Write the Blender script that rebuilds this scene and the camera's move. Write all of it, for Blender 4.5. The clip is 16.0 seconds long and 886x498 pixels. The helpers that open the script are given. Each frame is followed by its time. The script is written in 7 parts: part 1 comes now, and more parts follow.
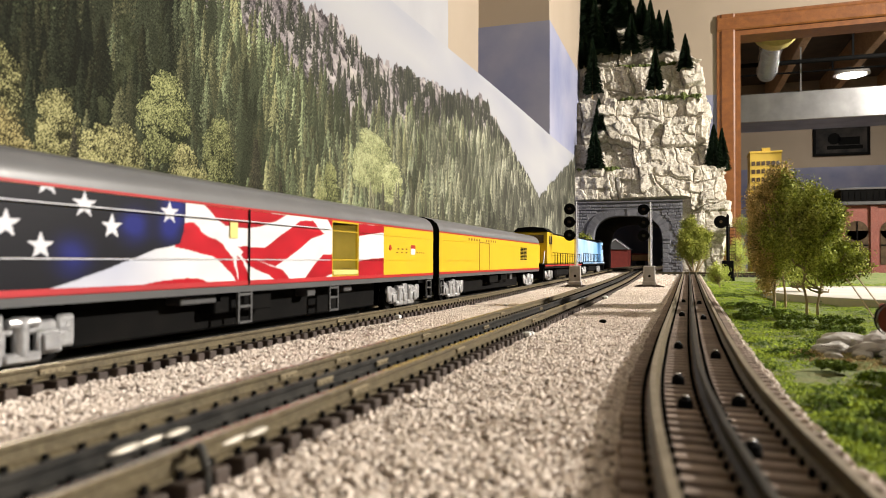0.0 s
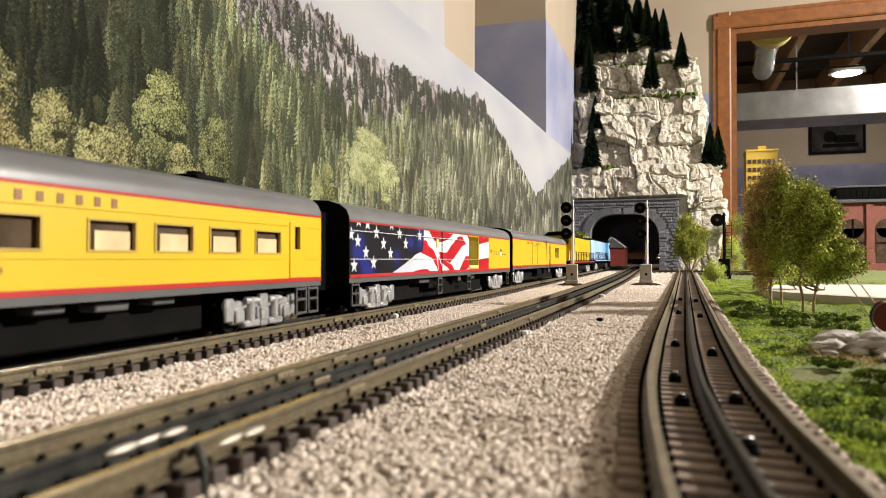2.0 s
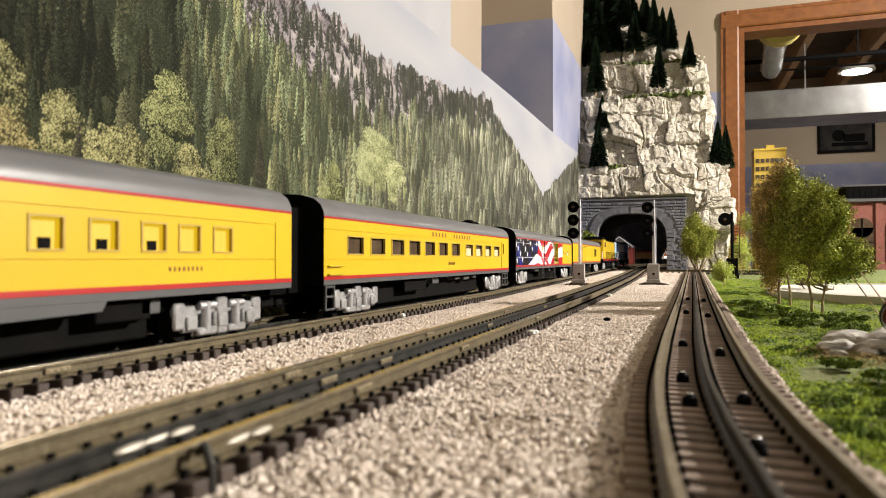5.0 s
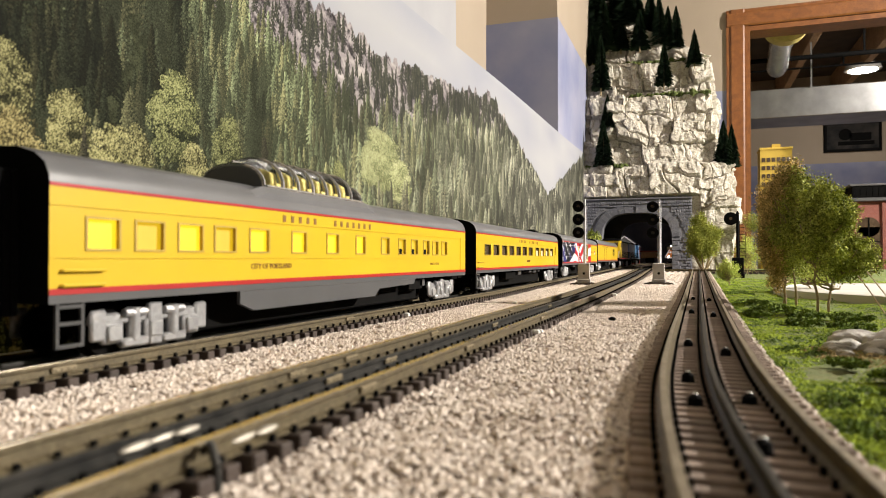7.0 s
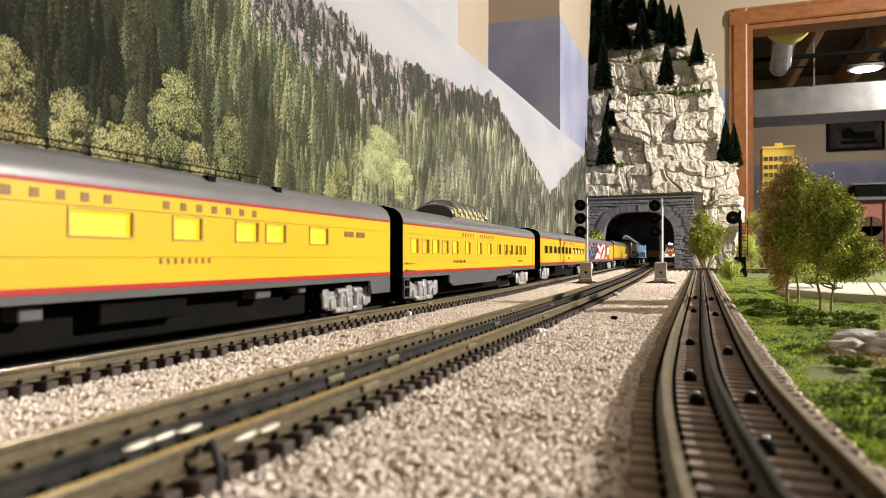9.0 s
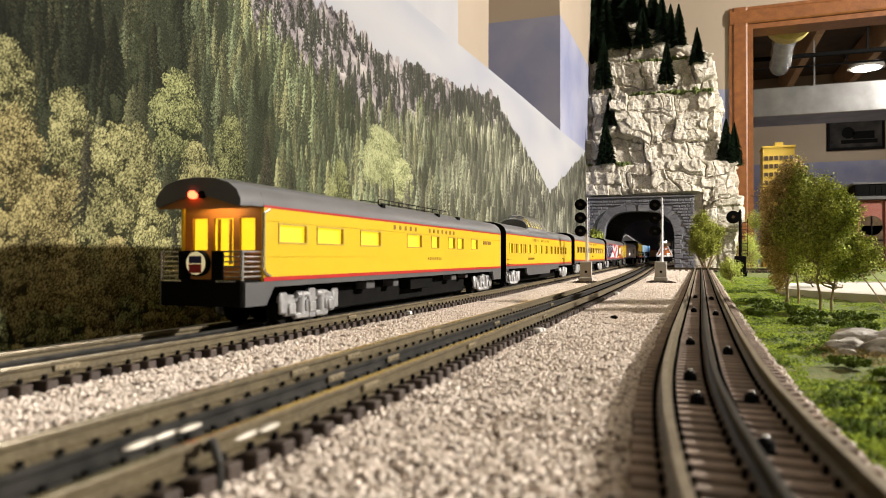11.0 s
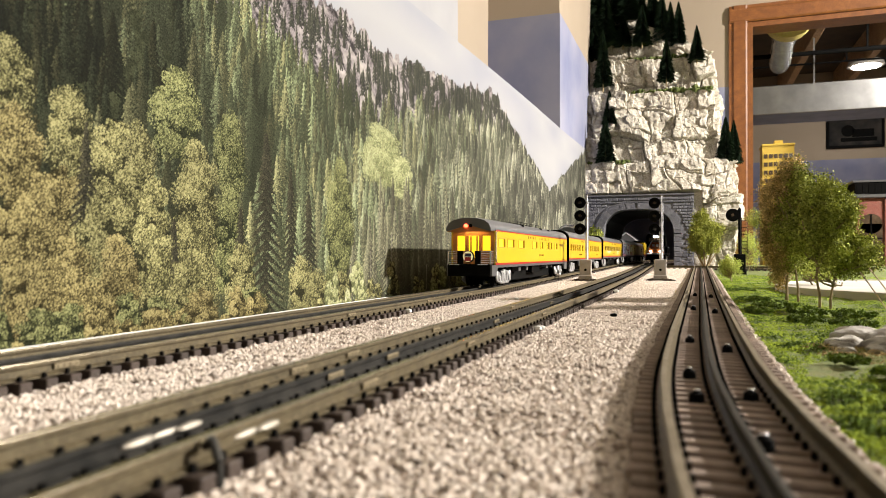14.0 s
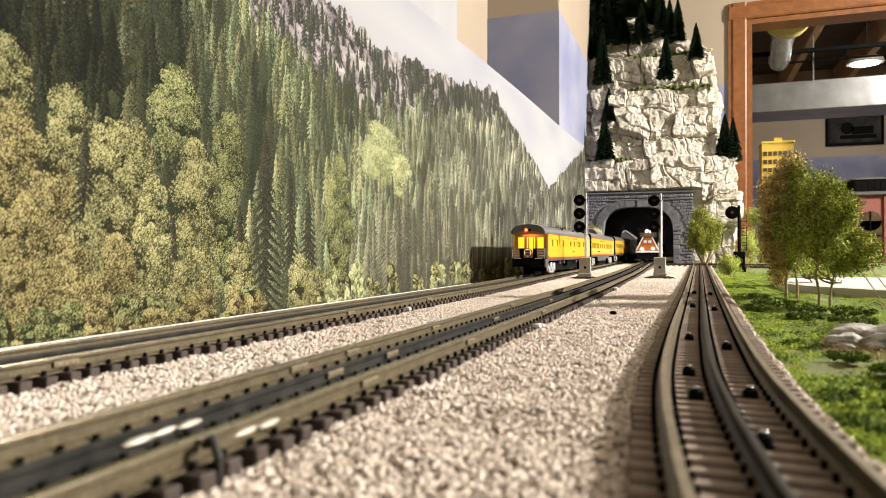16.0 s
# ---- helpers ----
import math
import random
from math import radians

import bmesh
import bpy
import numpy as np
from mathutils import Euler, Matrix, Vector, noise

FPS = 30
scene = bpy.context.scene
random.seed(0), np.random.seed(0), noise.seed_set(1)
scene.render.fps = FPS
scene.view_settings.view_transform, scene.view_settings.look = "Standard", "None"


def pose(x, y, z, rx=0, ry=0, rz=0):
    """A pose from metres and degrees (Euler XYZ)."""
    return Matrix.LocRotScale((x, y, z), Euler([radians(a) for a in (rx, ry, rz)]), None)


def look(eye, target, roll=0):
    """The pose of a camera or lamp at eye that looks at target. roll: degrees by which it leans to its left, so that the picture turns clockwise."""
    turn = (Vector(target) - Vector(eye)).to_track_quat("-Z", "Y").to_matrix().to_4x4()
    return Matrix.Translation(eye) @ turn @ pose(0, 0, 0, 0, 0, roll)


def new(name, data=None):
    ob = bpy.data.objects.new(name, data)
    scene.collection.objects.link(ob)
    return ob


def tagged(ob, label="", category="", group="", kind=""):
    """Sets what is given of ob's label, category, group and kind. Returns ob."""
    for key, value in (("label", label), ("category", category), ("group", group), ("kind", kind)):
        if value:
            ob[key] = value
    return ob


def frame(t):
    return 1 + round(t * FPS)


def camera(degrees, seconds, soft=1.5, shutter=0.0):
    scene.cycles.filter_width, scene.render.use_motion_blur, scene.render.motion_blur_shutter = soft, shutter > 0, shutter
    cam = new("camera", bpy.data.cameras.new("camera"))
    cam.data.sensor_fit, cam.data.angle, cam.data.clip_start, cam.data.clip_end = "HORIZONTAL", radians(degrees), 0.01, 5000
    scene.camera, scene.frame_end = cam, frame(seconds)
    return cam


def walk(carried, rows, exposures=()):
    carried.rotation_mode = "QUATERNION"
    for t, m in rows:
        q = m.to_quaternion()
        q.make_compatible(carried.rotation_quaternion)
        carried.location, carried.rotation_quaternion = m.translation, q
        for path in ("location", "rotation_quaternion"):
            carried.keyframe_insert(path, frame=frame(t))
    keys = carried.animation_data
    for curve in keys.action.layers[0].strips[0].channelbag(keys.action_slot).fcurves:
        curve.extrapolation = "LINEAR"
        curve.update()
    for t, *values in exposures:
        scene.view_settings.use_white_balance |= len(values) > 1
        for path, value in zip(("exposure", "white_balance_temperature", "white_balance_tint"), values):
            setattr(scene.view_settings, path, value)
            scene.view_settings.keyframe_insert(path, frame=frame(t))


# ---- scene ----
cam = camera(65.45, 16.0, soft=0.65, shutter=0.0)
EYE = (0.0, 0.0, 0.039)
TURNS = ((0.0, 90.973, -0.21, 19.074), (0.5, 90.856, -0.149, 18.963), (1.0, 90.864, -0.102, 18.756), (1.5, 90.888, -0.037, 18.762),
         (2.0, 90.870, -0.069, 18.819), (2.5, 90.834, 0.004, 18.928), (3.0, 90.821, -0.038, 19.078), (3.5, 90.816, -0.033, 19.18),
         (4.0, 90.818, -0.028, 19.198), (6.5, 90.864, -0.039, 19.742), (7.0, 90.796, -0.037, 19.782), (7.5, 90.763, -0.071, 19.873),
         (8.0, 90.733, -0.101, 19.977), (8.5, 90.737, -0.108, 19.961), (9.0, 90.697, -0.082, 19.942), (11.5, 90.619, -0.081, 19.953),
         (12.0, 90.503, -0.077, 19.934), (12.5, 90.347, -0.066, 19.939), (13.0, 90.307, -0.116, 19.939), (13.5, 90.465, -0.084, 19.922),
         (14.0, 90.483, -0.087, 19.917), (14.5, 90.448, -0.092, 19.876), (15.0, 90.422, -0.068, 19.876), (15.5, 90.378, -0.004, 19.874),
         (16.0, 90.309, 0.0, 19.874))
walk(cam, [(t, pose(*EYE, rx, ry, rz)) for t, rx, ry, rz in TURNS], [(0.0, 0.0), (12.0, 0.0), (13.0, 0.12), (14.0, 0.18), (16.0, 0.26)])
cam.data.dof.use_dof, cam.data.dof.focus_distance, cam.data.dof.aperture_fstop = True, 0.95, 18.0

# ---- light: ceiling lamps of a basement room and an added fill ----
world = bpy.data.worlds.new("room_air")
scene.world = world
world.use_nodes = True
world.node_tree.nodes["Background"].inputs[0].default_value = (0.9, 0.85, 0.78, 1)
world.node_tree.nodes["Background"].inputs[1].default_value = 0.005


def ceiling_lamp(at, target, size, watts, colour):
    data = bpy.data.lights.new("ceiling_lamp", "AREA")
    data.shape, data.size, data.energy, data.color = "DISK", size, watts, colour
    ob = new("ceiling_lamp", data)
    ob.matrix_world = look(at, target)
    return ob


WARM = (1.0, 0.93, 0.84)
ceiling_lamp((2.2, 1.55, 1.22), (-0.2, 1.1, 0.0), 0.13, 200, WARM)
# weak fill lamp added behind the camera, no fixture seen there
ceiling_lamp((1.2, -0.9, 1.40), (-0.1, 1.4, 0.2), 0.30, 5, WARM)
ceiling_lamp((1.55, 3.75, 1.27), (0.7, 4.0, 0.2), 0.18, 55, WARM)
ceiling_lamp((1.07, 5.20, 1.27), (1.07, 5.2, 0.0), 0.16, 12, WARM)


# ---- materials ----
def mat(name, a, b=None, rough=0.6, metal=0.0, scale=60.0, bump=0.0, bump_scale=None, fine=None, spec=0.5, random_by=None, coat=0.0):
    """Two colours mixed by noise at two scales, with relief."""
    m = bpy.data.materials.new(name)
    m.use_nodes = True
    n, l = m.node_tree.nodes, m.node_tree.links
    bsdf = n["Principled BSDF"]
    bsdf.inputs["Roughness"].default_value = rough
    bsdf.inputs["Metallic"].default_value = metal
    bsdf.inputs["Specular IOR Level"].default_value = spec
    bsdf.inputs["Coat Weight"].default_value = coat
    b = b or tuple(0.8 * c for c in a)
    geo = n.new("ShaderNodeTexCoord")
    big = n.new("ShaderNodeTexNoise")
    big.inputs["Scale"].default_value, big.inputs["Detail"].default_value = scale, 6
    l.new(geo.outputs["Object"], big.inputs["Vector"])
    ramp = n.new("ShaderNodeMapRange")
    ramp.inputs["From Min"].default_value, ramp.inputs["From Max"].default_value = 0.3, 0.7
    l.new(big.outputs["Fac"], ramp.inputs["Value"])
    mix = n.new("ShaderNodeMix")
    mix.data_type = "RGBA"
    mix.inputs["A"].default_value, mix.inputs["B"].default_value = (*a, 1), (*b, 1)
    fac = ramp.outputs["Result"]
    if random_by:
        info = n.new("ShaderNodeNewGeometry" if random_by == "island" else "ShaderNodeObjectInfo")
        add = n.new("ShaderNodeMath")
        add.operation = "MULTIPLY_ADD"
        l.new(info.outputs["Random Per Island" if random_by == "island" else "Random"], add.inputs[0])
        add.inputs[1].default_value = 0.7
        half = n.new("ShaderNodeMath")
        half.operation = "MULTIPLY"
        half.inputs[1].default_value = 0.3
        l.new(fac, half.inputs[0])
        l.new(half.outputs[0], add.inputs[2])
        fac = add.outputs[0]
    l.new(fac, mix.inputs["Factor"])
    colour = mix.outputs["Result"]
    if fine:
        small = n.new("ShaderNodeTexNoise")
        small.inputs["Scale"].default_value, small.inputs["Detail"].default_value = scale * 9, 4
        l.new(geo.outputs["Object"], small.inputs["Vector"])
        mul = n.new("ShaderNodeMix")
        mul.data_type, mul.blend_type = "RGBA", "MIX"
        r2 = n.new("ShaderNodeMapRange")
        r2.inputs["From Min"].default_value, r2.inputs["From Max"].default_value, r2.inputs["To Max"].default_value = 0.46, 0.72, 0.85
        l.new(small.outputs["Fac"], r2.inputs["Value"])
        l.new(r2.outputs["Result"], mul.inputs["Factor"])
        l.new(colour, mul.inputs["A"])
        mul.inputs["B"].default_value = (*fine, 1)
        colour = mul.outputs["Result"]
    l.new(colour, bsdf.inputs["Base Color"])
    if bump:
        rel = n.new("ShaderNodeTexNoise")
        rel.inputs["Scale"].default_value, rel.inputs["Detail"].default_value = bump_scale or scale * 4, 8
        l.new(geo.outputs["Object"], rel.inputs["Vector"])
        bn = n.new("ShaderNodeBump")
        bn.inputs["Strength"].default_value, bn.inputs["Distance"].default_value = bump, 0.002
        l.new(rel.outputs["Fac"], bn.inputs["Height"])
        l.new(bn.outputs["Normal"], bsdf.inputs["Normal"])
    return m


def glow(name, colour, strength, base=(0.8, 0.7, 0.3)):
    m = mat(name, base, rough=0.4)
    bsdf = m.node_tree.nodes["Principled BSDF"]
    bsdf.inputs["Emission Color"].default_value = (*colour, 1)
    bsdf.inputs["Emission Strength"].default_value = strength
    return m


def printed(name, rough=0.7, grain=False, spec=0.06):
    """Print whose inks are kept as a colour layer of the mesh, with a fine grain in the darker inks."""
    m = bpy.data.materials.new(name)
    m.use_nodes = True
    n, l = m.node_tree.nodes, m.node_tree.links
    at = n.new("ShaderNodeVertexColor")
    at.layer_name = "ink"
    colour = at.outputs["Color"]
    if grain:
        geo, fleck, span = n.new("ShaderNodeTexCoord"), n.new("ShaderNodeTexNoise"), n.new("ShaderNodeMapRange")
        fleck.inputs["Scale"].default_value, fleck.inputs["Detail"].default_value = 900, 3
        l.new(geo.outputs["Object"], fleck.inputs["Vector"])
        span.inputs["From Min"].default_value, span.inputs["From Max"].default_value = 0.32, 0.68
        span.inputs["To Min"].default_value, span.inputs["To Max"].default_value = 0.45, 1.6
        l.new(fleck.outputs["Fac"], span.inputs["Value"])
        mul, light, pick = n.new("ShaderNodeVectorMath"), n.new("ShaderNodeMapRange"), n.new("ShaderNodeMix")
        mul.operation = "SCALE"
        l.new(colour, mul.inputs[0])
        l.new(span.outputs["Result"], mul.inputs["Scale"])
        light.inputs["From Min"].default_value, light.inputs["From Max"].default_value = 0.15, 0.23
        l.new(colour, light.inputs["Value"])
        pick.data_type = "RGBA"
        l.new(light.outputs["Result"], pick.inputs["Factor"])
        l.new(mul.outputs[0], pick.inputs["A"])
        l.new(colour, pick.inputs["B"])
        colour = pick.outputs["Result"]
    l.new(colour, n["Principled BSDF"].inputs["Base Color"])
    n["Principled BSDF"].inputs["Roughness"].default_value = rough
    n["Principled BSDF"].inputs["Specular IOR Level"].default_value = spec
    return m


YELLOW = mat("armour_yellow_paint", (0.55, 0.375, 0.010), (0.51, 0.345, 0.009), rough=0.35, scale=12, coat=0.15)
RED = mat("red_stripe_paint", (0.36, 0.010, 0.009), (0.31, 0.009, 0.008), rough=0.4, scale=30)
GREY = mat("harbour_grey_paint", (0.075, 0.075, 0.077), (0.062, 0.062, 0.064), rough=0.42, scale=30)
ROOF = mat("roof_grey_paint", (0.115, 0.115, 0.12), (0.09, 0.09, 0.094), rough=0.34, scale=25, bump=0.05)
BLACK = mat("black_plastic", (0.003, 0.003, 0.003), (0.004, 0.004, 0.004), rough=0.8, spec=0.06)
DARK = mat("dark_underframe", (0.003, 0.003, 0.003), (0.006, 0.0055, 0.005), rough=0.85, spec=0.06)
SILVER = mat("silver_painted_casting", (0.50, 0.50, 0.50), (0.30, 0.30, 0.31), rough=0.33, metal=0.55, scale=150, bump=0.2)
CHROME = mat("bright_handrail_metal", (0.75, 0.75, 0.75), rough=0.25, metal=0.9)
LETTER = mat("brown_lettering_ink", (0.20, 0.09, 0.012), rough=0.5)
TAN = mat("window_frame_paint", (0.42, 0.29, 0.045), rough=0.4, scale=80)
GLASSDK = mat("dark_window_glass", (0.05, 0.035, 0.022), (0.10, 0.07, 0.045), rough=0.12, scale=60)
# panes emit the glow themselves, in place of lamps inside the cars
GLOWPANE = glow("lit_window_insert", (1.0, 0.66, 0.02), 1.25, (0.25, 0.15, 0.01))
DIMPANE = glow("dimly_lit_window_insert", (0.95, 0.60, 0.015), 0.75, (0.25, 0.16, 0.03))
CREAM = mat("cream_car_interior", (0.62, 0.52, 0.16), (0.5, 0.42, 0.12), rough=0.6)
CURTAIN = mat("tan_curtain", (0.62, 0.50, 0.30), (0.45, 0.34, 0.18), rough=0.8)
WHITE = mat("white_print", (0.66, 0.66, 0.67), (0.55, 0.55, 0.62), rough=0.45, scale=40)
FLAGRED = mat("flag_red_print", (0.42, 0.008, 0.014), (0.30, 0.006, 0.01), rough=0.45, scale=25)
FLAGBLUE = mat("flag_blue_print", (0.006, 0.006, 0.009), (0.006, 0.009, 0.075), rough=0.45, scale=26)
RAIL = mat("weathered_rail_steel", (0.115, 0.090, 0.048), (0.060, 0.046, 0.026), rough=0.5, metal=0.25, scale=90, bump=0.15, fine=(0.17, 0.14, 0.08))
RAILTOP = mat("polished_rail_head", (0.52, 0.47, 0.38), (0.36, 0.31, 0.23), rough=0.26, metal=0.9, scale=120)
RAILDULL = mat("dusty_rail_head", (0.26, 0.22, 0.16), (0.13, 0.105, 0.07), rough=0.5, metal=0.4, scale=140, fine=(0.30, 0.26, 0.20))
MIDRAIL = mat("blackened_centre_rail", (0.014, 0.014, 0.013), (0.045, 0.042, 0.037), rough=0.5, metal=0.3, scale=150, spec=0.25)
TIEDUST = mat("dusty_plastic_tie", (0.34, 0.26, 0.21), (0.17, 0.13, 0.105), rough=0.85, scale=200, bump=0.3, random_by="object")
TIE = mat("brown_plastic_tie", (0.030, 0.020, 0.015), (0.055, 0.037, 0.028), rough=0.6, scale=200, bump=0.25, random_by="object")
STONE = mat("ballast_stone", (0.84, 0.76, 0.69), (0.45, 0.365, 0.295), rough=0.85, scale=7, random_by="island")
# bed colour darker than the stones, standing in for shade in their gaps
BED = mat("ballast_bed", (0.30, 0.23, 0.18), (0.17, 0.12, 0.09), rough=0.9, scale=260, bump=0.9, bump_scale=700, fine=(0.18, 0.13, 0.10))
SOIL = mat("scenery_soil", (0.22, 0.16, 0.09), (0.13, 0.10, 0.05), rough=0.95, scale=40, bump=0.6, bump_scale=300)
DARKSOIL = mat("dark_crumbly_soil", (0.055, 0.040, 0.027), (0.028, 0.020, 0.014), rough=0.95, scale=90, random_by="island", spec=0.1)
GRASS = mat("ground_foam_turf", (0.40, 0.52, 0.035), (0.045, 0.080, 0.008), rough=0.9, scale=30, random_by="island", spec=0.2)
ROCK = mat("plaster_rock", (0.60, 0.565, 0.50), (0.38, 0.345, 0.285), rough=0.85, scale=26, bump=0.9, bump_scale=110, fine=(0.20, 0.165, 0.115))
MOSS = mat("moss_turf", (0.05, 0.075, 0.015), (0.10, 0.12, 0.03), rough=0.95, scale=60, bump=0.8, bump_scale=400)
PORTAL = mat("grey_cast_stone", (0.17, 0.17, 0.188), (0.085, 0.085, 0.10), rough=0.8, scale=90, bump=0.6, random_by="object", spec=0.2)
BEIGE = mat("beige_wall_paint", (0.285, 0.232, 0.178), (0.265, 0.215, 0.163), rough=0.85, scale=6, bump=0.08, bump_scale=200)
SKYPAINT = mat("sky_blue_wall_paint", (0.135, 0.150, 0.255), (0.225, 0.230, 0.310), rough=0.85, scale=6, bump=0.05, bump_scale=200)
OAK = mat("varnished_oak_trim", (0.21, 0.078, 0.020), (0.125, 0.042, 0.012), rough=0.38, scale=45, fine=(0.085, 0.028, 0.008))
CEIL = mat("ceiling_tile", (0.45, 0.43, 0.40), (0.40, 0.38, 0.36), rough=0.9, scale=8)
JOIST = mat("pine_joist", (0.42, 0.26, 0.14), (0.30, 0.18, 0.09), rough=0.8, scale=12, fine=(0.14, 0.08, 0.04))
DUCT = mat("galvanised_duct", (0.34, 0.34, 0.34), (0.22, 0.22, 0.22), rough=0.36, metal=0.8, scale=10, bump=0.1)
FOIL = mat("foil_wrap", (0.7, 0.7, 0.7), (0.5, 0.5, 0.5), rough=0.25, metal=0.95, scale=30, bump=1.0, bump_scale=40)
DISC = mat("grey_concrete_deck", (0.50, 0.48, 0.43), (0.40, 0.38, 0.34), rough=0.8, scale=14, bump=0.2)
BRICK = mat("red_brick_casting", (0.24, 0.06, 0.04), (0.16, 0.04, 0.03), rough=0.8, scale=120, bump=0.4, fine=(0.3, 0.2, 0.16))
BARK = mat("thin_tree_bark", (0.34, 0.26, 0.15), (0.20, 0.15, 0.08), rough=0.9, scale=150, bump=0.5)
# wide spread of leaf tones imitates lit flecks and shaded crown insides
LEAF = mat("foam_leaves", (0.58, 0.62, 0.13), (0.028, 0.048, 0.010), rough=0.85, scale=25, random_by="island", spec=0.2)
LEAFRED = mat("autumn_foam_leaves", (0.85, 0.62, 0.27), (0.10, 0.095, 0.03), rough=0.85, scale=25, random_by="island", spec=0.2)
LEAFLIGHT = mat("light_green_foam", (0.62, 0.66, 0.16), (0.26, 0.34, 0.06), rough=0.85, scale=25, random_by="island")
FIR = mat("dark_fir_needles", (0.008, 0.018, 0.010), (0.020, 0.036, 0.017), rough=0.9, scale=80, random_by="island", spec=0.1)
FLOORMAT = mat("grey_carpet", (0.18, 0.17, 0.16), (0.14, 0.13, 0.125), rough=0.95, scale=20, bump=0.4)


# ---- mesh helpers ----
class Shape:
    """Vertices and faces of one mesh, with simple solids."""

    def __init__(self):
        self.v, self.f = [], []

    def loft(self, loops, caps=True):
        """Loops of equally many points, joined one to the next."""
        n = len(loops[0])
        fs = [(i * n + k, i * n + (k + 1) % n, (i + 1) * n + (k + 1) % n, (i + 1) * n + k) for i in range(len(loops) - 1) for k in range(n)]
        if caps:
            fs += [tuple(range(n)), tuple(range((len(loops) - 1) * n, len(loops) * n))]
        return self.add([p for q in loops for p in q], fs)

    def add(self, verts, faces):
        o = len(self.v)
        self.v += [tuple(p) for p in verts]
        self.f += [tuple(i + o for i in q) for q in faces]
        return self

    def box(self, x0, x1, y0, y1, z0, z1, c=0.0):
        if c <= 0:
            return self.add([(x, y, z) for x in (x0, x1) for y in (y0, y1) for z in (z0, z1)],
                            [(0, 1, 3, 2), (4, 6, 7, 5), (0, 4, 5, 1), (2, 3, 7, 6), (0, 2, 6, 4), (1, 5, 7, 3)])
        lo, hi = (x0, y0, z0), (x1, y1, z1)
        pts, idx = [], {}
        for k in range(8):
            s = [(k >> a) & 1 for a in range(3)]
            for a in range(3):
                p = [(hi[b] - (c if b != a else 0)) if s[b] else (lo[b] + (c if b != a else 0)) for b in range(3)]
                idx[k, a] = len(pts)
                pts.append(p)
        faces = []
        for a in range(3):
            b, d = [q for q in range(3) if q != a]
            for side in (0, 1):
                ks = [(side << a) | (i << b) | (j << d) for i, j in ((0, 0), (1, 0), (1, 1), (0, 1))]
                faces.append([idx[k, a] for k in ks])
            for i, j in ((0, 0), (1, 0), (0, 1), (1, 1)):
                k0 = (i << b) | (j << d)
                k1 = k0 | (1 << a)
                faces.append([idx[k0, b], idx[k1, b], idx[k1, d], idx[k0, d]])
        for k in range(8):
            faces.append([idx[k, a] for a in range(3)])
        return self.add(pts, faces)

    def tube(self, p0, p1, r0, r1=None, n=8, caps=True):
        p0, p1 = Vector(p0), Vector(p1)
        r1 = r0 if r1 is None else r1
        q = (p1 - p0).to_track_quat("Z", "Y")
        vs = []
        for p, r in ((p0, r0), (p1, r1)):
            vs += [p + q @ Vector((r * math.cos(2 * math.pi * i / n), r * math.sin(2 * math.pi * i / n), 0)) for i in range(n)]
        fs = [(i, (i + 1) % n, n + (i + 1) % n, n + i) for i in range(n)]
        if caps:
            fs += [tuple(range(n))[::-1], tuple(range(n, 2 * n))]
        return self.add(vs, fs)

    def sweep(self, profile, path, caps=True):
        """profile: (a, b) points, a across to the right of the way, b up; path: (x, y, z) points."""
        n, rows = len(profile), []
        for i, p in enumerate(path):
            q0, q1 = Vector(path[max(i - 1, 0)]), Vector(path[min(i + 1, len(path) - 1)])
            d = (q1 - q0)
            d.z = 0
            d.normalize()
            side = Vector((d.y, -d.x, 0))
            rows += [Vector(p) + side * a + Vector((0, 0, b)) for a, b in profile]
        fs = []
        for i in range(len(path) - 1):
            for k in range(n):
                fs.append((i * n + k, i * n + (k + 1) % n, (i + 1) * n + (k + 1) % n, (i + 1) * n + k))
        if caps:
            fs += [tuple(range(n)), tuple(range((len(path) - 1) * n, len(path) * n))[::-1]]
        return self.add(rows, fs)

    def plate(self, outline, x, thick):
        """A flat plate in the plane of y and z, from x to x + thick."""
        n = len(outline)
        vs = [(x, a, b) for a, b in outline] + [(x + thick, a, b) for a, b in outline]
        fs = [tuple(range(n)), tuple(range(n, 2 * n))[::-1]] + [(i, (i + 1) % n, n + (i + 1) % n, n + i) for i in range(n)]
        return self.add(vs, fs)

    def mesh(self, name, material, smooth=False):
        me = bpy.data.meshes.new(name)
        me.from_pydata(self.v, [], self.f)
        me.materials.append(material)
        if smooth:
            me.polygons.foreach_set("use_smooth", [True] * len(me.polygons))
        bm = bmesh.new()
        bm.from_mesh(me)
        bmesh.ops.recalc_face_normals(bm, faces=bm.faces)
        bm.to_mesh(me)
        bm.free()
        if smooth:
            me.set_sharp_from_angle(angle=radians(38))
        return me


def part(name, shape, material, parent=None, label="", smooth=False):
    ob = new(name, shape.mesh(name, material, smooth) if isinstance(shape, Shape) else shape)
    if parent:
        ob.parent = parent
    return tagged(ob, label)


def thing(name, at, label, category, group="", kind=""):
    ob = new(name)
    ob.empty_display_size = 0.01
    ob.matrix_basis = at if isinstance(at, Matrix) else Matrix.Translation(at)
    return tagged(ob, label, category, group, kind)


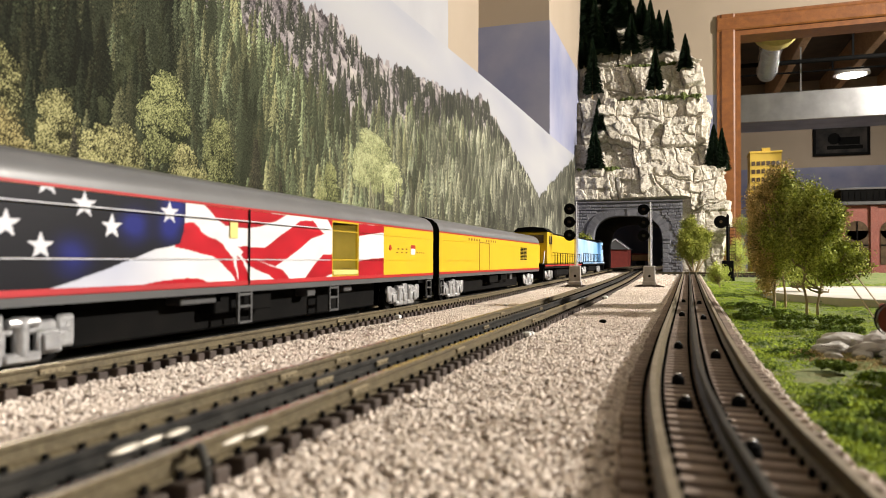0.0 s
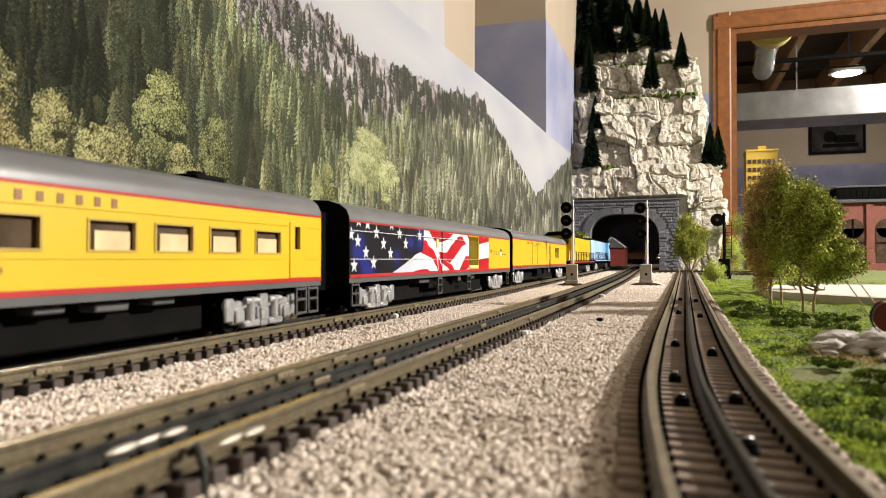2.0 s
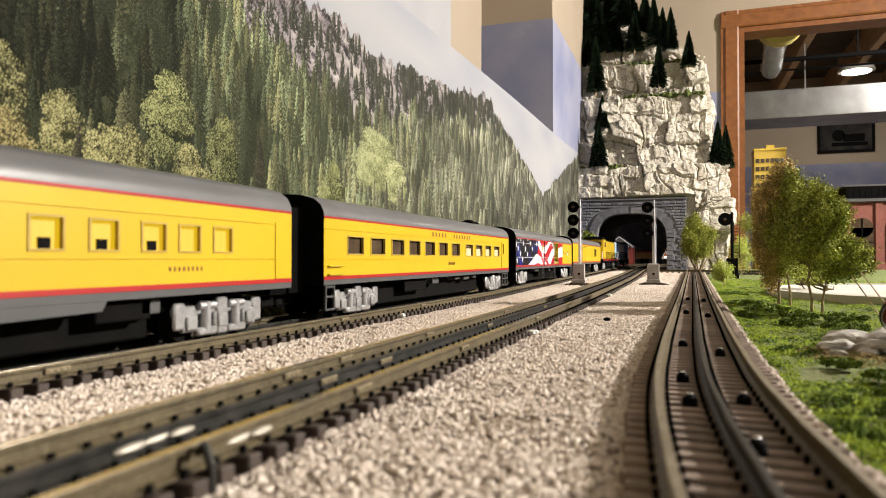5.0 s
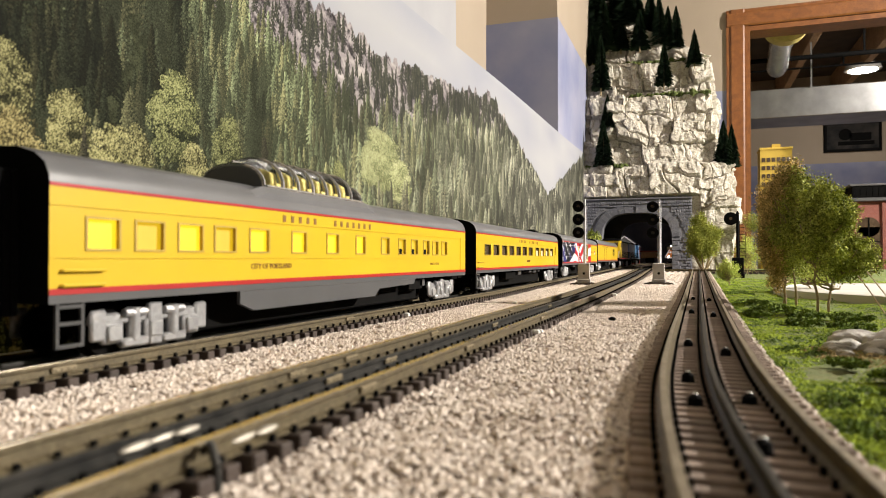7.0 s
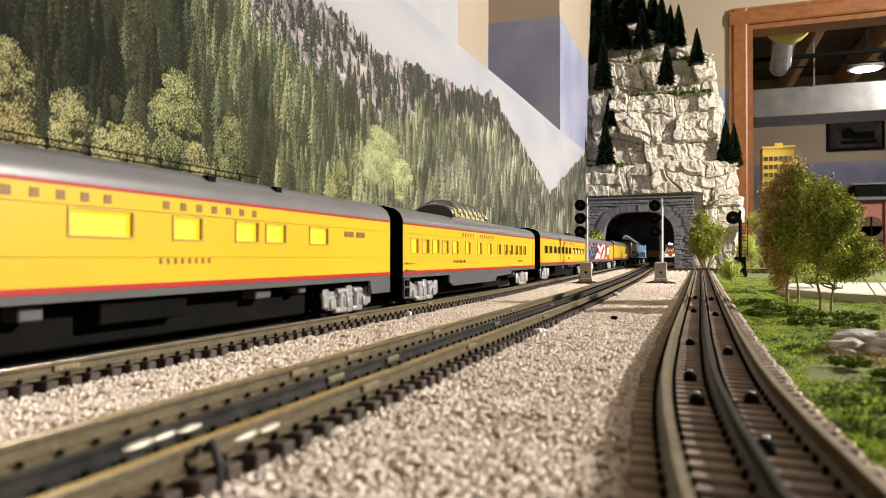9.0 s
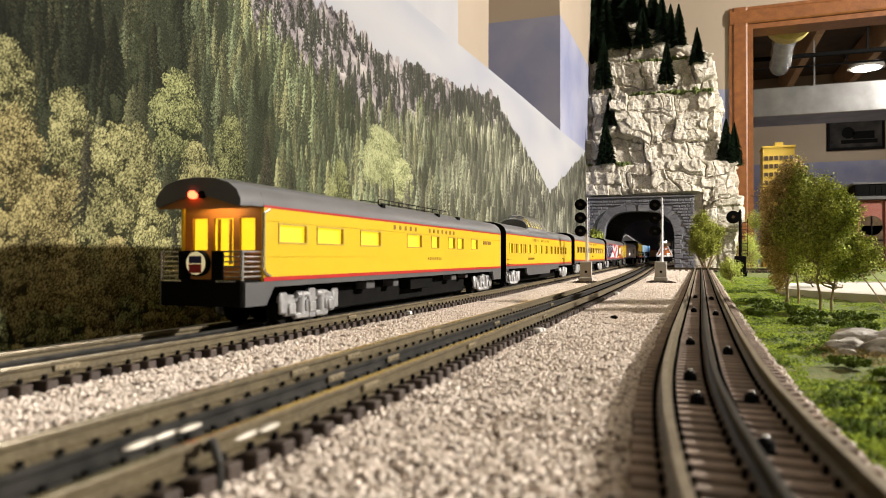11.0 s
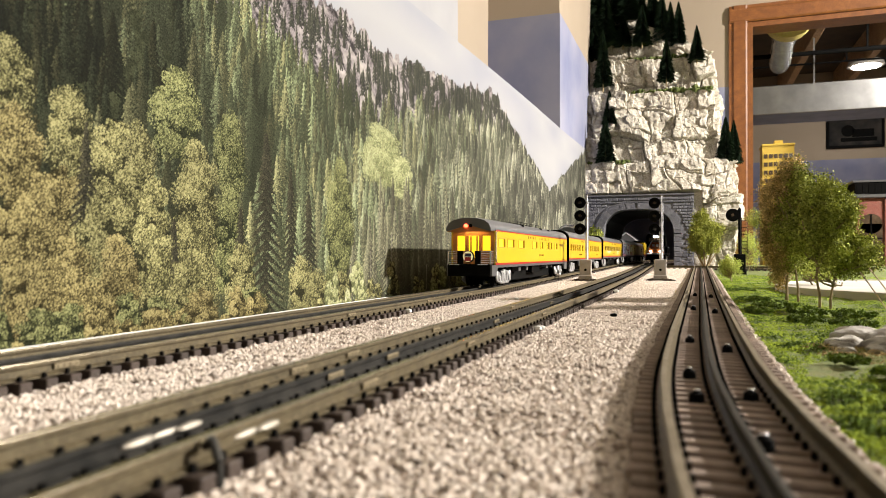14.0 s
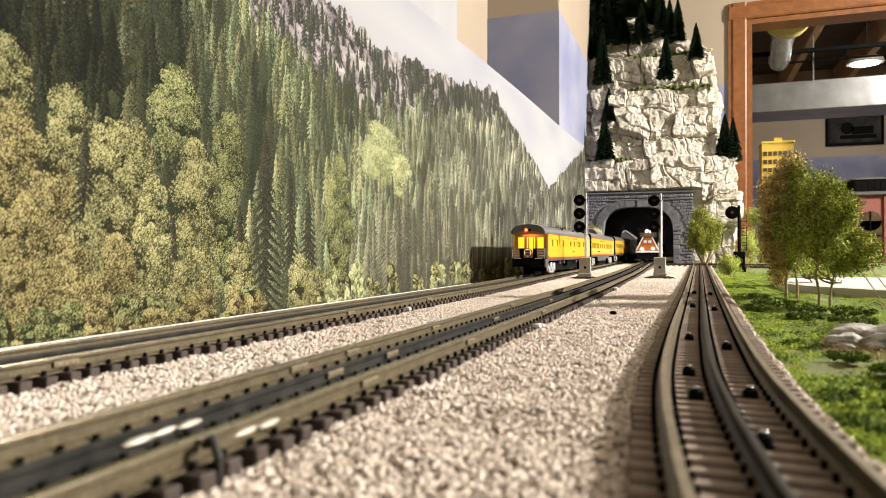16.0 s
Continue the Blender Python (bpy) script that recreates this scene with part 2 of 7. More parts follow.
def big_mesh(name, verts, faces, material, smooth=False):
    """verts: n x 3 array; faces: m x k array of one size."""
    me = bpy.data.meshes.new(name)
    verts, faces = np.asarray(verts, np.float32), np.asarray(faces, np.int32)
    m, k = faces.shape
    me.vertices.add(len(verts))
    me.vertices.foreach_set("co", verts.ravel())
    me.loops.add(m * k)
    me.loops.foreach_set("vertex_index", faces.ravel())
    me.polygons.add(m)
    me.polygons.foreach_set("loop_start", np.arange(0, m * k, k, dtype=np.int32))
    me.polygons.foreach_set("use_smooth", np.full(m, smooth))
    me.materials.append(material)
    me.update(calc_edges=True)
    me.validate()
    return me


def soft_noise(rng, shape, cell):
    """Bilinear value noise; cell: (rows, columns) per knot."""
    h, w = shape
    gy, gx = h // cell[0] + 3, w // cell[1] + 3
    k = rng.random((gy, gx))
    y, x = np.arange(h) / cell[0], np.arange(w) / cell[1]
    yi, xi = y.astype(int), x.astype(int)
    fy, fx = (y - yi)[:, None], (x - xi)[None]
    a = k[np.ix_(yi, xi)] * (1 - fx) + k[np.ix_(yi, xi + 1)] * fx
    b = k[np.ix_(yi + 1, xi)] * (1 - fx) + k[np.ix_(yi + 1, xi + 1)] * fx
    return a * (1 - fy) + b * fy


def grade(s):
    """The layout rises gently towards the tunnel, to fit the camera's view."""
    return 0.007 * max(0.0, min(s, 2.6) - 0.8)


# ---- the room ----
def wall(name, boxes, material, label):
    g = Shape()
    for b in boxes:
        g.box(*b)
    return tagged(part(name, g, material), label, "wall", kind="structure")


ZF, ZC = -1.15, 1.45
tagged(part("floor", Shape().box(-1, 4, -3, 7, ZF - 0.1, ZF), FLOORMAT), "grey carpet floor of the train room", "floor", kind="structure")
tagged(part("ceiling", Shape().box(-1, 4, -3, 2.98, ZC, ZC + 0.1), CEIL), "white ceiling of the train room", "ceiling", kind="structure")
WX = -0.56
wall("wall_west", [(WX - 0.12, WX, -3, 2.05, ZF, ZC)], BEIGE, "beige painted wall behind the mural")
wall("wall_south", [(-1, 4, -3.12, -3, ZF, ZC)], BEIGE, "plain beige painted wall")
wall("wall_east", [(4, 4.12, -3, 7, ZF, 1.9)], BEIGE, "plain beige painted wall")
# pillar with a sky-blue lower part
PX, PY = -0.352, 1.93
BAND = 0.70
wall("wall_pillar", [(WX - 0.12, PX, PY, 3.02, BAND + 0.02, ZC)], BEIGE, "beige painted corner pillar above the blue band")
wall("wall_pillar_band", [(WX - 0.118, PX + 0.002, PY - 0.002, 3.02, ZF, BAND + 0.02)], SKYPAINT, "sky blue painted lower part of the pillar")
# wall with the doorway and the tunnel hole
WY, WT = 2.92, 0.10
DX0, DX1, DZ = 0.20, 1.25, 0.945
wall("wall_north", [(-0.7, DX0, WY, WY + WT, BAND, ZC), (DX0, DX1, WY, WY + WT, DZ, ZC), (DX1, 4, WY, WY + WT, BAND, ZC)], BEIGE,
     "beige painted wall with a doorway")
wall("wall_north_band", [(-0.02, DX0, WY, WY + WT, ZF, BAND), (-0.7, -0.30, WY, WY + WT, ZF, BAND), (-0.30, -0.02, WY, WY + WT, 0.22, BAND),
                         (-0.30, -0.02, WY, WY + WT, ZF, -0.06), (DX1, 4, WY, WY + WT, ZF, BAND), (DX0, DX1, WY, WY + WT, ZF, -0.06)], SKYPAINT,
     "sky blue painted lower part of the wall")


def door_trim():
    t = thing("trim", (0, 0, 0), "varnished oak casing round the doorway", "door trim", kind="structure")
    prof = [(0, 0), (0.012, 0), (0.016, 0.006), (0.016, 0.048), (0.010, 0.056), (0.010, 0.066), (0, 0.066)]
    for name, x, sx in (("casing", DX0, -1), ("casing", DX1, 1)):
        g = Shape()
        vs = []
        for z in (-0.06, DZ + 0.066):
            vs += [(x + sx * b, WY - a, z) for a, b in prof]
        n = len(prof)
        g.add(vs, [(i, (i + 1) % n, n + (i + 1) % n, n + i) for i in range(n)] + [tuple(range(n)), tuple(range(n, 2 * n))])
        part(name, g, OAK, t)
        part("jamb", Shape().box(min(x, x - sx * 0.02), max(x, x - sx * 0.02), WY - 0.006, WY + WT + 0.006, -0.06, DZ), OAK, t)
    g = Shape()
    vs = []
    for x in (DX0 - 0.064, DX1 + 0.064):
        vs += [(x, WY - a - 0.001, DZ + b) for a, b in prof]
    n = len(prof)
    g.add(vs, [(i, (i + 1) % n, n + (i + 1) % n, n + i) for i in range(n)] + [tuple(range(n)), tuple(range(n, 2 * n))])
    part("head_casing", g, OAK, t)
    part("head_jamb", Shape().box(DX0 + 0.02, DX1 - 0.02, WY - 0.0055, WY + WT + 0.0055, DZ - 0.02, DZ - 0.0005), OAK, t)


door_trim()

# ---- the far room beyond the doorway ----
FY = 6.2
wall("wall_far", [(-1, 4, FY, FY + 0.1, 0.80, 1.9)], BEIGE, "beige painted far wall")
wall("wall_far_band", [(-1, 4, FY, FY + 0.1, ZF, 0.80)], SKYPAINT, "sky blue lower part of the far wall")
wall("wall_far_west", [(-1.1, -1, 2.98, FY, ZF, 1.9)], BEIGE, "plain wall of the far room")
# unseen wall, added to block the far room's light behind the tunnel
wall("wall_partition", [(-0.02, 0.03, 4.35, FY, ZF, 1.29)], BEIGE, "unseen wall added to keep lamp light off the tunnel's exit")
tagged(part("ceiling_far", Shape().box(-1, 4, 3.02, FY, 1.50, 1.6), mat("dark_subfloor", (0.055, 0.036, 0.022), (0.03, 0.02, 0.014), rough=0.9, scale=9)), "unfinished wooden subfloor above the joists", "ceiling", kind="structure")


def joists():
    for i in range(11):
        x = -0.55 + i * 0.40
        j = tagged(part("ceiling_joist", Shape().box(x, x + 0.045, 3.03, FY - 0.01, 1.30, 1.496, 0.003), JOIST), "bare pine ceiling joist", "joist", "ceiling joists")
    for z, y, r in ((1.185, 4.35, 0.013), (1.262, 4.9, 0.006)):
        tagged(part("ceiling_pipe", Shape().tube((-0.95, y, z), (3.95, y, z - 0.02), r, n=10).box(0.9, 0.91, y - 0.004, y + 0.004, z, 1.31), BLACK, smooth=True), "black steel pipe below the joists", "pipe")


joists()


def duct():
    t = thing("air_duct", (0, 0, 0), "galvanised sheet metal air duct below the joists", "duct")
    for i in range(4):
        x = -0.8 + i * 1.05
        part("duct_section", Shape().box(x, x + 1.044, 4.5, 4.85, 0.875, 1.045, 0.004), DUCT, t)
        part("seam_flange", Shape().box(x - 0.008, x + 0.010, 4.49, 4.86, 0.868, 1.052, 0.002), DUCT, t)
    for x in (0.66, 1.86):
        part("hanger_strap", Shape().box(x, x + 0.008, 4.488, 4.492, 1.04, 1.31), DUCT, t, "metal strap up to the joists")
    w = thing("round_duct", (0, 0, 0), "foil wrapped round duct with a yellow collar", "duct")

    def ring(c, r, k):
        return [(c[0] + r * (1 + 0.05 * ((i * k) % 3)) * math.cos(i * 0.3491), c[1], c[2] + r * math.sin(i * 0.3491)) for i in range(18)]

    part("duct_pipe", Shape().loft([ring((0.435 + 0.005 * k, 3.75 + 0.085 * k, 1.195 - 0.006 * k), 0.052 + 0.005 * (k % 2), k + 1) for k in range(9)]), FOIL, w, smooth=True)
    part("collar", Shape().loft([ring((0.44, 3.66, 1.20), 0.118, 3), ring((0.44, 3.74, 1.19), 0.108, 3), ring((0.44, 3.80, 1.185), 0.07, 3)]), CREAM, w, "yellowish cloth collar", True)
    part("strap", Shape().box(0.425, 0.445, 3.95, 3.97, 1.20, 1.31), DUCT, w)
    g = Shape().loft([[(0.35 + k * 0.075, 3.45 + (0.04 + 0.012 * ((k * 5) % 3)) * math.cos(i * 0.785), 1.19 + 0.01 * ((k * 7) % 3) + (0.040 + 0.01 * ((k * 3) % 2)) * math.sin(i * 0.785)) for i in range(8)] for k in range(22)])
    o = tagged(part("foil_pipe", g, FOIL), "crumpled foil wrapped pipe along the ceiling", "pipe")
    for x in (0.5, 1.5):
        part("strap", Shape().box(x, x + 0.02, 3.445, 3.455, 1.20, 1.31), DUCT, o)


duct()


def far_lamp(x, y, z):
    t = thing("recessed_light", (x, y, z), "round white recessed ceiling light, switched on", "ceiling light")
    part("rim", Shape().tube((0, 0, 0.0), (0, 0, 0.03), 0.11, 0.10, n=24).tube((0, 0, 0.03), (0, 0, 0.04), 0.05, n=12), CEIL, t, smooth=True)
    part("diffuser", Shape().tube((0, 0, -0.006), (0, 0, -0.001), 0.085, n=24), glow("lamp_diffuser", (1, 0.95, 0.85), 14.0), t, smooth=True)


far_lamp(1.072, 5.20, 1.285)


def picture():
    t = thing("framed_picture", (1.20, FY - 0.001, 1.02), "framed dark locomotive photograph on the wall", "picture")
    g = Shape()
    for b in ((-0.20, 0.20, -0.02, 0, 0.115, 0.135), (-0.20, 0.20, -0.02, 0, -0.135, -0.115), (-0.20, -0.18, -0.02, 0, -0.115, 0.115), (0.18, 0.20, -0.02, 0, -0.115, 0.115)):
        g.box(*b)
    part("frame", g, BLACK, t)
    part("print", Shape().box(-0.18, 0.18, -0.012, -0.004, -0.115, 0.115), mat("dark_photo_print", (0.010, 0.011, 0.013), (0.045, 0.04, 0.036), rough=0.8, scale=9, spec=0.05), t)
    g = Shape().box(-0.02, 0.13, -0.0135, -0.0122, -0.05, 0.01).tube((-0.05, -0.0135, 0.0), (-0.05, -0.0122, 0.0), 0.046, n=20).box(-0.10, 0.15, -0.0135, -0.0122, -0.085, -0.055)
    part("printed_engine", g, BLACK, t)


picture()


# ---- the layout board and ballast ----
def sheet(name, xs, ys, height, material, label, kind="structure", category="ground"):
    xs, ys = np.asarray(xs), np.asarray(ys)
    v = [(x, y, height(x, y)) for y in ys for x in xs]
    n = len(xs)
    f = [(j * n + i, j * n + i + 1, (j + 1) * n + i + 1, (j + 1) * n + i) for j in range(len(ys) - 1) for i in range(n - 1)]
    return tagged(new(name, big_mesh(name, v, f, material, True)), label, category, kind=kind)


def t3_x(s):
    return 0.0065 + 0.28 * max(0.0, 0.30 - s) ** 2 + 0.009 * max(0.0, s - 0.4)


T1, T2, GAUGE = -0.2417, -0.1172, 0.036
TABLE = part("table_board", Shape().box(-0.55, 2.4, -1.2, 2.9, -0.06, -0.020), SOIL)
tagged(TABLE, "plywood layout table under the scenery", "table", kind="structure")
tagged(part("table_board_far", Shape().box(-0.9, 2.4, 3.03, 6.1, -0.06, -0.016), SOIL), "plywood layout table in the far room", "table", kind="structure")


def bed_z(x, y):
    n = noise.noise((x * 60, y * 60, 0)) * 0.0012 + noise.noise((x * 250, y * 250, 3)) * 0.0006
    dip = 0.0006 if abs(x - T2) < 0.034 or abs(x - T1) < 0.034 else 0.0
    return -0.0090 - dip - (0.004 if x < T1 - 0.03 else 0.0) + n + grade(y)


def bed_edge(y):
    return t3_x(y) + 0.028 + 0.006 * noise.noise((y * 14, 2, 5))


ys = np.concatenate([np.linspace(-0.6, 0.05, 20), np.linspace(0.06, 1.0, 330), np.linspace(1.01, 2.9, 190)])
xs = np.linspace(-0.345, 0.042, 145)
sheet("ground", xs, ys, lambda x, y: bed_z(x, y) - (0.007 if x > bed_edge(y) else 0.0), BED, "pinkish cream gravel ballast bed between the tracks")


def stones(name, x0, x1, y0, y1, count, size, label):
    """Crushed stones scattered over the bed, none on the ties' tops or the rails."""
    rng = np.random.default_rng(11)
    y = y0 + (y1 - y0) * rng.random(count) ** 1.25
    x = x0 + (x1 - x0) * rng.random(count)
    c3 = np.array([t3_x(v) for v in y])
    keep = np.ones(count, bool)
    for c in (np.full(count, T1), np.full(count, T2)):
        mid = np.abs(np.abs(x - c) - 0.009) < 0.0055
        keep &= ~(np.abs(x - c) < 0.0235) | (mid & (y < 0.5) & (rng.random(count) < 0.55))
    keep &= (x < c3 + 0.029) & (x > T1 - 0.022)
    inside3 = np.abs(x - c3) < 0.0255
    keep &= ~(inside3 & (y > 0.155 + 0.05 * rng.random(count) ** 2))
    x, y = x[keep], y[keep]
    z = np.array([bed_z(a, b) for a, b in zip(x, y)])
    n = len(x)
    octa = np.array([(1, 0, 0), (-1, 0, 0), (0, 1, 0), (0, -1, 0), (0, 0, 1), (0, 0, -1)], float)
    of = np.array([(0, 2, 4), (2, 1, 4), (1, 3, 4), (3, 0, 4)])
    v = octa[None] * (size * (0.55 + 0.75 * rng.random((n, 6, 1))))
    a = rng.random(n) * 6.283
    b = rng.random(n) * 1.2 - 0.6
    ca, sa, cb, sb = np.cos(a), np.sin(a), np.cos(b), np.sin(b)
    X = v[..., 0] * cb[:, None] + v[..., 2] * sb[:, None]
    Z = -v[..., 0] * sb[:, None] + v[..., 2] * cb[:, None]
    Y = v[..., 1]
    v = np.stack([X * ca[:, None] - Y * sa[:, None] + x[:, None], X * sa[:, None] + Y * ca[:, None] + y[:, None],
                  Z * 0.8 + (z + size * 0.45 * rng.random(n))[:, None]], -1)
    f = of[None] + (np.arange(n) * 6)[:, None, None]
    tagged(new(name, big_mesh(name, v.reshape(-1, 3), f.reshape(-1, 3), STONE)), label, "gravel", kind="stuff")


stones("ballast", -0.335, 0.055, 0.09, 1.25, 150000, 0.00112, "pinkish cream crushed stone ballast beside the tracks")
stones("ballast", -0.335, 0.055, 1.0, 2.35, 30000, 0.0019, "pale crushed stone ballast near the tunnel")


# ---- tracks ----
HEAD = [(-0.0013, 0.0), (0.0013, 0.0), (0.0013, -0.0013), (0.0003, -0.0020), (0.0003, -0.0043), (0.0024, -0.0050), (0.0024, -0.0056),
        (-0.0024, -0.0056), (-0.0024, -0.0050), (-0.0003, -0.0043), (-0.0003, -0.0020), (-0.0013, -0.0013)]
CAP = [(-0.0011, 0.00012), (0.0011, 0.00012), (0.0012, -0.0002), (-0.0012, -0.0002)]


def line(xf, y0, y1, step=0.05):
    n = max(2, int((y1 - y0) / step))
    return [(xf(y0 + (y1 - y0) * i / n), y0 + (y1 - y0) * i / n, grade(y0 + (y1 - y0) * i / n)) for i in range(n + 1)]


def t2_x(s):
    k = min(1.0, max(0.0, (s - 1.2) / 1.2))
    q = min(1.0, max(0.0, (s - 3.2) / 1.4))
    return T2 - 0.019 * k * k * (3 - 2 * k) + 0.035 * q * q * (3 - 2 * q)


def track(name, xf, y0, y1, gauge, label, tie_gap, tie_len, tie_w, near, tie_mat=TIE, slim=1.0):
    t = thing(name, (0, 0, 0), label, "track", "three rail tracks")
    for k, off in (("rail", -gauge / 2), ("rail", gauge / 2), ("centre_rail", 0.0)):
        path = [(x + off, y, z) for x, y, z in line(xf, y0, y1)]
        form = [(0.7 * p, q * 0.9 - 0.0006) for p, q in HEAD] if k == "centre_rail" else [(slim * p, q) for p, q in HEAD]
        r = part(k, Shape().sweep(form, path), MIDRAIL if k == "centre_rail" else RAIL, t, "blackened centre rail" if k == "centre_rail" else "")
        part("rail_head", Shape().sweep([(0.6 * p, q - 0.0006) for p, q in CAP] if k == "centre_rail" else [(slim * p, q) for p, q in CAP], path), MIDRAIL if k == "centre_rail" else RAILTOP if slim == 1.0 else RAILDULL, r, "polished running surface")
    me = Shape().box(-tie_len / 2, tie_len / 2, -tie_w / 2, tie_w / 2, -0.0165, -0.0056, 0.0004).mesh("tie", tie_mat)
    rest, spikes = Shape(), Shape()
    n = int((y1 - y0) / tie_gap)
    for i in range(n):
        y = y0 + i * tie_gap
        x, z = xf(y), grade(y)
        if near[0] < y < near[1]:
            ob = new("tie", me)
            ob.parent = t
            ob.matrix_basis = pose(x + random.uniform(-0.0006, 0.0006), y, z, 0, 0, random.uniform(-1.2, 1.2))
        else:
            rest.box(x - tie_len / 2, x + tie_len / 2, y - tie_w / 2, y + tie_w / 2, z - 0.0135, z - 0.0056)
        if y > 0.05:
            for off in (-gauge / 2 - 0.003, -gauge / 2 + 0.003, gauge / 2 - 0.003, gauge / 2 + 0.003, 0.003, -0.003):
                spikes.box(x + off - 0.0006, x + off + 0.0006, y - 0.0006, y + 0.0006, z - 0.006, z - 0.0038)
    if rest.v:
        tagged(part("tie", rest, tie_mat, t), kind="stuff")
    tagged(part("rail_spike", spikes, DARK, t), kind="stuff")
    return t


track("outer_track", lambda s: T1, -1.0, 5.0, GAUGE, "three rail model track beside the mural, brown ties", 0.0098, 0.050, 0.0050, (0.0, 2.4))
track("inner_track", t2_x, -0.6, 5.9, GAUGE, "three rail model track with olive rails and brown ties", 0.0098, 0.050, 0.0050, (0.0, 2.4))
curved = track("curved_track", t3_x, -0.12, 2.05, 0.033, "narrow three rail track curving past the grass", 0.0085, 0.051, 0.0042, (0.0, 2.3), TIEDUST, 0.85)


screw_mesh = Shape().tube((0, 0, -0.006), (0, 0, -0.0032), 0.0024, 0.0021, n=14).tube((0, 0, -0.0032), (0, 0, -0.0022), 0.0016, 0.0009, n=12).mesh("track_screw", BLACK, True)
washer_mesh = Shape().tube((0, 0, -0.0022), (0, 0, -0.0019), 0.0010, 0.0007, n=12).mesh("screw_head", CHROME, True)
for off, y in ((-0.008, 0.80), (-0.008, 0.60), (-0.008, 0.375), (-0.008, 0.268), (-0.007, 0.225), (0.008, 0.78), (0.008, 0.57), (0.0085, 0.345), (0.009, 0.232), (0.0045, 0.175)):
    o = part("track_screw", screw_mesh, None, curved, "dark fastening screw between the rails")
    o.location = (t3_x(y) + off, y, grade(y))
    part("screw_head", washer_mesh, None, o, "bright screw head")


# ---- passenger cars ----
L, HW = 0.480, 0.027
Z_SK, Z_R0, Z_R1, Z_W0, Z_W1, Z_EV = 0.0225, 0.0258, 0.0280, 0.0418, 0.0550, 0.0660
ROOFLINE = [(-0.027, 0.066), (-0.0268, 0.0690), (-0.0245, 0.0738), (-0.0195, 0.0775), (-0.011, 0.0799), (0, 0.0808),
            (0.011, 0.0799), (0.0195, 0.0775), (0.0245, 0.0738), (0.0268, 0.0690), (0.027, 0.066)]


def side_panel(xs, y0, y1, z0, z1, holes, thick=0.0016):
    """A car side with real openings: cells of a grid, left out where a window is."""
    g = Shape()
    ys = sorted({y0, y1, *[h[0] for h in holes], *[h[1] for h in holes]})
    zs = sorted({z0, z1, *[h[2] for h in holes], *[h[3] for h in holes]})
    ny, nz = len(ys), len(zs)
    inner = xs + thick if xs < 0 else xs - thick

    def solid(i, j):
        if not (0 <= i < ny - 1 and 0 <= j < nz - 1):
            return False
        yc, zc = (ys[i] + ys[i + 1]) / 2, (zs[j] + zs[j + 1]) / 2
        return not any(h[0] < yc < h[1] and h[2] < zc < h[3] for h in holes)

    def at(i, j, k):
        return (i * nz + j) * 2 + k

    faces = []
    for i in range(ny - 1):
        for j in range(nz - 1):
            if not solid(i, j):
                continue
            for k in (0, 1):
                faces.append((at(i, j, k), at(i + 1, j, k), at(i + 1, j + 1, k), at(i, j + 1, k)))
            for di, dj, p, q in ((-1, 0, (i, j), (i, j + 1)), (1, 0, (i + 1, j), (i + 1, j + 1)), (0, -1, (i, j), (i + 1, j)), (0, 1, (i, j + 1), (i + 1, j + 1))):
                if not solid(i + di, j + dj):
                    faces.append((at(*p, 0), at(*q, 0), at(*q, 1), at(*p, 1)))
    return g.add([(xs if k == 0 else inner, y, z) for y in ys for z in zs for k in (0, 1)], faces)


def truck_parts():
    """Side frame and wheel of a passenger truck, made once."""
    g = Shape()
    for k in (-0.023, 0.0, 0.023):
        g.box(0.0195, 0.0225, k - 0.0055, k + 0.0055, 0.0045, 0.0135, 0.0008)
        g.box(0.0225, 0.0238, k - 0.0038, k + 0.0038, 0.0055, 0.0120, 0.0006)
    g.box(0.0190, 0.0215, -0.034, 0.034, 0.0120, 0.0168, 0.0010)
    g.box(0.0200, 0.0225, -0.034, -0.026, 0.0060, 0.0185, 0.0010).box(0.0200, 0.0225, 0.026, 0.034, 0.0060, 0.0185, 0.0010)
    for k in (-0.0115, 0.0115):
        g.tube((0.0212, k, 0.0050), (0.0212, k, 0.0185), 0.0030, n=10)
        g.box(0.0195, 0.0235, k - 0.0075, k + 0.0075, 0.0022, 0.0062, 0.0010)
        g.tube((0.0222, k - 0.006, 0.0165), (0.0222, k + 0.006, 0.0165), 0.0018, n=8)
    g.box(0.0200, 0.0232, -0.004, 0.004, 0.0020, 0.0200, 0.0008)
    frame_mesh = g.mesh("side_frame", SILVER, True)
    w = Shape().tube((0.0135, 0, 0.0095), (0.0175, 0, 0.0095), 0.0095, n=20).tube((0.0125, 0, 0.0095), (0.0135, 0, 0.0095), 0.0108, n=20)
    w.tube((0.0175, 0, 0.0095), (0.0182, 0, 0.0095), 0.0045, n=12)
    return frame_mesh, w.mesh("wheel", DARK, True)


SIDE_FRAME, WHEEL = truck_parts()


def truck(car, y):
    t = part("truck", Shape().box(-0.012, 0.012, -0.030, 0.030, 0.008, 0.0215, 0.002), DARK, car, "silver six wheel truck")
    t.location = (0, y, 0)
    for turn in (0, 180):
        o = part("side_frame", SIDE_FRAME, None, t, "silver cast side frame")
        o.matrix_basis = pose(0, 0, 0, 0, 0, turn)
        for k in (-0.023, 0, 0.023):
            o = part("wheel", WHEEL, None, t)
            o.matrix_basis = pose(0, 0, 0, 0, 0, turn) @ Matrix.Translation((0, k, 0))
    return t


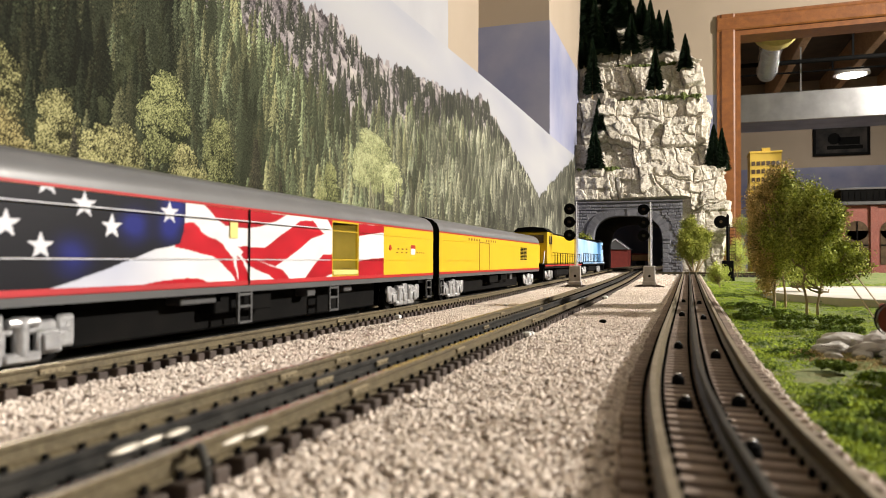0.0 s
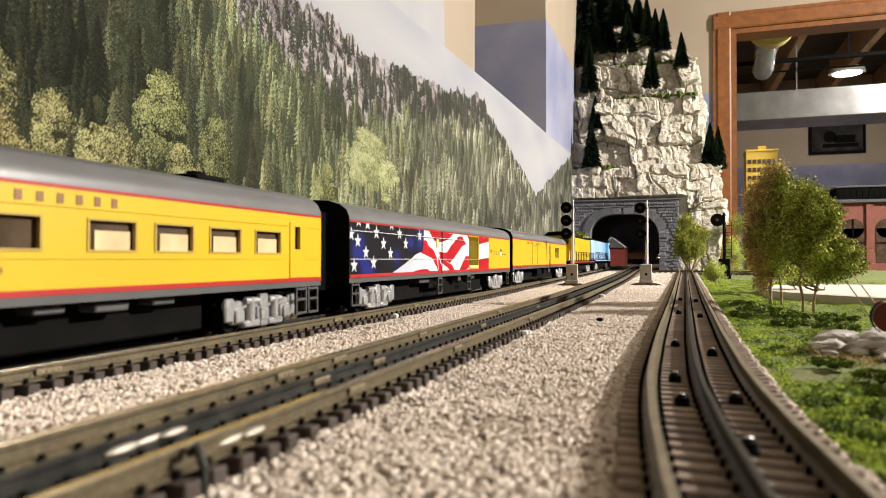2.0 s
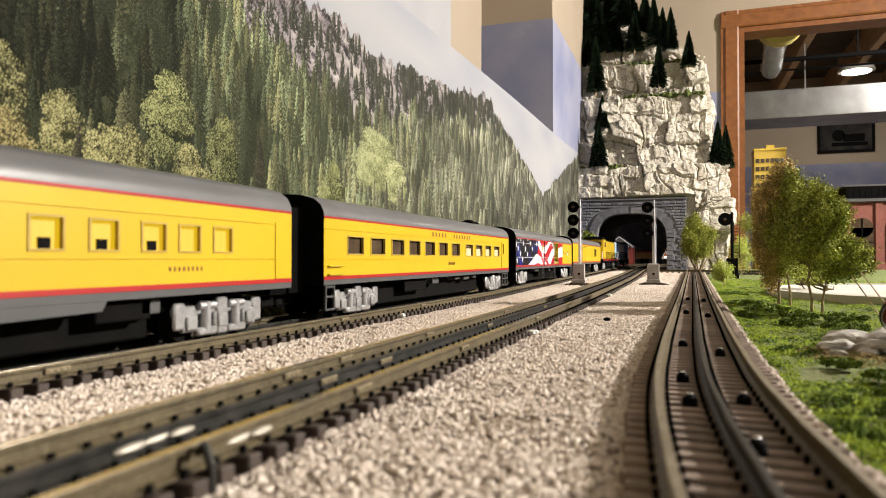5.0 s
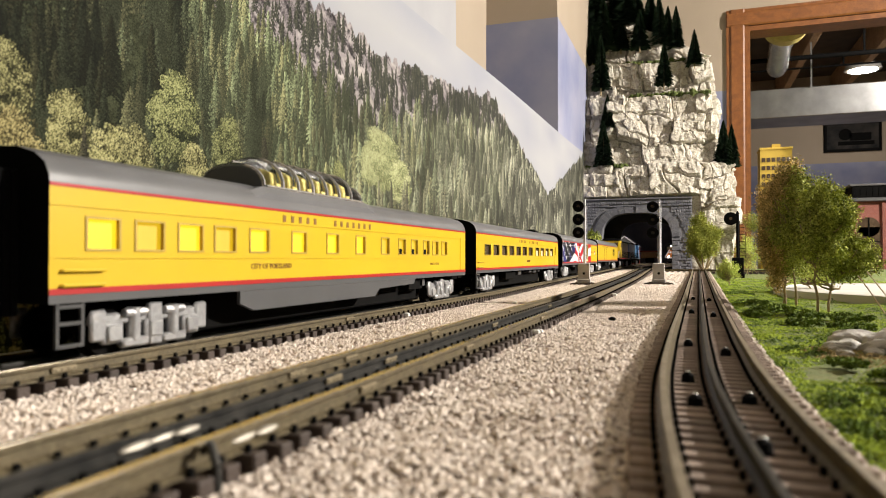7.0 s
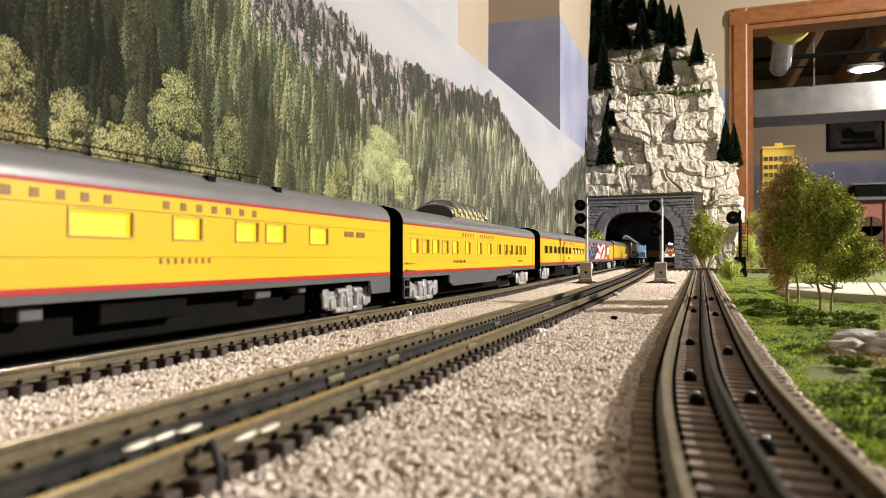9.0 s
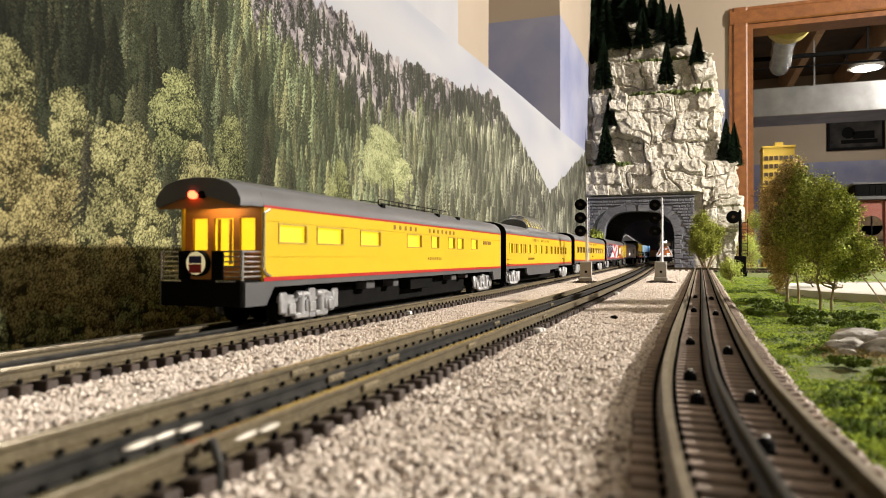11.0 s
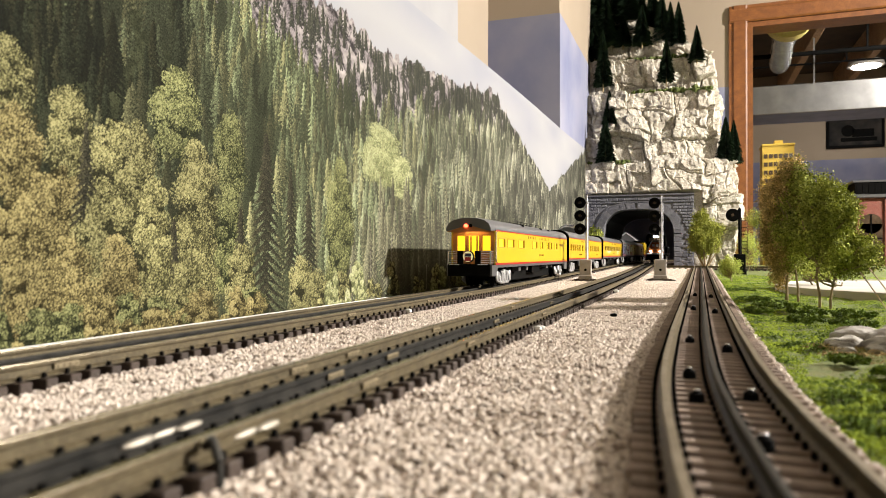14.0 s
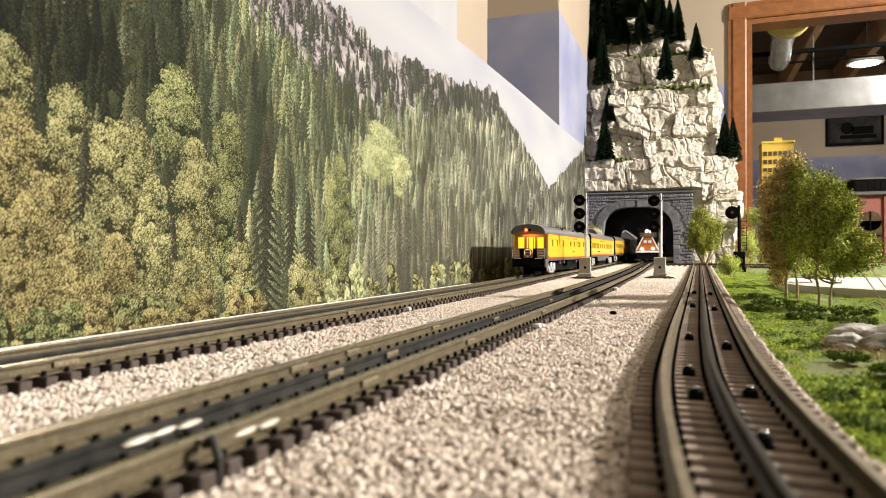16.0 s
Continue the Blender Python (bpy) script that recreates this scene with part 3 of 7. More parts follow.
def bars(car, y0, y1, z0, z1, count, gap_after=(), x=HW, name="lettering_bar"):
    """Plain bars where writing stands."""
    w = (y1 - y0) / count
    for i in range(count):
        if i in gap_after:
            continue
        part(name, Shape().box(x, x + 0.00025, y0 + i * w + 0.33 * w, y0 + (i + 1) * w - 0.33 * w, z0, z1), LETTER, car)


def text(car, words, y, z, height, material):
    """Raised ink letters on the car's right side; they read towards the front."""
    cu = bpy.data.curves.new("lettering", "FONT")
    cu.body, cu.size, cu.extrude, cu.resolution_u = words, height * 1.4, 0.0002, 2
    tmp = new("lettering", cu)
    me = bpy.data.meshes.new_from_object(tmp.evaluated_get(bpy.context.evaluated_depsgraph_get()))
    bpy.data.objects.remove(tmp)
    bpy.data.curves.remove(cu)
    me.materials.clear()
    me.materials.append(material)
    ob = part("lettering", me, None, car, "dark lettering " + words.lower())
    ob.matrix_basis = Matrix.Translation((HW + 0.0001, y, z)) @ pose(0, 0, 0, 90, 0, 90)
    return ob


def car_base(name, at, label, front=True, rear=True):
    car = thing(name, at, label, "train car", "yellow passenger train")
    h = L / 2
    part("roof", Shape().sweep(ROOFLINE, [(0, y, 0) for y in (-h, -h * 0.5, 0, h * 0.5, h)]), ROOF, car, "grey rounded roof", True)
    for x in (-HW, HW):
        s = 1 if x > 0 else -1
        o = abs(x)
        part("red_stripe", Shape().box(min(s * o, s * (o + 0.0003)), max(s * o, s * (o + 0.0003)), -h, h, Z_R0, Z_R1), RED, car, "thin red stripe")
        part("red_stripe", Shape().box(min(s * o, s * (o + 0.0003)), max(s * o, s * (o + 0.0003)), -h, h, 0.0652, 0.0664), RED, car, "thin red stripe")
        part("skirt", Shape().box(min(x, x - s * 0.0016), max(x, x - s * 0.0016), -h, h, Z_SK, Z_R0), GREY, car, "grey side skirt")
        part("belt_moulding", Shape().box(min(s * o, s * (o + 0.0004)), max(s * o, s * (o + 0.0004)), -h, h, 0.0390, 0.0396), YELLOW, car)
        part("belt_moulding", Shape().box(min(s * o, s * (o + 0.0004)), max(s * o, s * (o + 0.0004)), -h, h, 0.0582, 0.0587), YELLOW, car)
    part("floor_pan", Shape().box(-HW + 0.002, HW - 0.002, -h, h, 0.0225, 0.0245), DARK, car)
    # black box fills the space under the floor, where only shade lies
    part("centre_sill", Shape().box(-0.015, 0.013, -0.143, 0.143, 0.0035, 0.0226, 0.001), DARK, car, "black box added for the shade under the car")
    ends = ([h] if front else []) + ([-h] if rear else [])
    for e in ends:
        s = 1 if e > 0 else -1
        outline = [(-HW, Z_SK), (HW, Z_SK)] + [(a, b) for a, b in ROOFLINE[::-1]]
        g = Shape()
        n = len(outline)
        vs = [(a * 0.995, e - s * 0.002, b) for a, b in outline] + [(a * 0.995, e + s * 0.0002, b) for a, b in outline]
        g.add(vs, [(i, (i + 1) % n, n + (i + 1) % n, n + i) for i in range(n)] + [tuple(range(n)), tuple(range(n, 2 * n))])
        part("end_wall", g, BLACK, car, "black car end")
        g = Shape().loft([[(w, e + s * (0.0004 + 0.0017 * k), z) for w, z in ((-q, 0.018), (q, 0.018), (q, 0.0715 - (k % 2) * 0.001), (-q, 0.0715 - (k % 2) * 0.001))]
                          for k in range(11) for q in (0.0125 - 0.0012 * (k % 2),)])
        part("diaphragm", g, BLACK, car, "black rubber diaphragm")
        part("coupler", Shape().box(-0.004, 0.004, min(e, e + s * 0.018), max(e, e + s * 0.018), 0.010, 0.016, 0.001), DARK, car)
    return car


STEP = mat("dark_step_paint", (0.045, 0.045, 0.045), (0.03, 0.03, 0.03), rough=0.6)


def ladder(car, y, z0=0.006, z1=0.0225):
    g = Shape()
    for k in (-0.0055, 0.0055):
        g.box(HW - 0.0022, HW - 0.0008, y + k - 0.0007, y + k + 0.0007, z0, z1)
    for z in (z0, (z0 + z1) / 2, z1 - 0.002):
        g.box(HW - 0.0026, HW - 0.0006, y - 0.0055, y + 0.0055, z, z + 0.0013)
    part("step_ladder", g, STEP, car, "dark grey corner step")


def grab(car, y0, y1, z):
    part("grab_iron", Shape().tube((HW + 0.0014, y0, z), (HW + 0.0014, y1, z), 0.0006, n=6).tube((HW, y0, z), (HW + 0.0014, y0, z), 0.0005, n=6)
         .tube((HW, y1, z), (HW + 0.0014, y1, z), 0.0005, n=6), YELLOW, car)


def window(car, y, w, z0, z1, pane_mat, framed=True):
    for s in (1, -1):
        p = part("window", Shape().box(min(s * (HW - 0.0030), s * (HW - 0.0022)), max(s * (HW - 0.0030), s * (HW - 0.0022)), y - w / 2 - 0.0005, y + w / 2 + 0.0005, z0 - 0.0005, z1 + 0.0005),
                 pane_mat, car, "window pane")
        if framed:
            g, f = Shape(), 0.0009
            a, b = sorted((s * (HW - 0.0014), s * (HW + 0.0004)))
            for q in ((y - w / 2 - 0.0002, y - w / 2 + f, z0, z1), (y + w / 2 - f, y + w / 2 + 0.0002, z0, z1), (y - w / 2 + f, y + w / 2 - f, z0, z0 + f), (y - w / 2 + f, y + w / 2 - f, z1 - f, z1)):
                g.box(a, b, *q)
            part("window_frame", g, TAN, p)


def sides(car, holes, y0=None, y1=None, name="side"):
    h = L / 2
    for x in (-HW, HW):
        part(name, side_panel(x, -h if y0 is None else y0, h if y1 is None else y1, Z_R0 + 0.0, Z_EV, holes), YELLOW, car, "yellow car side")


def underbody(car, spots):
    for y, w, zz, m in spots:
        part("underfloor_box", Shape().box(HW - 0.014, HW - 0.005, y - w / 2, y + w / 2, zz, 0.0215, 0.0006), m, car)


def u(f):
    return (f - 0.5) * L


def coach(at):
    car = car_base("coach", at, "yellow streamlined coach with grey roof and dark windows")
    wins = [(u(f), 0.0255) for f in (0.092, 0.169, 0.247, 0.322, 0.398, 0.473, 0.550, 0.645, 0.720, 0.797, 0.876)]
    holes = [(y - w / 2, y + w / 2, Z_W0, Z_W1) for y, w in wins] + [(u(0.939) - 0.003, u(0.939) + 0.003, 0.045, 0.0585)]
    sides(car, holes)
    for k, (y, w) in enumerate(wins):
        window(car, y, w, Z_W0, Z_W1, GLASSDK)
        if k > 6:
            part("curtain", Shape().box(HW - 0.0021, HW - 0.0016, y - w * 0.30, y + w * 0.42, Z_W0, Z_W0 + 0.0085), CURTAIN, car, "tan window blind")
    window(car, u(0.939), 0.006, 0.045, 0.0585, GLASSDK, False)
    bars(car, u(0.405), u(0.655), 0.0595, 0.0632, 14, (5, 6))
    text(car, "OVERLAND", u(0.500), 0.0335, 0.0030, LETTER)
    part("side_door", side_panel(HW + 0.0005, u(0.922), u(0.956), 0.0282, 0.0608, [(u(0.939) - 0.003, u(0.939) + 0.003, 0.045, 0.0585)], 0.0005), YELLOW, car)
    for y in (-0.183, 0.183):
        truck(car, y)
    for y in (0.232, 0.218, -0.230):
        ladder(car, y)
    grab(car, u(0.01), u(0.05), 0.0345)
    grab(car, u(0.01), u(0.05), 0.0290)
    underbody(car, [(-0.02, 0.016, 0.0165, GREY), (-0.07, 0.05, 0.012, DARK), (0.045, 0.014, 0.0185, GREY), (0.075, 0.018, 0.0175, GREY), (0.105, 0.014, 0.0185, GREY)])
    g = Shape().box(-0.008, 0.008, u(0.80), u(0.85), 0.080, 0.0835, 0.001).tube((0, u(0.82), 0.0835), (0, u(0.82), 0.0852), 0.005, n=12)
    part("roof_vent", g, BLACK, car, smooth=True)
    return car


def dome_car(at):
    car = car_base("dome_car", at, "yellow dome car with lit windows and glass dome")
    wins = [(0.0503, 0.017), (0.1014, 0.017), (0.154, 0.017), (0.2056, 0.017), (0.265, 0.018), (0.3466, 0.0165), (0.43, 0.016), (0.512, 0.015)]
    small = [0.597, 0.663, 0.717, 0.773, 0.82, 0.87]
    holes = [(u(f) - w / 2, u(f) + w / 2, Z_W0, Z_W1) for f, w in wins] + [(u(f) - 0.0075, u(f) + 0.0075, Z_W0, Z_W1) for f in small]
    sides(car, holes)
    for k, (f, w) in enumerate(wins):
        window(car, u(f), w, Z_W0, Z_W1, GLOWPANE if k in (0, 2, 4, 5, 6, 7) else DIMPANE)
    for f in small:
        window(car, u(f), 0.015, Z_W0, Z_W1, DIMPANE)
    for f in small[1:4]:
        part("seat_back", Shape().box(HW - 0.0021, HW - 0.0015, u(f) - 0.002, u(f) + 0.003, Z_W0, Z_W0 + 0.005), BLACK, car)
    bars(car, u(0.305), u(0.55), 0.0595, 0.0632, 14, (5, 6))
    text(car, "CITY OF PORTLAND", u(0.249), 0.0335, 0.0030, LETTER)
    bars(car, u(0.79), u(0.84), 0.0335, 0.0355, 8, ())
    part("side_door", Shape().box(HW, HW + 0.0005, u(0.965), u(0.992), 0.0282, 0.0592), YELLOW, car)
    for s in (1, -1):
        a, b = sorted((s * (HW - 0.0018), s * (HW + 0.0002)))
        part("deep_skirt", Shape().plate([(u(0.23), 0.0224), (u(0.23), 0.0160), (u(0.255), 0.0120), (u(0.56), 0.0120), (u(0.575), 0.0170), (u(0.715), 0.0185), (u(0.72), 0.0224)], a, b - a), GREY, car, "deep grey skirt")
    # dome: frames over real glass
    y0, y1 = u(0.29), u(0.535)
    part("dome_base", Shape().sweep([(-0.0262, 0.066), (-0.0255, 0.0745), (-0.0235, 0.0782), (0.0235, 0.0782), (0.0255, 0.0745), (0.0262, 0.066)],
                                    [(0, y0 - 0.02, -0.004), (0, y0 - 0.004, 0), (0, y1 + 0.004, 0), (0, y1 + 0.02, -0.004)]), ROOF, car)
    arc = [(0.0225 * math.cos(a), 0.0775 + 0.0195 * math.sin(a) ** 0.8) for a in [math.pi * k / 14 for k in range(15)]]
    stations = [y0 + (y1 - y0) * k / 7 for k in range(8)]
    shrink = [0.55, 1, 1, 1, 1, 1, 1, 0.55]
    for k in range(8):
        g = Shape()
        pts = [(a * (0.94 if shrink[k] < 1 else 1), stations[k], 0.0775 + (b - 0.0775) * (shrink[k] if shrink[k] == 1 else 0.72)) for a, b in arc]
        for p, q in zip(pts[:-1], pts[1:]):
            g.tube(p, q, 0.0013, n=6)
        part("dome_rib", g, CHROME, car)
    glass = bpy.data.materials.new("dome_glass")
    glass.use_nodes = True
    gb = glass.node_tree.nodes["Principled BSDF"]
    gb.inputs["Transmission Weight"].default_value, gb.inputs["Roughness"].default_value, gb.inputs["IOR"].default_value = 1.0, 0.03, 1.12
    for k in range(7):
        g = Shape()
        pa = [(a * (0.94 if shrink[k] < 1 else 1), stations[k] + 0.0004, 0.0775 + (b - 0.0775) * (1 if shrink[k] == 1 else 0.72)) for a, b in arc]
        pb = [(a * (0.94 if shrink[k + 1] < 1 else 1), stations[k + 1] - 0.0004, 0.0775 + (b - 0.0775) * (1 if shrink[k + 1] == 1 else 0.72)) for a, b in arc]
        n = len(pa)
        inner = [(x * 0.975, y, 0.0775 + (z - 0.0775) * 0.97) for x, y, z in pa + pb]
        g.add(pa + pb + inner, [(i, i + 1, n + i + 1, n + i) for i in range(n - 1)] + [(2 * n + i, 3 * n + i, 3 * n + i + 1, 2 * n + i + 1) for i in range(n - 1)])
        o = part("dome_pane", g, glass, car, "curved glass pane", True)
        o.visible_shadow = False
    for a, b in ((y0, -1), (y1, 1)):
        part("dome_end", Shape().add([(p, a, 0.0775 + (q - 0.0775) * 0.70) for p, q in arc] + [(p, a + b * 0.0008, 0.0775 + (q - 0.0775) * 0.70) for p, q in arc],
                                     [tuple(range(15)), tuple(range(15, 30))]), ROOF, car)
    for k in range(6):
        yy = y0 + 0.014 + k * 0.0165
        part("dome_seat", Shape().box(0.006, 0.017, yy - 0.003, yy + 0.003, 0.0782, 0.0868, 0.001).box(0.006, 0.017, yy, yy + 0.009, 0.0782, 0.0815, 0.001), CREAM, car, "yellow dome seat")
    part("dome_rail", Shape().tube((0.0228, y0, 0.0785), (0.0228, y1, 0.0785), 0.0011, n=6).tube((-0.0228, y0, 0.0785), (-0.0228, y1, 0.0785), 0.0011, n=6).tube((0, y0, 0.0930), (0, y1, 0.0930), 0.0012, n=6), CHROME, car)
    for y in (-0.183, 0.183):
        truck(car, y)
    ladder(car, -0.230)
    grab(car, u(0.01), u(0.05), 0.0345)
    grab(car, u(0.01), u(0.05), 0.0290)
    underbody(car, [(0.12, 0.03, 0.013, DARK), (0.135, 0.012, 0.015, GREY)])
    return car


def star(cy, cz, r):
    return [(cy + (r if k % 2 == 0 else r * 0.40) * math.sin(k * math.pi / 5) * 1.05, cz + (r if k % 2 == 0 else r * 0.40) * math.cos(k * math.pi / 5)) for k in range(10)]


FLAG_RED = (
    ((0.298, 0.77), (0.316, 0.77), (0.338, 0.60), (0.362, 0.50), (0.379, 0.29), (0.390, -0.03), (0.376, 0.10), (0.347, 0.34), (0.291, 0.45)),
    ((0.330, 1.01), (0.396, 1.02), (0.483, 1.00), (0.458, 0.87), (0.426, 0.77), (0.393, 0.74), (0.365, 0.76), (0.349, 0.87)),
    ((0.386, 0.48), (0.438, 0.48), (0.475, 0.70), (0.515, 0.93), (0.545, 0.96), (0.575, 0.75), (0.540, 0.64), (0.493, 0.36), (0.459, 0.19), (0.419, 0.29), (0.397, 0.38)),
    ((0.384, 0.35), (0.397, 0.26), (0.412, -0.05), (0.390, -0.06)))
FLAG_RED_LOW = (
    ((0.391, 0.35), (0.406, 0.21), (0.423, 0.13), (0.446, 0.08), (0.463, -0.04), (0.498, -0.05), (0.476, 0.14), (0.450, 0.20), (0.419, 0.29), (0.397, 0.40)),
    ((0.521, -0.05), (0.551, 0.23), (0.571, 0.38), (0.598, 0.40), (0.598, 0.05), (0.561, -0.04)),
    ((0.236, -0.02), (0.276, 0.04), (0.308, 0.07), (0.329, 0.05), (0.352, -0.05), (0.347, -0.16), (0.236, -0.11)),
    ((0.582, 1.03), (0.598, 1.02), (0.598, 0.84)),
    ((0.67, 0.99), (0.77, 1.01), (0.77, 0.87), (0.726, 0.83), (0.67, 0.74)),
    ((0.67, 0.28), (0.77, 0.35), (0.77, -0.09), (0.67, -0.12)))
FLAG_FIELD = ((-0.01, 1.1), (0.306, 1.1), (0.305, 0.78), (0.298, 0.49), (0.265, 0.41), (0.234, 0.28), (0.194, 0.13), (0.146, -0.04), (-0.01, -0.1))
FLAG_STARS = ((0.004, 0.77), (0.026, 0.65), (0.054, 0.43), (0.014, 0.17), (0.082, 0.22), (0.092, 0.84), (0.120, 0.62), (0.148, 0.42), (0.187, 0.86), (0.215, 0.65), (0.283, 0.86), (0.060, 1.0), (0.153, 1.05), (0.029, 1.05))
FLAG_BLUE = ((0.022, 0.43), (0.035, 0.60), (0.071, 0.04), (0.052, 0.09), (0.240, 0.68), (0.285, 0.69), (0.177, 0.32), (0.046, 0.28), (0.29, 0.95))


def in_outline(poly, a, b):
    """Which of the points a, b lie in a polygon."""
    hit = np.zeros(a.shape, bool)
    for (x0, y0), (x1, y1) in zip(poly, poly[1:] + poly[:1]):
        if y0 != y1:
            hit ^= ((y0 > b) != (y1 > b)) & (a < (x1 - x0) * (b - y0) / (y1 - y0) + x0)
    return hit


def flag_print(car, f0, f1, cols, pt):
    """The waving flag as a thin printed skin on the car's side, with soft folds."""
    rng = np.random.default_rng(4)
    fs, ks = np.linspace(f0, f1, cols * 2), np.linspace(0, 1, 84)
    F, K = np.meshgrid(fs, ks)
    n1, n2 = soft_noise(rng, F.shape, (9, 22)), soft_noise(rng, F.shape, (30, 60))
    wf, wk = F + 0.003 * (n1 - 0.5), K + 0.03 * (n1 - 0.5)
    ink = np.array((0.62, 0.62, 0.62)) * (0.86 + 0.14 * n1)[..., None]
    cool = np.clip((0.30 - F) / 0.08, 0, 1)[..., None] * (0.35 + 0.6 * n2[..., None])
    ink = ink * (1 - cool) + np.array((0.25, 0.28, 0.42)) * cool
    for poly in FLAG_RED + FLAG_RED_LOW:
        ink = np.where(in_outline(poly, wf, wk)[..., None], np.array((0.36, 0.006, 0.014)) * (0.70 + 0.55 * n1 * n2 + 0.15 * n2)[..., None], ink)
    glow_ = sum(np.exp(-((F - a) / 0.014) ** 2 - ((K - b) / 0.16) ** 2) for a, b in FLAG_BLUE)
    field = np.array((0.004, 0.004, 0.007)) + np.array((0.006, 0.010, 0.120)) * np.clip(glow_ * (0.4 + 1.1 * n1), 0, 1)[..., None]
    ink = np.where(in_outline(FLAG_FIELD, wf, wk)[..., None], field, ink)
    for a, b in FLAG_STARS:
        ink = np.where(in_outline(star(a * L, b * 0.0366, 0.0055), F * L, K * 0.0366)[..., None], np.array((0.60, 0.60, 0.64)) * (0.85 + 0.15 * n1)[..., None], ink)
    yz = np.array([[pt(f, k) for f in (f0, f1)] for k in (0, 1)])
    Y, Z = yz[0, 0, 0] + (F - f0) / (f1 - f0) * (yz[0, 1, 0] - yz[0, 0, 0]), yz[0, 0, 1] + K * (yz[1, 0, 1] - yz[0, 0, 1])
    m, n_ = F.shape
    v = np.stack([np.full(F.shape, HW + 0.0004), Y, Z], -1).reshape(-1, 3)
    ij = (np.arange(m - 1)[:, None] * n_ + np.arange(n_ - 1)[None]).ravel()
    me = big_mesh("flag_print", v, np.stack([ij, ij + 1, ij + n_ + 1, ij + n_], -1), bpy.data.materials.get("flag_print_ink") or printed("flag_print_ink", 0.4, spec=0.2), True)
    layer = me.color_attributes.new("ink", "FLOAT_COLOR", "POINT")
    layer.data.foreach_set("color", np.concatenate([ink, np.ones((m, n_, 1))], -1).astype(np.float32).ravel())
    part("flag_print", me, None, car, "printed red, white and blue waving flag")


def flag_car(at):
    car = car_base("baggage_car", at, "baggage car painted with a waving flag, one door open")
    door = (u(0.60), u(0.676), 0.0290, 0.0640)
    sides(car, [door])
    zb, zt = 0.0284, 0.0650
    zh = zt - zb

    def pt(f, k):
        return (u(f), zb + zh * k)

    flag_print(car, 0.0, 0.597, 280, pt)
    flag_print(car, 0.679, 0.768, 44, pt)
    part("flag_edge", Shape().box(HW + 0.0005, HW + 0.0007, -L / 2, u(0.768), 0.0262, 0.0284), FLAGRED, car)
    for z in (0.0390, 0.0590):
        part("moulding_line", Shape().box(HW + 0.0006, HW + 0.0010, -L / 2, u(0.59), z, z + 0.0004), WHITE, car)
    # doorway with cream inside, and a closed door
    part("interior", Shape().box(-HW + 0.003, -HW + 0.005, door[0] - 0.02, door[1] + 0.02, 0.0262, 0.065).box(-HW + 0.005, HW - 0.004, door[0] - 0.02, door[0] - 0.018, 0.0262, 0.065)
         .box(-HW + 0.005, HW - 0.004, door[1] + 0.018, door[1] + 0.02, 0.0262, 0.065).box(-HW + 0.005, HW - 0.002, door[0] - 0.018, door[1] + 0.018, 0.0255, 0.0290), CREAM, car, "cream baggage room")
    part("ceiling_lamp_strip", Shape().box(-0.008, 0.008, u(0.61), u(0.665), 0.0648, 0.0655), glow("baggage_room_lamp", (1.0, 0.88, 0.5), 9.0), car, "glowing lamp strip in the baggage room")
    part("door_sill", Shape().box(HW - 0.012, HW + 0.0008, door[0], door[1], 0.0291, 0.0325, 0.0005), CREAM, car)
    # plain block in place of a miniature figurine
    part("door_strap", Shape().box(-0.004, 0.004, door[0] + 0.001, door[0] + 0.009, 0.033, 0.0625, 0.002), BLACK, car, "plain dark block for a figurine inside the doorway")
    part("door_joint", Shape().box(HW + 0.0008, HW + 0.0011, u(0.405), u(0.4075), 0.0262, 0.0655), DARK, car)
    part("door_window", Shape().box(HW + 0.0006, HW + 0.0011, u(0.372), u(0.385), 0.0500, 0.0580), CREAM, car)
    part("emblem", Shape().box(HW, HW + 0.0003, u(0.885), u(0.905), 0.0440, 0.0520), WHITE, car, "small shield emblem as plain shape")
    part("emblem", Shape().box(HW + 0.0003, HW + 0.0005, u(0.885), u(0.905), 0.0490, 0.0520), RED, car)
    part("emblem", Shape().tube((HW, u(0.795), 0.049), (HW + 0.0004, u(0.795), 0.049), 0.0022, n=14), RED, car)
    bars(car, u(0.82), u(0.875), 0.0478, 0.0490, 3)
    bars(car, u(0.815), u(0.875), 0.0450, 0.0460, 3)
    bars(car, u(0.91), u(0.955), 0.0452, 0.0464, 4)
    for y in (-0.183, 0.183):
        truck(car, y)
    for y in (-0.228, u(0.405), u(0.60) + 0.004, 0.232):
        ladder(car, y)
    underbody(car, [(-0.04, 0.05, 0.012, DARK), (0.03, 0.01, 0.0165, STEP), (-0.075, 0.03, 0.0175, STEP), (0.08, 0.012, 0.0175, STEP)])
    return car


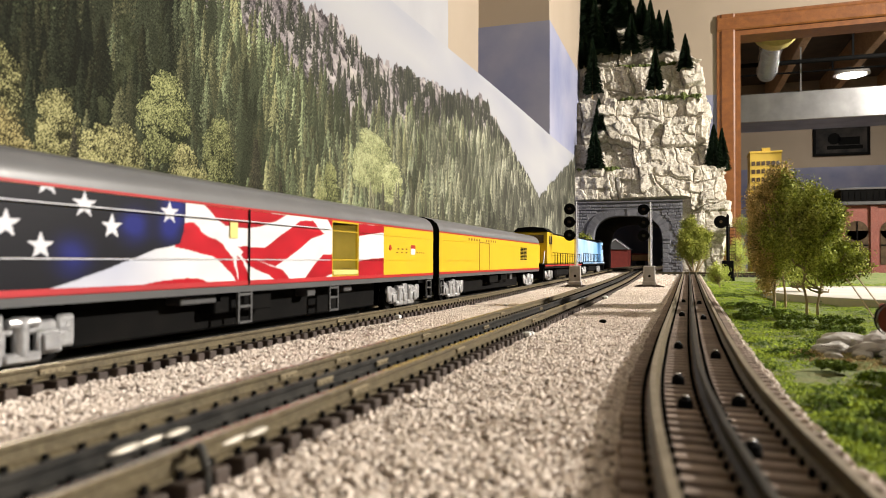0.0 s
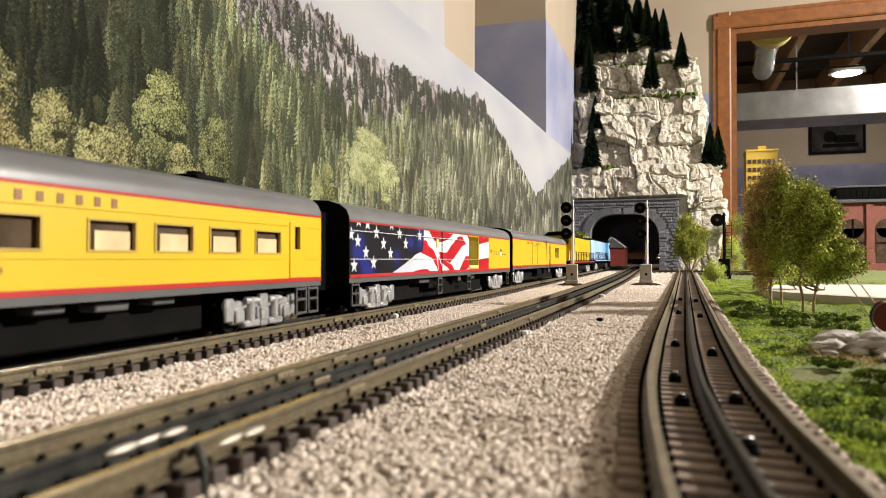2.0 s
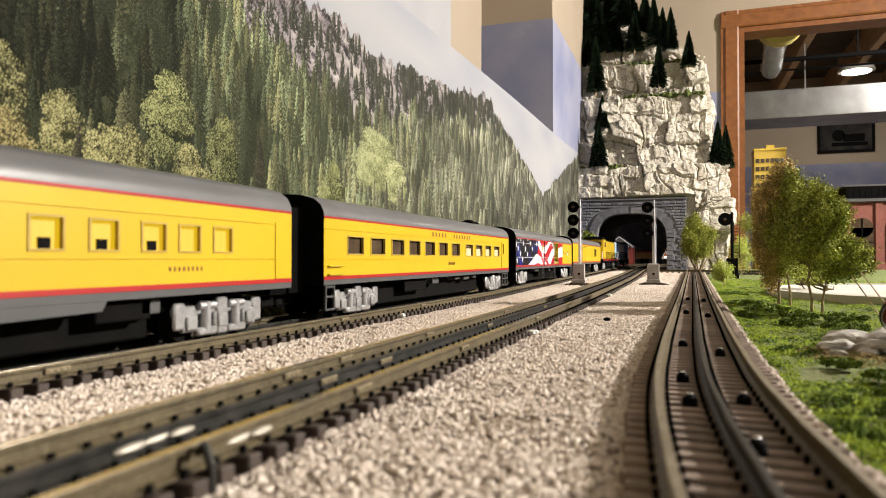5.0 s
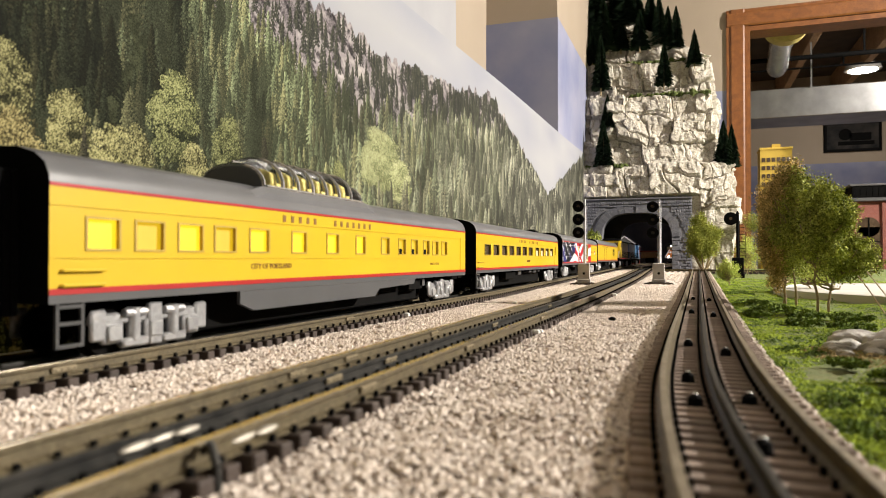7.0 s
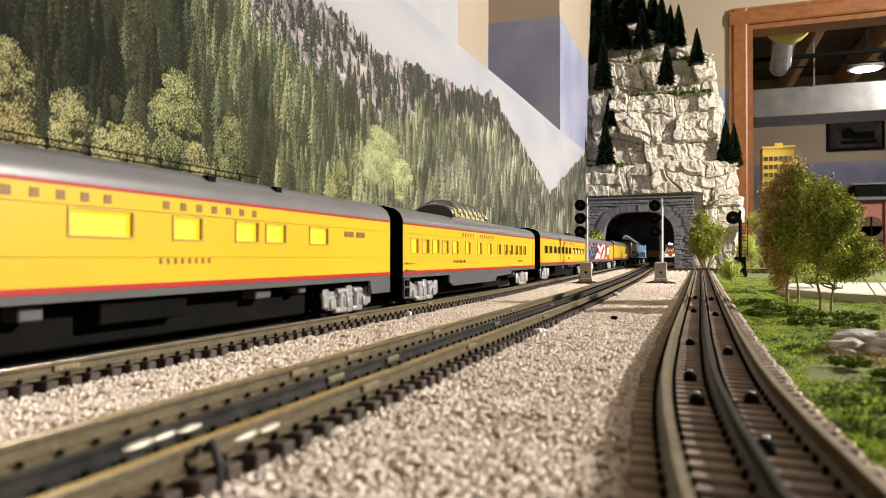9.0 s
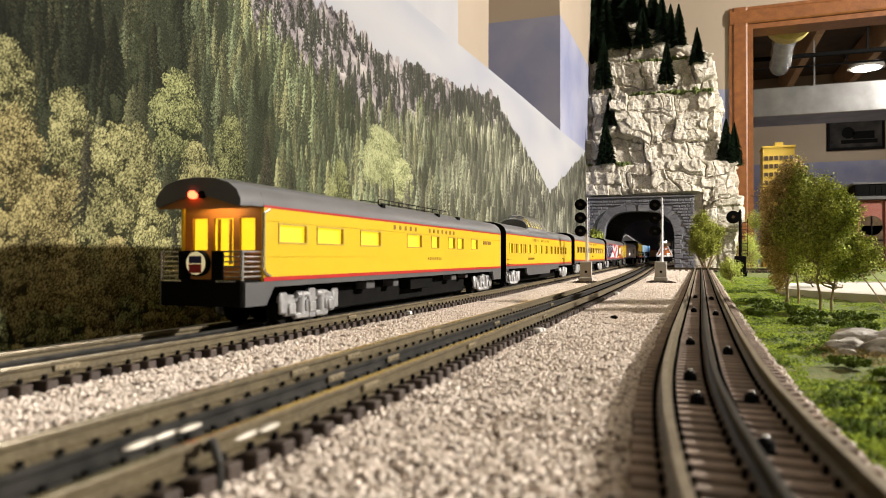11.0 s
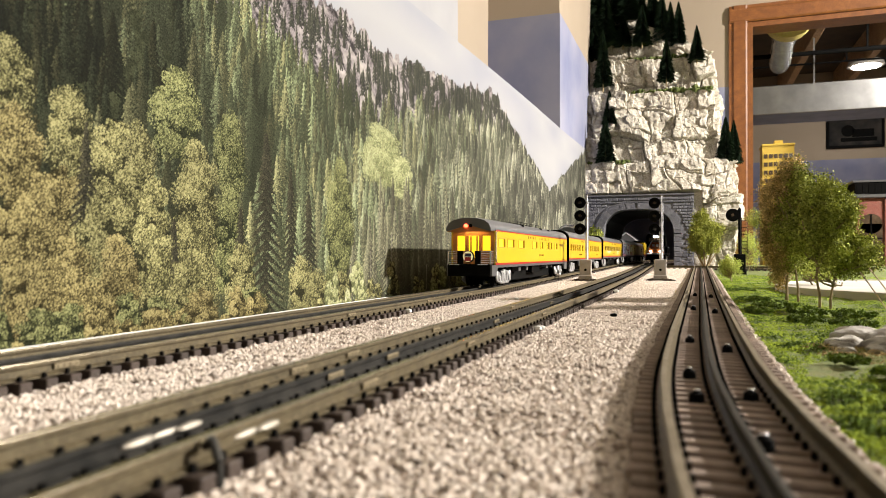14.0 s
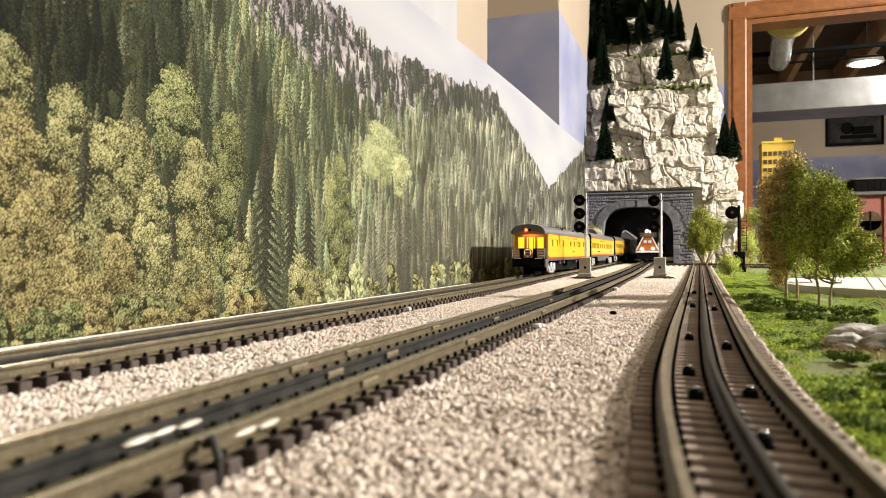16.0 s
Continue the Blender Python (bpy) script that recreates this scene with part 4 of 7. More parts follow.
def baggage_car(at):
    car = car_base("baggage_car", at, "plain yellow baggage car with louvred grille")
    sides(car, [])
    for y in (u(0.285), u(0.37)):
        part("door_edge", Shape().box(HW, HW + 0.0004, y - 0.0005, y + 0.0005, 0.0282, 0.0590), LETTER, car)
    part("door_edge", Shape().box(HW, HW + 0.0004, u(0.285), u(0.37), 0.0590, 0.0598), LETTER, car)
    for k in range(9):
        z = 0.0405 + k * 0.0020
        part("louvre", Shape().box(HW, HW + 0.0008, u(0.72), u(0.755), z, z + 0.0012), BLACK, car)
        part("louvre", Shape().box(HW, HW + 0.0008, u(0.765), u(0.80), z, z + 0.0012), BLACK, car)
    bars(car, u(0.19), u(0.44), 0.0605, 0.0632, 12, (5, 6))
    for y in (-0.183, 0.183):
        truck(car, y)
    ladder(car, -0.230)
    underbody(car, [(-0.02, 0.04, 0.012, DARK), (0.03, 0.03, 0.014, DARK), (0.07, 0.012, 0.014, GREY)])
    return car


def observation_car(at):
    car = car_base("observation_car", at, "yellow observation car with lit rear platform", rear=False)
    h = L / 2
    wins = [(0.060, 0.030), (0.150, 0.034), (0.270, 0.033), (0.440, 0.032), (0.540, 0.020), (0.632, 0.020), (0.686, 0.020), (0.782, 0.023)]
    z0, z1 = 0.0462, 0.0576
    sides(car, [(u(f) - w / 2, u(f) + w / 2, z0, z1) for f, w in wins])
    for f, w in wins:
        window(car, u(f), w, z0, z1, GLOWPANE)
    for f in (0.85, 0.885):
        part("vent_grille", Shape().box(HW, HW + 0.0005, u(f), u(f) + 0.012, 0.0525, 0.0560), LETTER, car)
    bars(car, u(0.345), u(0.655), 0.0598, 0.0632, 14, (5, 6))
    bars(car, u(0.50), u(0.575), 0.0360, 0.0385, 8)
    for s in (1, -1):
        a, b = sorted((s * (HW - 0.0018), s * (HW + 0.0002)))
        part("deep_skirt", Shape().plate([(u(0.93), 0.0224), (u(0.935), 0.0130), (u(1.0), 0.0130), (u(1.0), 0.0224)], a, b - a), GREY, car)
        part("deep_skirt", Shape().plate([(-h - 0.016, 0.0255), (-h - 0.016, 0.0130), (u(0.005), 0.0130), (u(0.02), 0.0224), (u(0.02), 0.0255)], a, b - a), GREY, car)
    # rear platform
    brown = mat("brown_rear_wall", (0.36, 0.16, 0.04), (0.28, 0.11, 0.028), rough=0.45, scale=60)
    yb = -h + 0.003
    g = Shape()
    for q in ((-HW + 0.0016, -0.0205, 0.024, 0.072), (-0.0105, -0.0065, 0.024, 0.072), (0.0065, 0.0105, 0.024, 0.072), (0.0205, HW - 0.0016, 0.024, 0.072)):
        g.box(q[0], q[1], yb - 0.0015, yb, q[2], q[3])
    for x0, x1 in ((-0.0205, -0.0105), (0.0105, 0.0205)):
        g.box(x0, x1, yb - 0.0015, yb, 0.024, 0.0425).box(x0, x1, yb - 0.0015, yb, 0.0600, 0.072)
    g.box(-0.0065, 0.0065, yb - 0.0015, yb, 0.0600, 0.072).box(-0.0065, 0.0065, yb - 0.0015, yb, 0.024, 0.034)
    part("rear_wall", g, brown, car, "brown rear wall")
    for x0, x1, z in ((-0.0205, -0.0105, 0.0425), (0.0105, 0.0205, 0.0425)):
        part("rear_window", Shape().box(x0, x1, yb + 0.0004, yb + 0.0012, z, 0.0600), GLOWPANE, car, "lit rear window")
    part("rear_door", Shape().box(-0.0065, 0.0065, yb + 0.0006, yb + 0.0014, 0.034, 0.0600), GLOWPANE, car, "lit rear door")
    for x0 in (-0.0045, 0.0030):
        part("door_stile", Shape().box(x0, x0 + 0.0015, yb - 0.0006, yb + 0.0004, 0.0345, 0.0595), brown, car)
    rear = [(a, b) for a, b in ROOFLINE]
    part("roof_overhang", Shape().sweep([(-0.0268, 0.0655)] + rear[1:-1] + [(0.0268, 0.0655), (0.0245, 0.0655), (0.0, 0.0725), (-0.0245, 0.0655)], [(0, -h - 0.020, -0.0006), (0, -h - 0.008, 0), (0, -h - 0.0001, 0)]), ROOF, car, "grey curved roof over the platform", True)
    hood = [(a * 0.98, b - 0.0012) for a, b in rear[1:-1]]
    part("rear_hood", Shape().add([(a, -h - 0.0175, b) for a, b in hood] + [(0.0258, -h - 0.0175, 0.0640), (-0.0258, -h - 0.0175, 0.0640)] + [(a, -h - 0.019, b) for a, b in hood] + [(0.0258, -h - 0.019, 0.0640), (-0.0258, -h - 0.019, 0.0640)],
                                  [tuple(range(11)), tuple(range(11, 22))]), brown, car, "brown hood above the platform")
    part("tail_lamp", Shape().tube((-0.0025, -h - 0.0215, 0.0710), (-0.0025, -h - 0.019, 0.0710), 0.0021, n=14), glow("red_tail_light", (1.0, 0.08, 0.03), 9.0, (0.5, 0.02, 0.02)), car, "glowing red tail lamp", True)
    part("lamp_socket", Shape().tube((0.0030, -h - 0.0205, 0.0710), (0.0030, -h - 0.019, 0.0710), 0.0021, n=14), BLACK, car)
    for y in (-0.017, 0.009):
        part("name_bar", Shape().box(y, y + 0.009, -h - 0.0195, -h - 0.0190, 0.0692, 0.0712), LETTER, car)
    part("platform", Shape().box(-0.0255, 0.0255, -h - 0.017, -h + 0.003, 0.0205, 0.0265, 0.001), DARK, car)
    part("platform_apron", Shape().box(-0.0255, 0.0255, -h - 0.0175, -h - 0.016, 0.0130, 0.0270, 0.0005), DARK, car)
    for x in (-0.0255, -0.0125, -0.008, 0.008, 0.0125, 0.0255):
        part("rail_post", Shape().tube((x, -h - 0.0165, 0.0265), (x, -h - 0.0165, 0.0420), 0.0010, n=8), CHROME if abs(x) > 0.02 else BLACK, car)
    for k in range(6):
        z = 0.0285 + k * 0.0026
        part("platform_rail", Shape().tube((0.008, -h - 0.0165, z), (0.0255, -h - 0.0165, z), 0.0005, n=6).tube((-0.0255, -h - 0.0165, z), (-0.008, -h - 0.0165, z), 0.0005, n=6)
             .tube((0.0255, -h - 0.0165, z), (0.0255, -h, z), 0.0005, n=6).tube((-0.0255, -h - 0.0165, z), (-0.0255, -h, z), 0.0005, n=6), CHROME, car)
    for x in (-0.0105, 0.0105):
        part("gate_panel", Shape().box(x - 0.0035, x + 0.0035, -h - 0.0172, -h - 0.016, 0.0265, 0.0420), BLACK, car)
    part("drumhead", Shape().tube((0, -h - 0.0205, 0.0355), (0, -h - 0.0172, 0.0355), 0.0068, n=28), BLACK, car, "round tail sign")
    part("drumhead_face", Shape().tube((0, -h - 0.0209, 0.0355), (0, -h - 0.0206, 0.0355), 0.0060, n=28), glow("tail_sign_face", (0.9, 0.75, 0.4), 0.5, (0.8, 0.7, 0.5)), car, "cream lit sign face")
    part("drumhead_shape", Shape().box(-0.0038, 0.0038, -h - 0.0214, -h - 0.0210, 0.0355, 0.0392), FLAGBLUE, car).location.z = 0
    part("drumhead_shape", Shape().box(-0.0038, 0.0038, -h - 0.0214, -h - 0.0210, 0.0305, 0.0350), RED, car)
    # glowing strip added under the hood to brighten the rear wall
    part("platform_light", Shape().box(-0.010, 0.010, -h - 0.010, -h - 0.004, 0.0690, 0.0700), glow("rear_fill_glow", (1.0, 0.62, 0.22), 28.0), car, "unseen warm strip added to light the rear wall")
    for x in (-0.017, 0.017):
        part("step_bar", Shape().tube((x - 0.006, -h - 0.0185, 0.0262), (x + 0.006, -h - 0.0185, 0.0262), 0.0006, n=6), CHROME, car)
    g = Shape()
    pts = [(HW + 0.0008, -h + 0.004, 0.0645), (HW + 0.0008, -h - 0.001, 0.0620), (HW + 0.0008, -h - 0.001, 0.0330), (HW + 0.0008, -h + 0.001, 0.0300), (HW + 0.0008, -h + 0.005, 0.0285)]
    for p, q in zip(pts[:-1], pts[1:]):
        g.tube(p, q, 0.0007, n=6)
    part("corner_handrail", g, CHROME, car)
    for s in (1, -1):
        g = Shape()
        for p, q in zip(range(8), range(1, 9)):
            g.tube((s * 0.008, u(0.38) + p * 0.02, 0.0845), (s * 0.008, u(0.38) + q * 0.02, 0.0845), 0.0004, n=5)
            g.tube((s * 0.008, u(0.38) + p * 0.02, 0.0795), (s * 0.008, u(0.38) + p * 0.02, 0.0845), 0.0004, n=5)
        part("roof_antenna_rail", g, BLACK, car)
    for f in (0.33, 0.58, 0.70):
        part("roof_hatch", Shape().box(0.0185, 0.0225, u(f), u(f) + 0.006, 0.0755, 0.0785, 0.0004), DARK, car)
    for y in (-0.183, 0.183):
        truck(car, y)
    underbody(car, [(-0.10, 0.014, 0.016, GREY), (-0.055, 0.010, 0.016, GREY), (0.0, 0.05, 0.012, DARK), (0.085, 0.014, 0.0165, GREY), (0.125, 0.008, 0.0175, GREY)])
    return car


def diesel(at, hood_mat, low_mat, label, length, cab_first):
    """A road diesel: frame, long hood, cab, nose, railings, tank and two trucks."""
    e = thing("diesel_locomotive", at, label, "locomotive", "locomotives")
    h = length / 2
    c = -1 if cab_first else 1
    part("frame", Shape().box(-0.030, 0.030, -h, h, 0.0225, 0.0300, 0.001), DARK, e)
    part("frame_stripe", Shape().box(0.0300, 0.0304, -h, h, 0.0265, 0.0290), low_mat, e)
    yc0, yc1 = sorted((c * (h - 0.075), c * (h - 0.030)))
    part("long_hood", Shape().box(-0.020, 0.020, min(-c * (h - 0.012), c * (h - 0.078)), max(-c * (h - 0.012), c * (h - 0.078)), 0.0300, 0.0840, 0.0025), hood_mat, e)
    part("hood_roof", Shape().box(-0.0185, 0.0185, min(-c * (h - 0.014), c * (h - 0.078)), max(-c * (h - 0.014), c * (h - 0.078)), 0.0838, 0.0870, 0.001), DARK, e)
    cab = part("cab", Shape().box(-0.0295, 0.0295, yc0, yc1, 0.0300, 0.0850, 0.002), hood_mat, e)
    part("cab_roof", Shape().sweep([(-0.030, 0.085), (-0.022, 0.0915), (0, 0.0935), (0.022, 0.0915), (0.030, 0.085)], [(0, yc0 - 0.002, 0), (0, yc1 + 0.002, 0)]), DARK, cab, smooth=True)
    for q in (0.010, 0.026):
        part("cab_window", Shape().box(0.0293, 0.0300, yc0 + q, yc0 + q + 0.011, 0.0640, 0.0780), GLASSDK, cab)
    fy = c * (h - 0.030)
    part("windshield", Shape().box(-0.022, 0.022, min(fy, fy + c * 0.0006), max(fy, fy + c * 0.0006), 0.0660, 0.0790), GLASSDK, cab)
    part("nose", Shape().box(-0.0160, 0.0160, min(c * (h - 0.032), c * (h - 0.006)), max(c * (h - 0.032), c * (h - 0.006)), 0.0300, 0.0640, 0.003), hood_mat, e)
    for k in range(12):
        y = -c * (h - 0.02) + c * k * (length - 0.12) / 11
        part("railing_post", Shape().tube((0.0290, y, 0.030), (0.0290, y, 0.0500), 0.0007, n=6), DARK, e)
    part("railing", Shape().tube((0.0290, -c * (h - 0.02), 0.0500), (0.0290, c * (h - 0.08), 0.0500), 0.0007, n=6), DARK, e)
    for s in (-1, 1):
        part("end_handrail", Shape().tube((0.027, s * (h - 0.002), 0.032), (0.027, s * (h - 0.012), 0.052), 0.0009, n=6).tube((0.022, s * (h - 0.001), 0.012), (0.027, s * (h - 0.002), 0.034), 0.0009, n=6), WHITE, e, "white grab rail")
        part("pilot", Shape().box(-0.028, 0.028, min(s * (h - 0.004), s * h), max(s * (h - 0.004), s * h), 0.006, 0.0250, 0.001), DARK, e)
    part("fuel_tank", Shape().box(-0.024, 0.024, -0.075, 0.075, 0.0060, 0.0225, 0.004), DARK, e)
    for k in range(3):
        part("fan", Shape().tube((0, -c * (h - 0.04 - k * 0.035), 0.0868), (0, -c * (h - 0.04 - k * 0.035), 0.0890), 0.013, n=18), DARK, e, smooth=True)
    for y in (-h + 0.08, h - 0.08):
        truck(e, y)
    return e


# ---- the trains ----
V_TRAIN = 0.1583
obs_car = observation_car(pose(T1, -1.190, 0))
dome = dome_car(pose(T1, -0.685, 0))
day_coach = coach(pose(T1, -0.167, 0))
flag = flag_car(pose(T1, 0.353, 0))
plain_bag = baggage_car(pose(T1, 0.850, 0))
SKYBLUE = mat("light_blue_hood_paint", (0.62, 0.68, 0.74), (0.10, 0.32, 0.62), rough=0.35, scale=9)
loco_a = diesel(pose(T1, 1.345, 0), YELLOW, RED, "yellow and grey six axle diesel locomotive", 0.44, True)
loco_b = diesel(pose(T1, 1.815, 0), SKYBLUE, SKYBLUE, "white and blue diesel locomotive ahead of the train", 0.46, False)


def freight_engine(at):
    e = diesel(at, BLACK, BLACK, "dark diesel with orange and white striped nose, headlights on", 0.44, True)
    h = 0.22
    orange = mat("orange_nose_paint", (0.36, 0.11, 0.016), (0.22, 0.06, 0.01), rough=0.5, scale=120)
    nose = part("nose_panel", Shape().add([(-0.027, -h - 0.001, 0.030), (0.027, -h - 0.001, 0.030), (0.010, -h - 0.001, 0.064), (-0.010, -h - 0.001, 0.064),
                                           (-0.027, -h + 0.004, 0.030), (0.027, -h + 0.004, 0.030), (0.010, -h + 0.004, 0.064), (-0.010, -h + 0.004, 0.064)],
                                          [(0, 1, 2, 3), (4, 5, 6, 7), (0, 1, 5, 4), (1, 2, 6, 5), (2, 3, 7, 6), (3, 0, 4, 7)]), orange, e, "orange sloping nose panel")
    for s in (1, -1):
        part("nose_stripe", Shape().add([(s * 0.027, -h - 0.0016, 0.030), (s * 0.0315, -h - 0.0016, 0.030), (s * 0.013, -h - 0.0016, 0.066), (s * 0.010, -h - 0.0016, 0.066)], [(0, 1, 2, 3)]), WHITE, e, "white diagonal stripe")
        part("nose_shape", Shape().box(min(s * 0.002, s * 0.010), max(s * 0.002, s * 0.010), -h - 0.0018, -h - 0.0012, 0.050, 0.057), WHITE, e)
        part("ditch_light", Shape().tube((s * 0.014, -h - 0.006, 0.034), (s * 0.014, -h - 0.001, 0.034), 0.0034, n=12), glow("ditch_light", (1, 0.93, 0.8), 14.0), e, "glowing ditch light")
    part("white_sill", Shape().box(-0.031, 0.031, -h - 0.003, -h - 0.001, 0.024, 0.029), WHITE, e)
    part("headlight", Shape().tube((-0.004, -h + 0.026, 0.083), (-0.004, -h + 0.030, 0.083), 0.0036, n=12).tube((0.005, -h + 0.026, 0.083), (0.005, -h + 0.030, 0.083), 0.0036, n=12),
         glow("headlight", (1, 0.95, 0.85), 22.0), e, "glowing headlight")
    e.scale = (1.2, 1.2, 1.2)
    return e


oncoming = freight_engine(pose(-0.13, 3.0, 0))


# ---- signals ----
def signal(at, scale=1.0, heads=3):
    t = thing("block_signal", at, "grey model block signal mast with three round heads", "railway signal", "track signals")
    grey = bpy.data.materials.get("signal_grey_paint") or mat("signal_grey_paint", (0.36, 0.34, 0.31), (0.28, 0.26, 0.24), rough=0.6, scale=90, bump=0.2)
    part("base_cabinet", Shape().box(-0.0098, 0.0098, -0.0098, 0.0098, 0.002, 0.0300, 0.0012).box(-0.0112, 0.0112, -0.0112, 0.0112, -0.004, 0.003, 0.0008), grey, t, "grey relay cabinet")
    part("cabinet_lock", Shape().tube((0, -0.0104, 0.0125), (0, -0.0096, 0.0125), 0.0022, n=12), DARK, t)
    part("mast", Shape().tube((0.002, 0, 0.030), (0.002, 0, 0.140), 0.0017, 0.0012, n=10), WHITE, t, "white painted mast")
    g = Shape()
    for s in (-0.0028, 0.0028):
        g.tube((0.002 + s, 0.003, 0.030), (0.002 + s, 0.003, 0.128), 0.0005, n=5)
    for k in range(16):
        g.tube((-0.0008, 0.003, 0.034 + k * 0.006), (0.0048, 0.003, 0.034 + k * 0.006), 0.0004, n=5)
    part("ladder", g, WHITE, t, "pale ladder")
    for k in range(heads):
        z = 0.082 + k * 0.0225
        o = part("signal_head", Shape().tube((-0.0095, -0.004, z), (-0.0095, 0.004, z), 0.0095, n=24).tube((-0.0095, -0.010, z + 0.001), (-0.0095, -0.004, z), 0.0034, n=12, caps=False)
                 .box(-0.004, 0.003, -0.001, 0.003, z - 0.002, z + 0.002), BLACK, t, "round black signal head")
        part("lens", Shape().tube((-0.0095, -0.0052, z), (-0.0095, -0.0041, z), 0.0028, n=14), mat("dull_signal_lens", (0.10, 0.10, 0.09), rough=0.2) if k == 0 else GLASSDK, o)
    return t


signal(pose(-0.1720, 1.19, 0.0015, 0, 0, 6))
signal(pose(-0.0525, 1.24, 0.0015, 0, 0, 4))


def black_signal(at):
    t = thing("searchlight_signal", at, "black searchlight signal mast on a square base", "railway signal", "track signals")
    part("base_box", Shape().box(-0.012, 0.012, -0.012, 0.012, 0, 0.040, 0.0012).box(-0.014, 0.014, -0.014, 0.014, -0.012, 0.003, 0.001), BLACK, t)
    part("mast", Shape().tube((0, 0, 0.040), (0, 0, 0.140), 0.0032, n=10).tube((0, 0, 0.140), (0, 0, 0.148), 0.0048, 0.001, n=10), BLACK, t)
    part("target", Shape().tube((-0.015, -0.006, 0.130), (-0.015, -0.003, 0.130), 0.0150, n=28).tube((-0.015, -0.003, 0.130), (-0.015, 0.010, 0.130), 0.006, n=16), BLACK, t, "round black target")
    part("lens", Shape().tube((-0.015, -0.0085, 0.130), (-0.015, -0.0061, 0.130), 0.0035, n=14), GLASSDK, t)
    g = Shape()
    for s in (-0.006, 0.006):
        g.tube((0.010 + s, 0, 0.04), (0.010 + s, 0, 0.125), 0.0007, n=5)
    for k in range(10):
        g.tube((0.004, 0, 0.045 + k * 0.008), (0.016, 0, 0.045 + k * 0.008), 0.0006, n=5)
    part("ladder", g, BLACK, t)
    return t


black_signal(pose(0.102, 1.733, 0.002))


# ---- tunnel portal ----
PYF = 2.36
GZ = grade(PYF) - 0.008
AX0, AX1, ASP, ATOP = -0.283, -0.058, 0.105, 0.190


def arch_z(x, grow=0.0):
    """Height of the flat arch over the tunnel mouth."""
    c, w = (AX0 + AX1) / 2, (AX1 - AX0) / 2 + grow
    k = min(1.0, abs(x - c) / w)
    return ASP + (ATOP + grow - ASP) * (1 - k ** 3.2) ** (1 / 2.2)


def portal():
    t = thing("tunnel_portal", (0, PYF, 0), "dark grey cut stone tunnel portal with flat arch", "tunnel portal")
    x0, x1, top = -0.345, 0.004, 0.239
    n = 40
    ring_ = [(x0, GZ), (x0, top), (x1, top), (x1, GZ), (AX1, GZ)] + [(AX1 + (AX0 - AX1) * i / n, arch_z(AX1 + (AX0 - AX1) * i / n)) for i in range(n + 1)] + [(AX0, GZ)]
    m_ = len(ring_)
    g = Shape().add([(p, 0, q) for p, q in ring_] + [(p, 0.05, q) for p, q in ring_],
                    [tuple(range(m_)), tuple(range(m_, 2 * m_))] + [(i, (i + 1) % m_, m_ + (i + 1) % m_, m_ + i) for i in range(m_)])
    part("backing_wall", g, PORTAL, t)
    # stones in courses
    shapes = {}
    random.seed(5)
    course, k = 0.0098, 0
    z = GZ + 0.001
    while z < top - 0.0145:
        x = x0 + (0.012 if k % 2 else 0)
        while x < x1 - 0.004:
            w = random.choice((0.014, 0.018, 0.022))
            xe = min(x + w, x1)
            inside = any(AX0 - 0.026 < q < AX1 + 0.026 and z < arch_z(min(max(q, AX0 - 0.02), AX1 + 0.02), 0.024) + 0.004 for q in (x, xe, (x + xe) / 2))
            if not inside and xe - x > 0.005:
                key = round(xe - x, 3)
                if key not in shapes:
                    shapes[key] = Shape().box(0, key - 0.0016, -0.0035, 0.001, 0, course - 0.0015, 0.0012).mesh("stone", PORTAL)
                o = new("stone", shapes[key])
                o.parent = t
                o.location = (x, random.uniform(-0.0008, 0.0008), z)
            x = xe
        z += course
        k += 1
    # ring stones round the mouth
    m = 22
    for i in range(m):
        a, b = i / m, (i + 1) / m - 0.004
        ring = []
        for q, gr in ((a, 0.001), (b, 0.001), (b, 0.024), (a, 0.024)):
            c, w = (AX0 + AX1) / 2, (AX1 - AX0) / 2 + gr
            ang = math.pi * (1 - q)
            ring.append((c + w * math.copysign(abs(math.cos(ang)) ** 0.62, math.cos(ang)), ASP + (ATOP + gr - ASP) * abs(math.sin(ang)) ** 0.9))
        part("arch_stone", Shape().add([(p, -0.0055, q) for p, q in ring] + [(p, 0.001, q) for p, q in ring], [(0, 1, 2, 3), (4, 5, 6, 7), (0, 1, 5, 4), (1, 2, 6, 5), (2, 3, 7, 6), (3, 0, 4, 7)]), PORTAL, t)
    for x in (AX0, AX1):
        s = -1 if x == AX0 else 1
        for j in range(7):
            zz = GZ + j * 0.0158
            part("jamb_stone", Shape().box(min(x, x + s * (0.020 if j % 2 else 0.026)), max(x, x + s * (0.020 if j % 2 else 0.026)), -0.0055, 0.001, zz, zz + 0.0145, 0.0012), PORTAL, t)
    part("string_course", Shape().box(x0, x1, -0.0055, 0.004, 0.2110, 0.2140, 0.0006), PORTAL, t)
    part("coping", Shape().box(x0, x1 + 0.001, -0.0060, 0.05, top - 0.0050, top, 0.0010), PORTAL, t, "projecting coping course")
    return t


portal()
# tunnel lining, open at its far end
lining = Shape()
pts = [(AX0 - 0.004, GZ)] + [(AX0 - 0.004 + (AX1 - AX0 + 0.008) * i / 16, arch_z(AX0 + (AX1 - AX0) * i / 16) + 0.004) for i in range(17)] + [(AX1 + 0.004, GZ)]
n = len(pts)
lining.add([(x, PYF + 0.05, z) for x, z in pts] + [(x, 3.04, min(z, 0.215)) for x, z in pts], [(i, i + 1, n + i + 1, n + i) for i in range(n - 1)])
tagged(part("tunnel_lining", lining, BLACK), "black tunnel lining behind the portal", "tunnel", kind="structure")


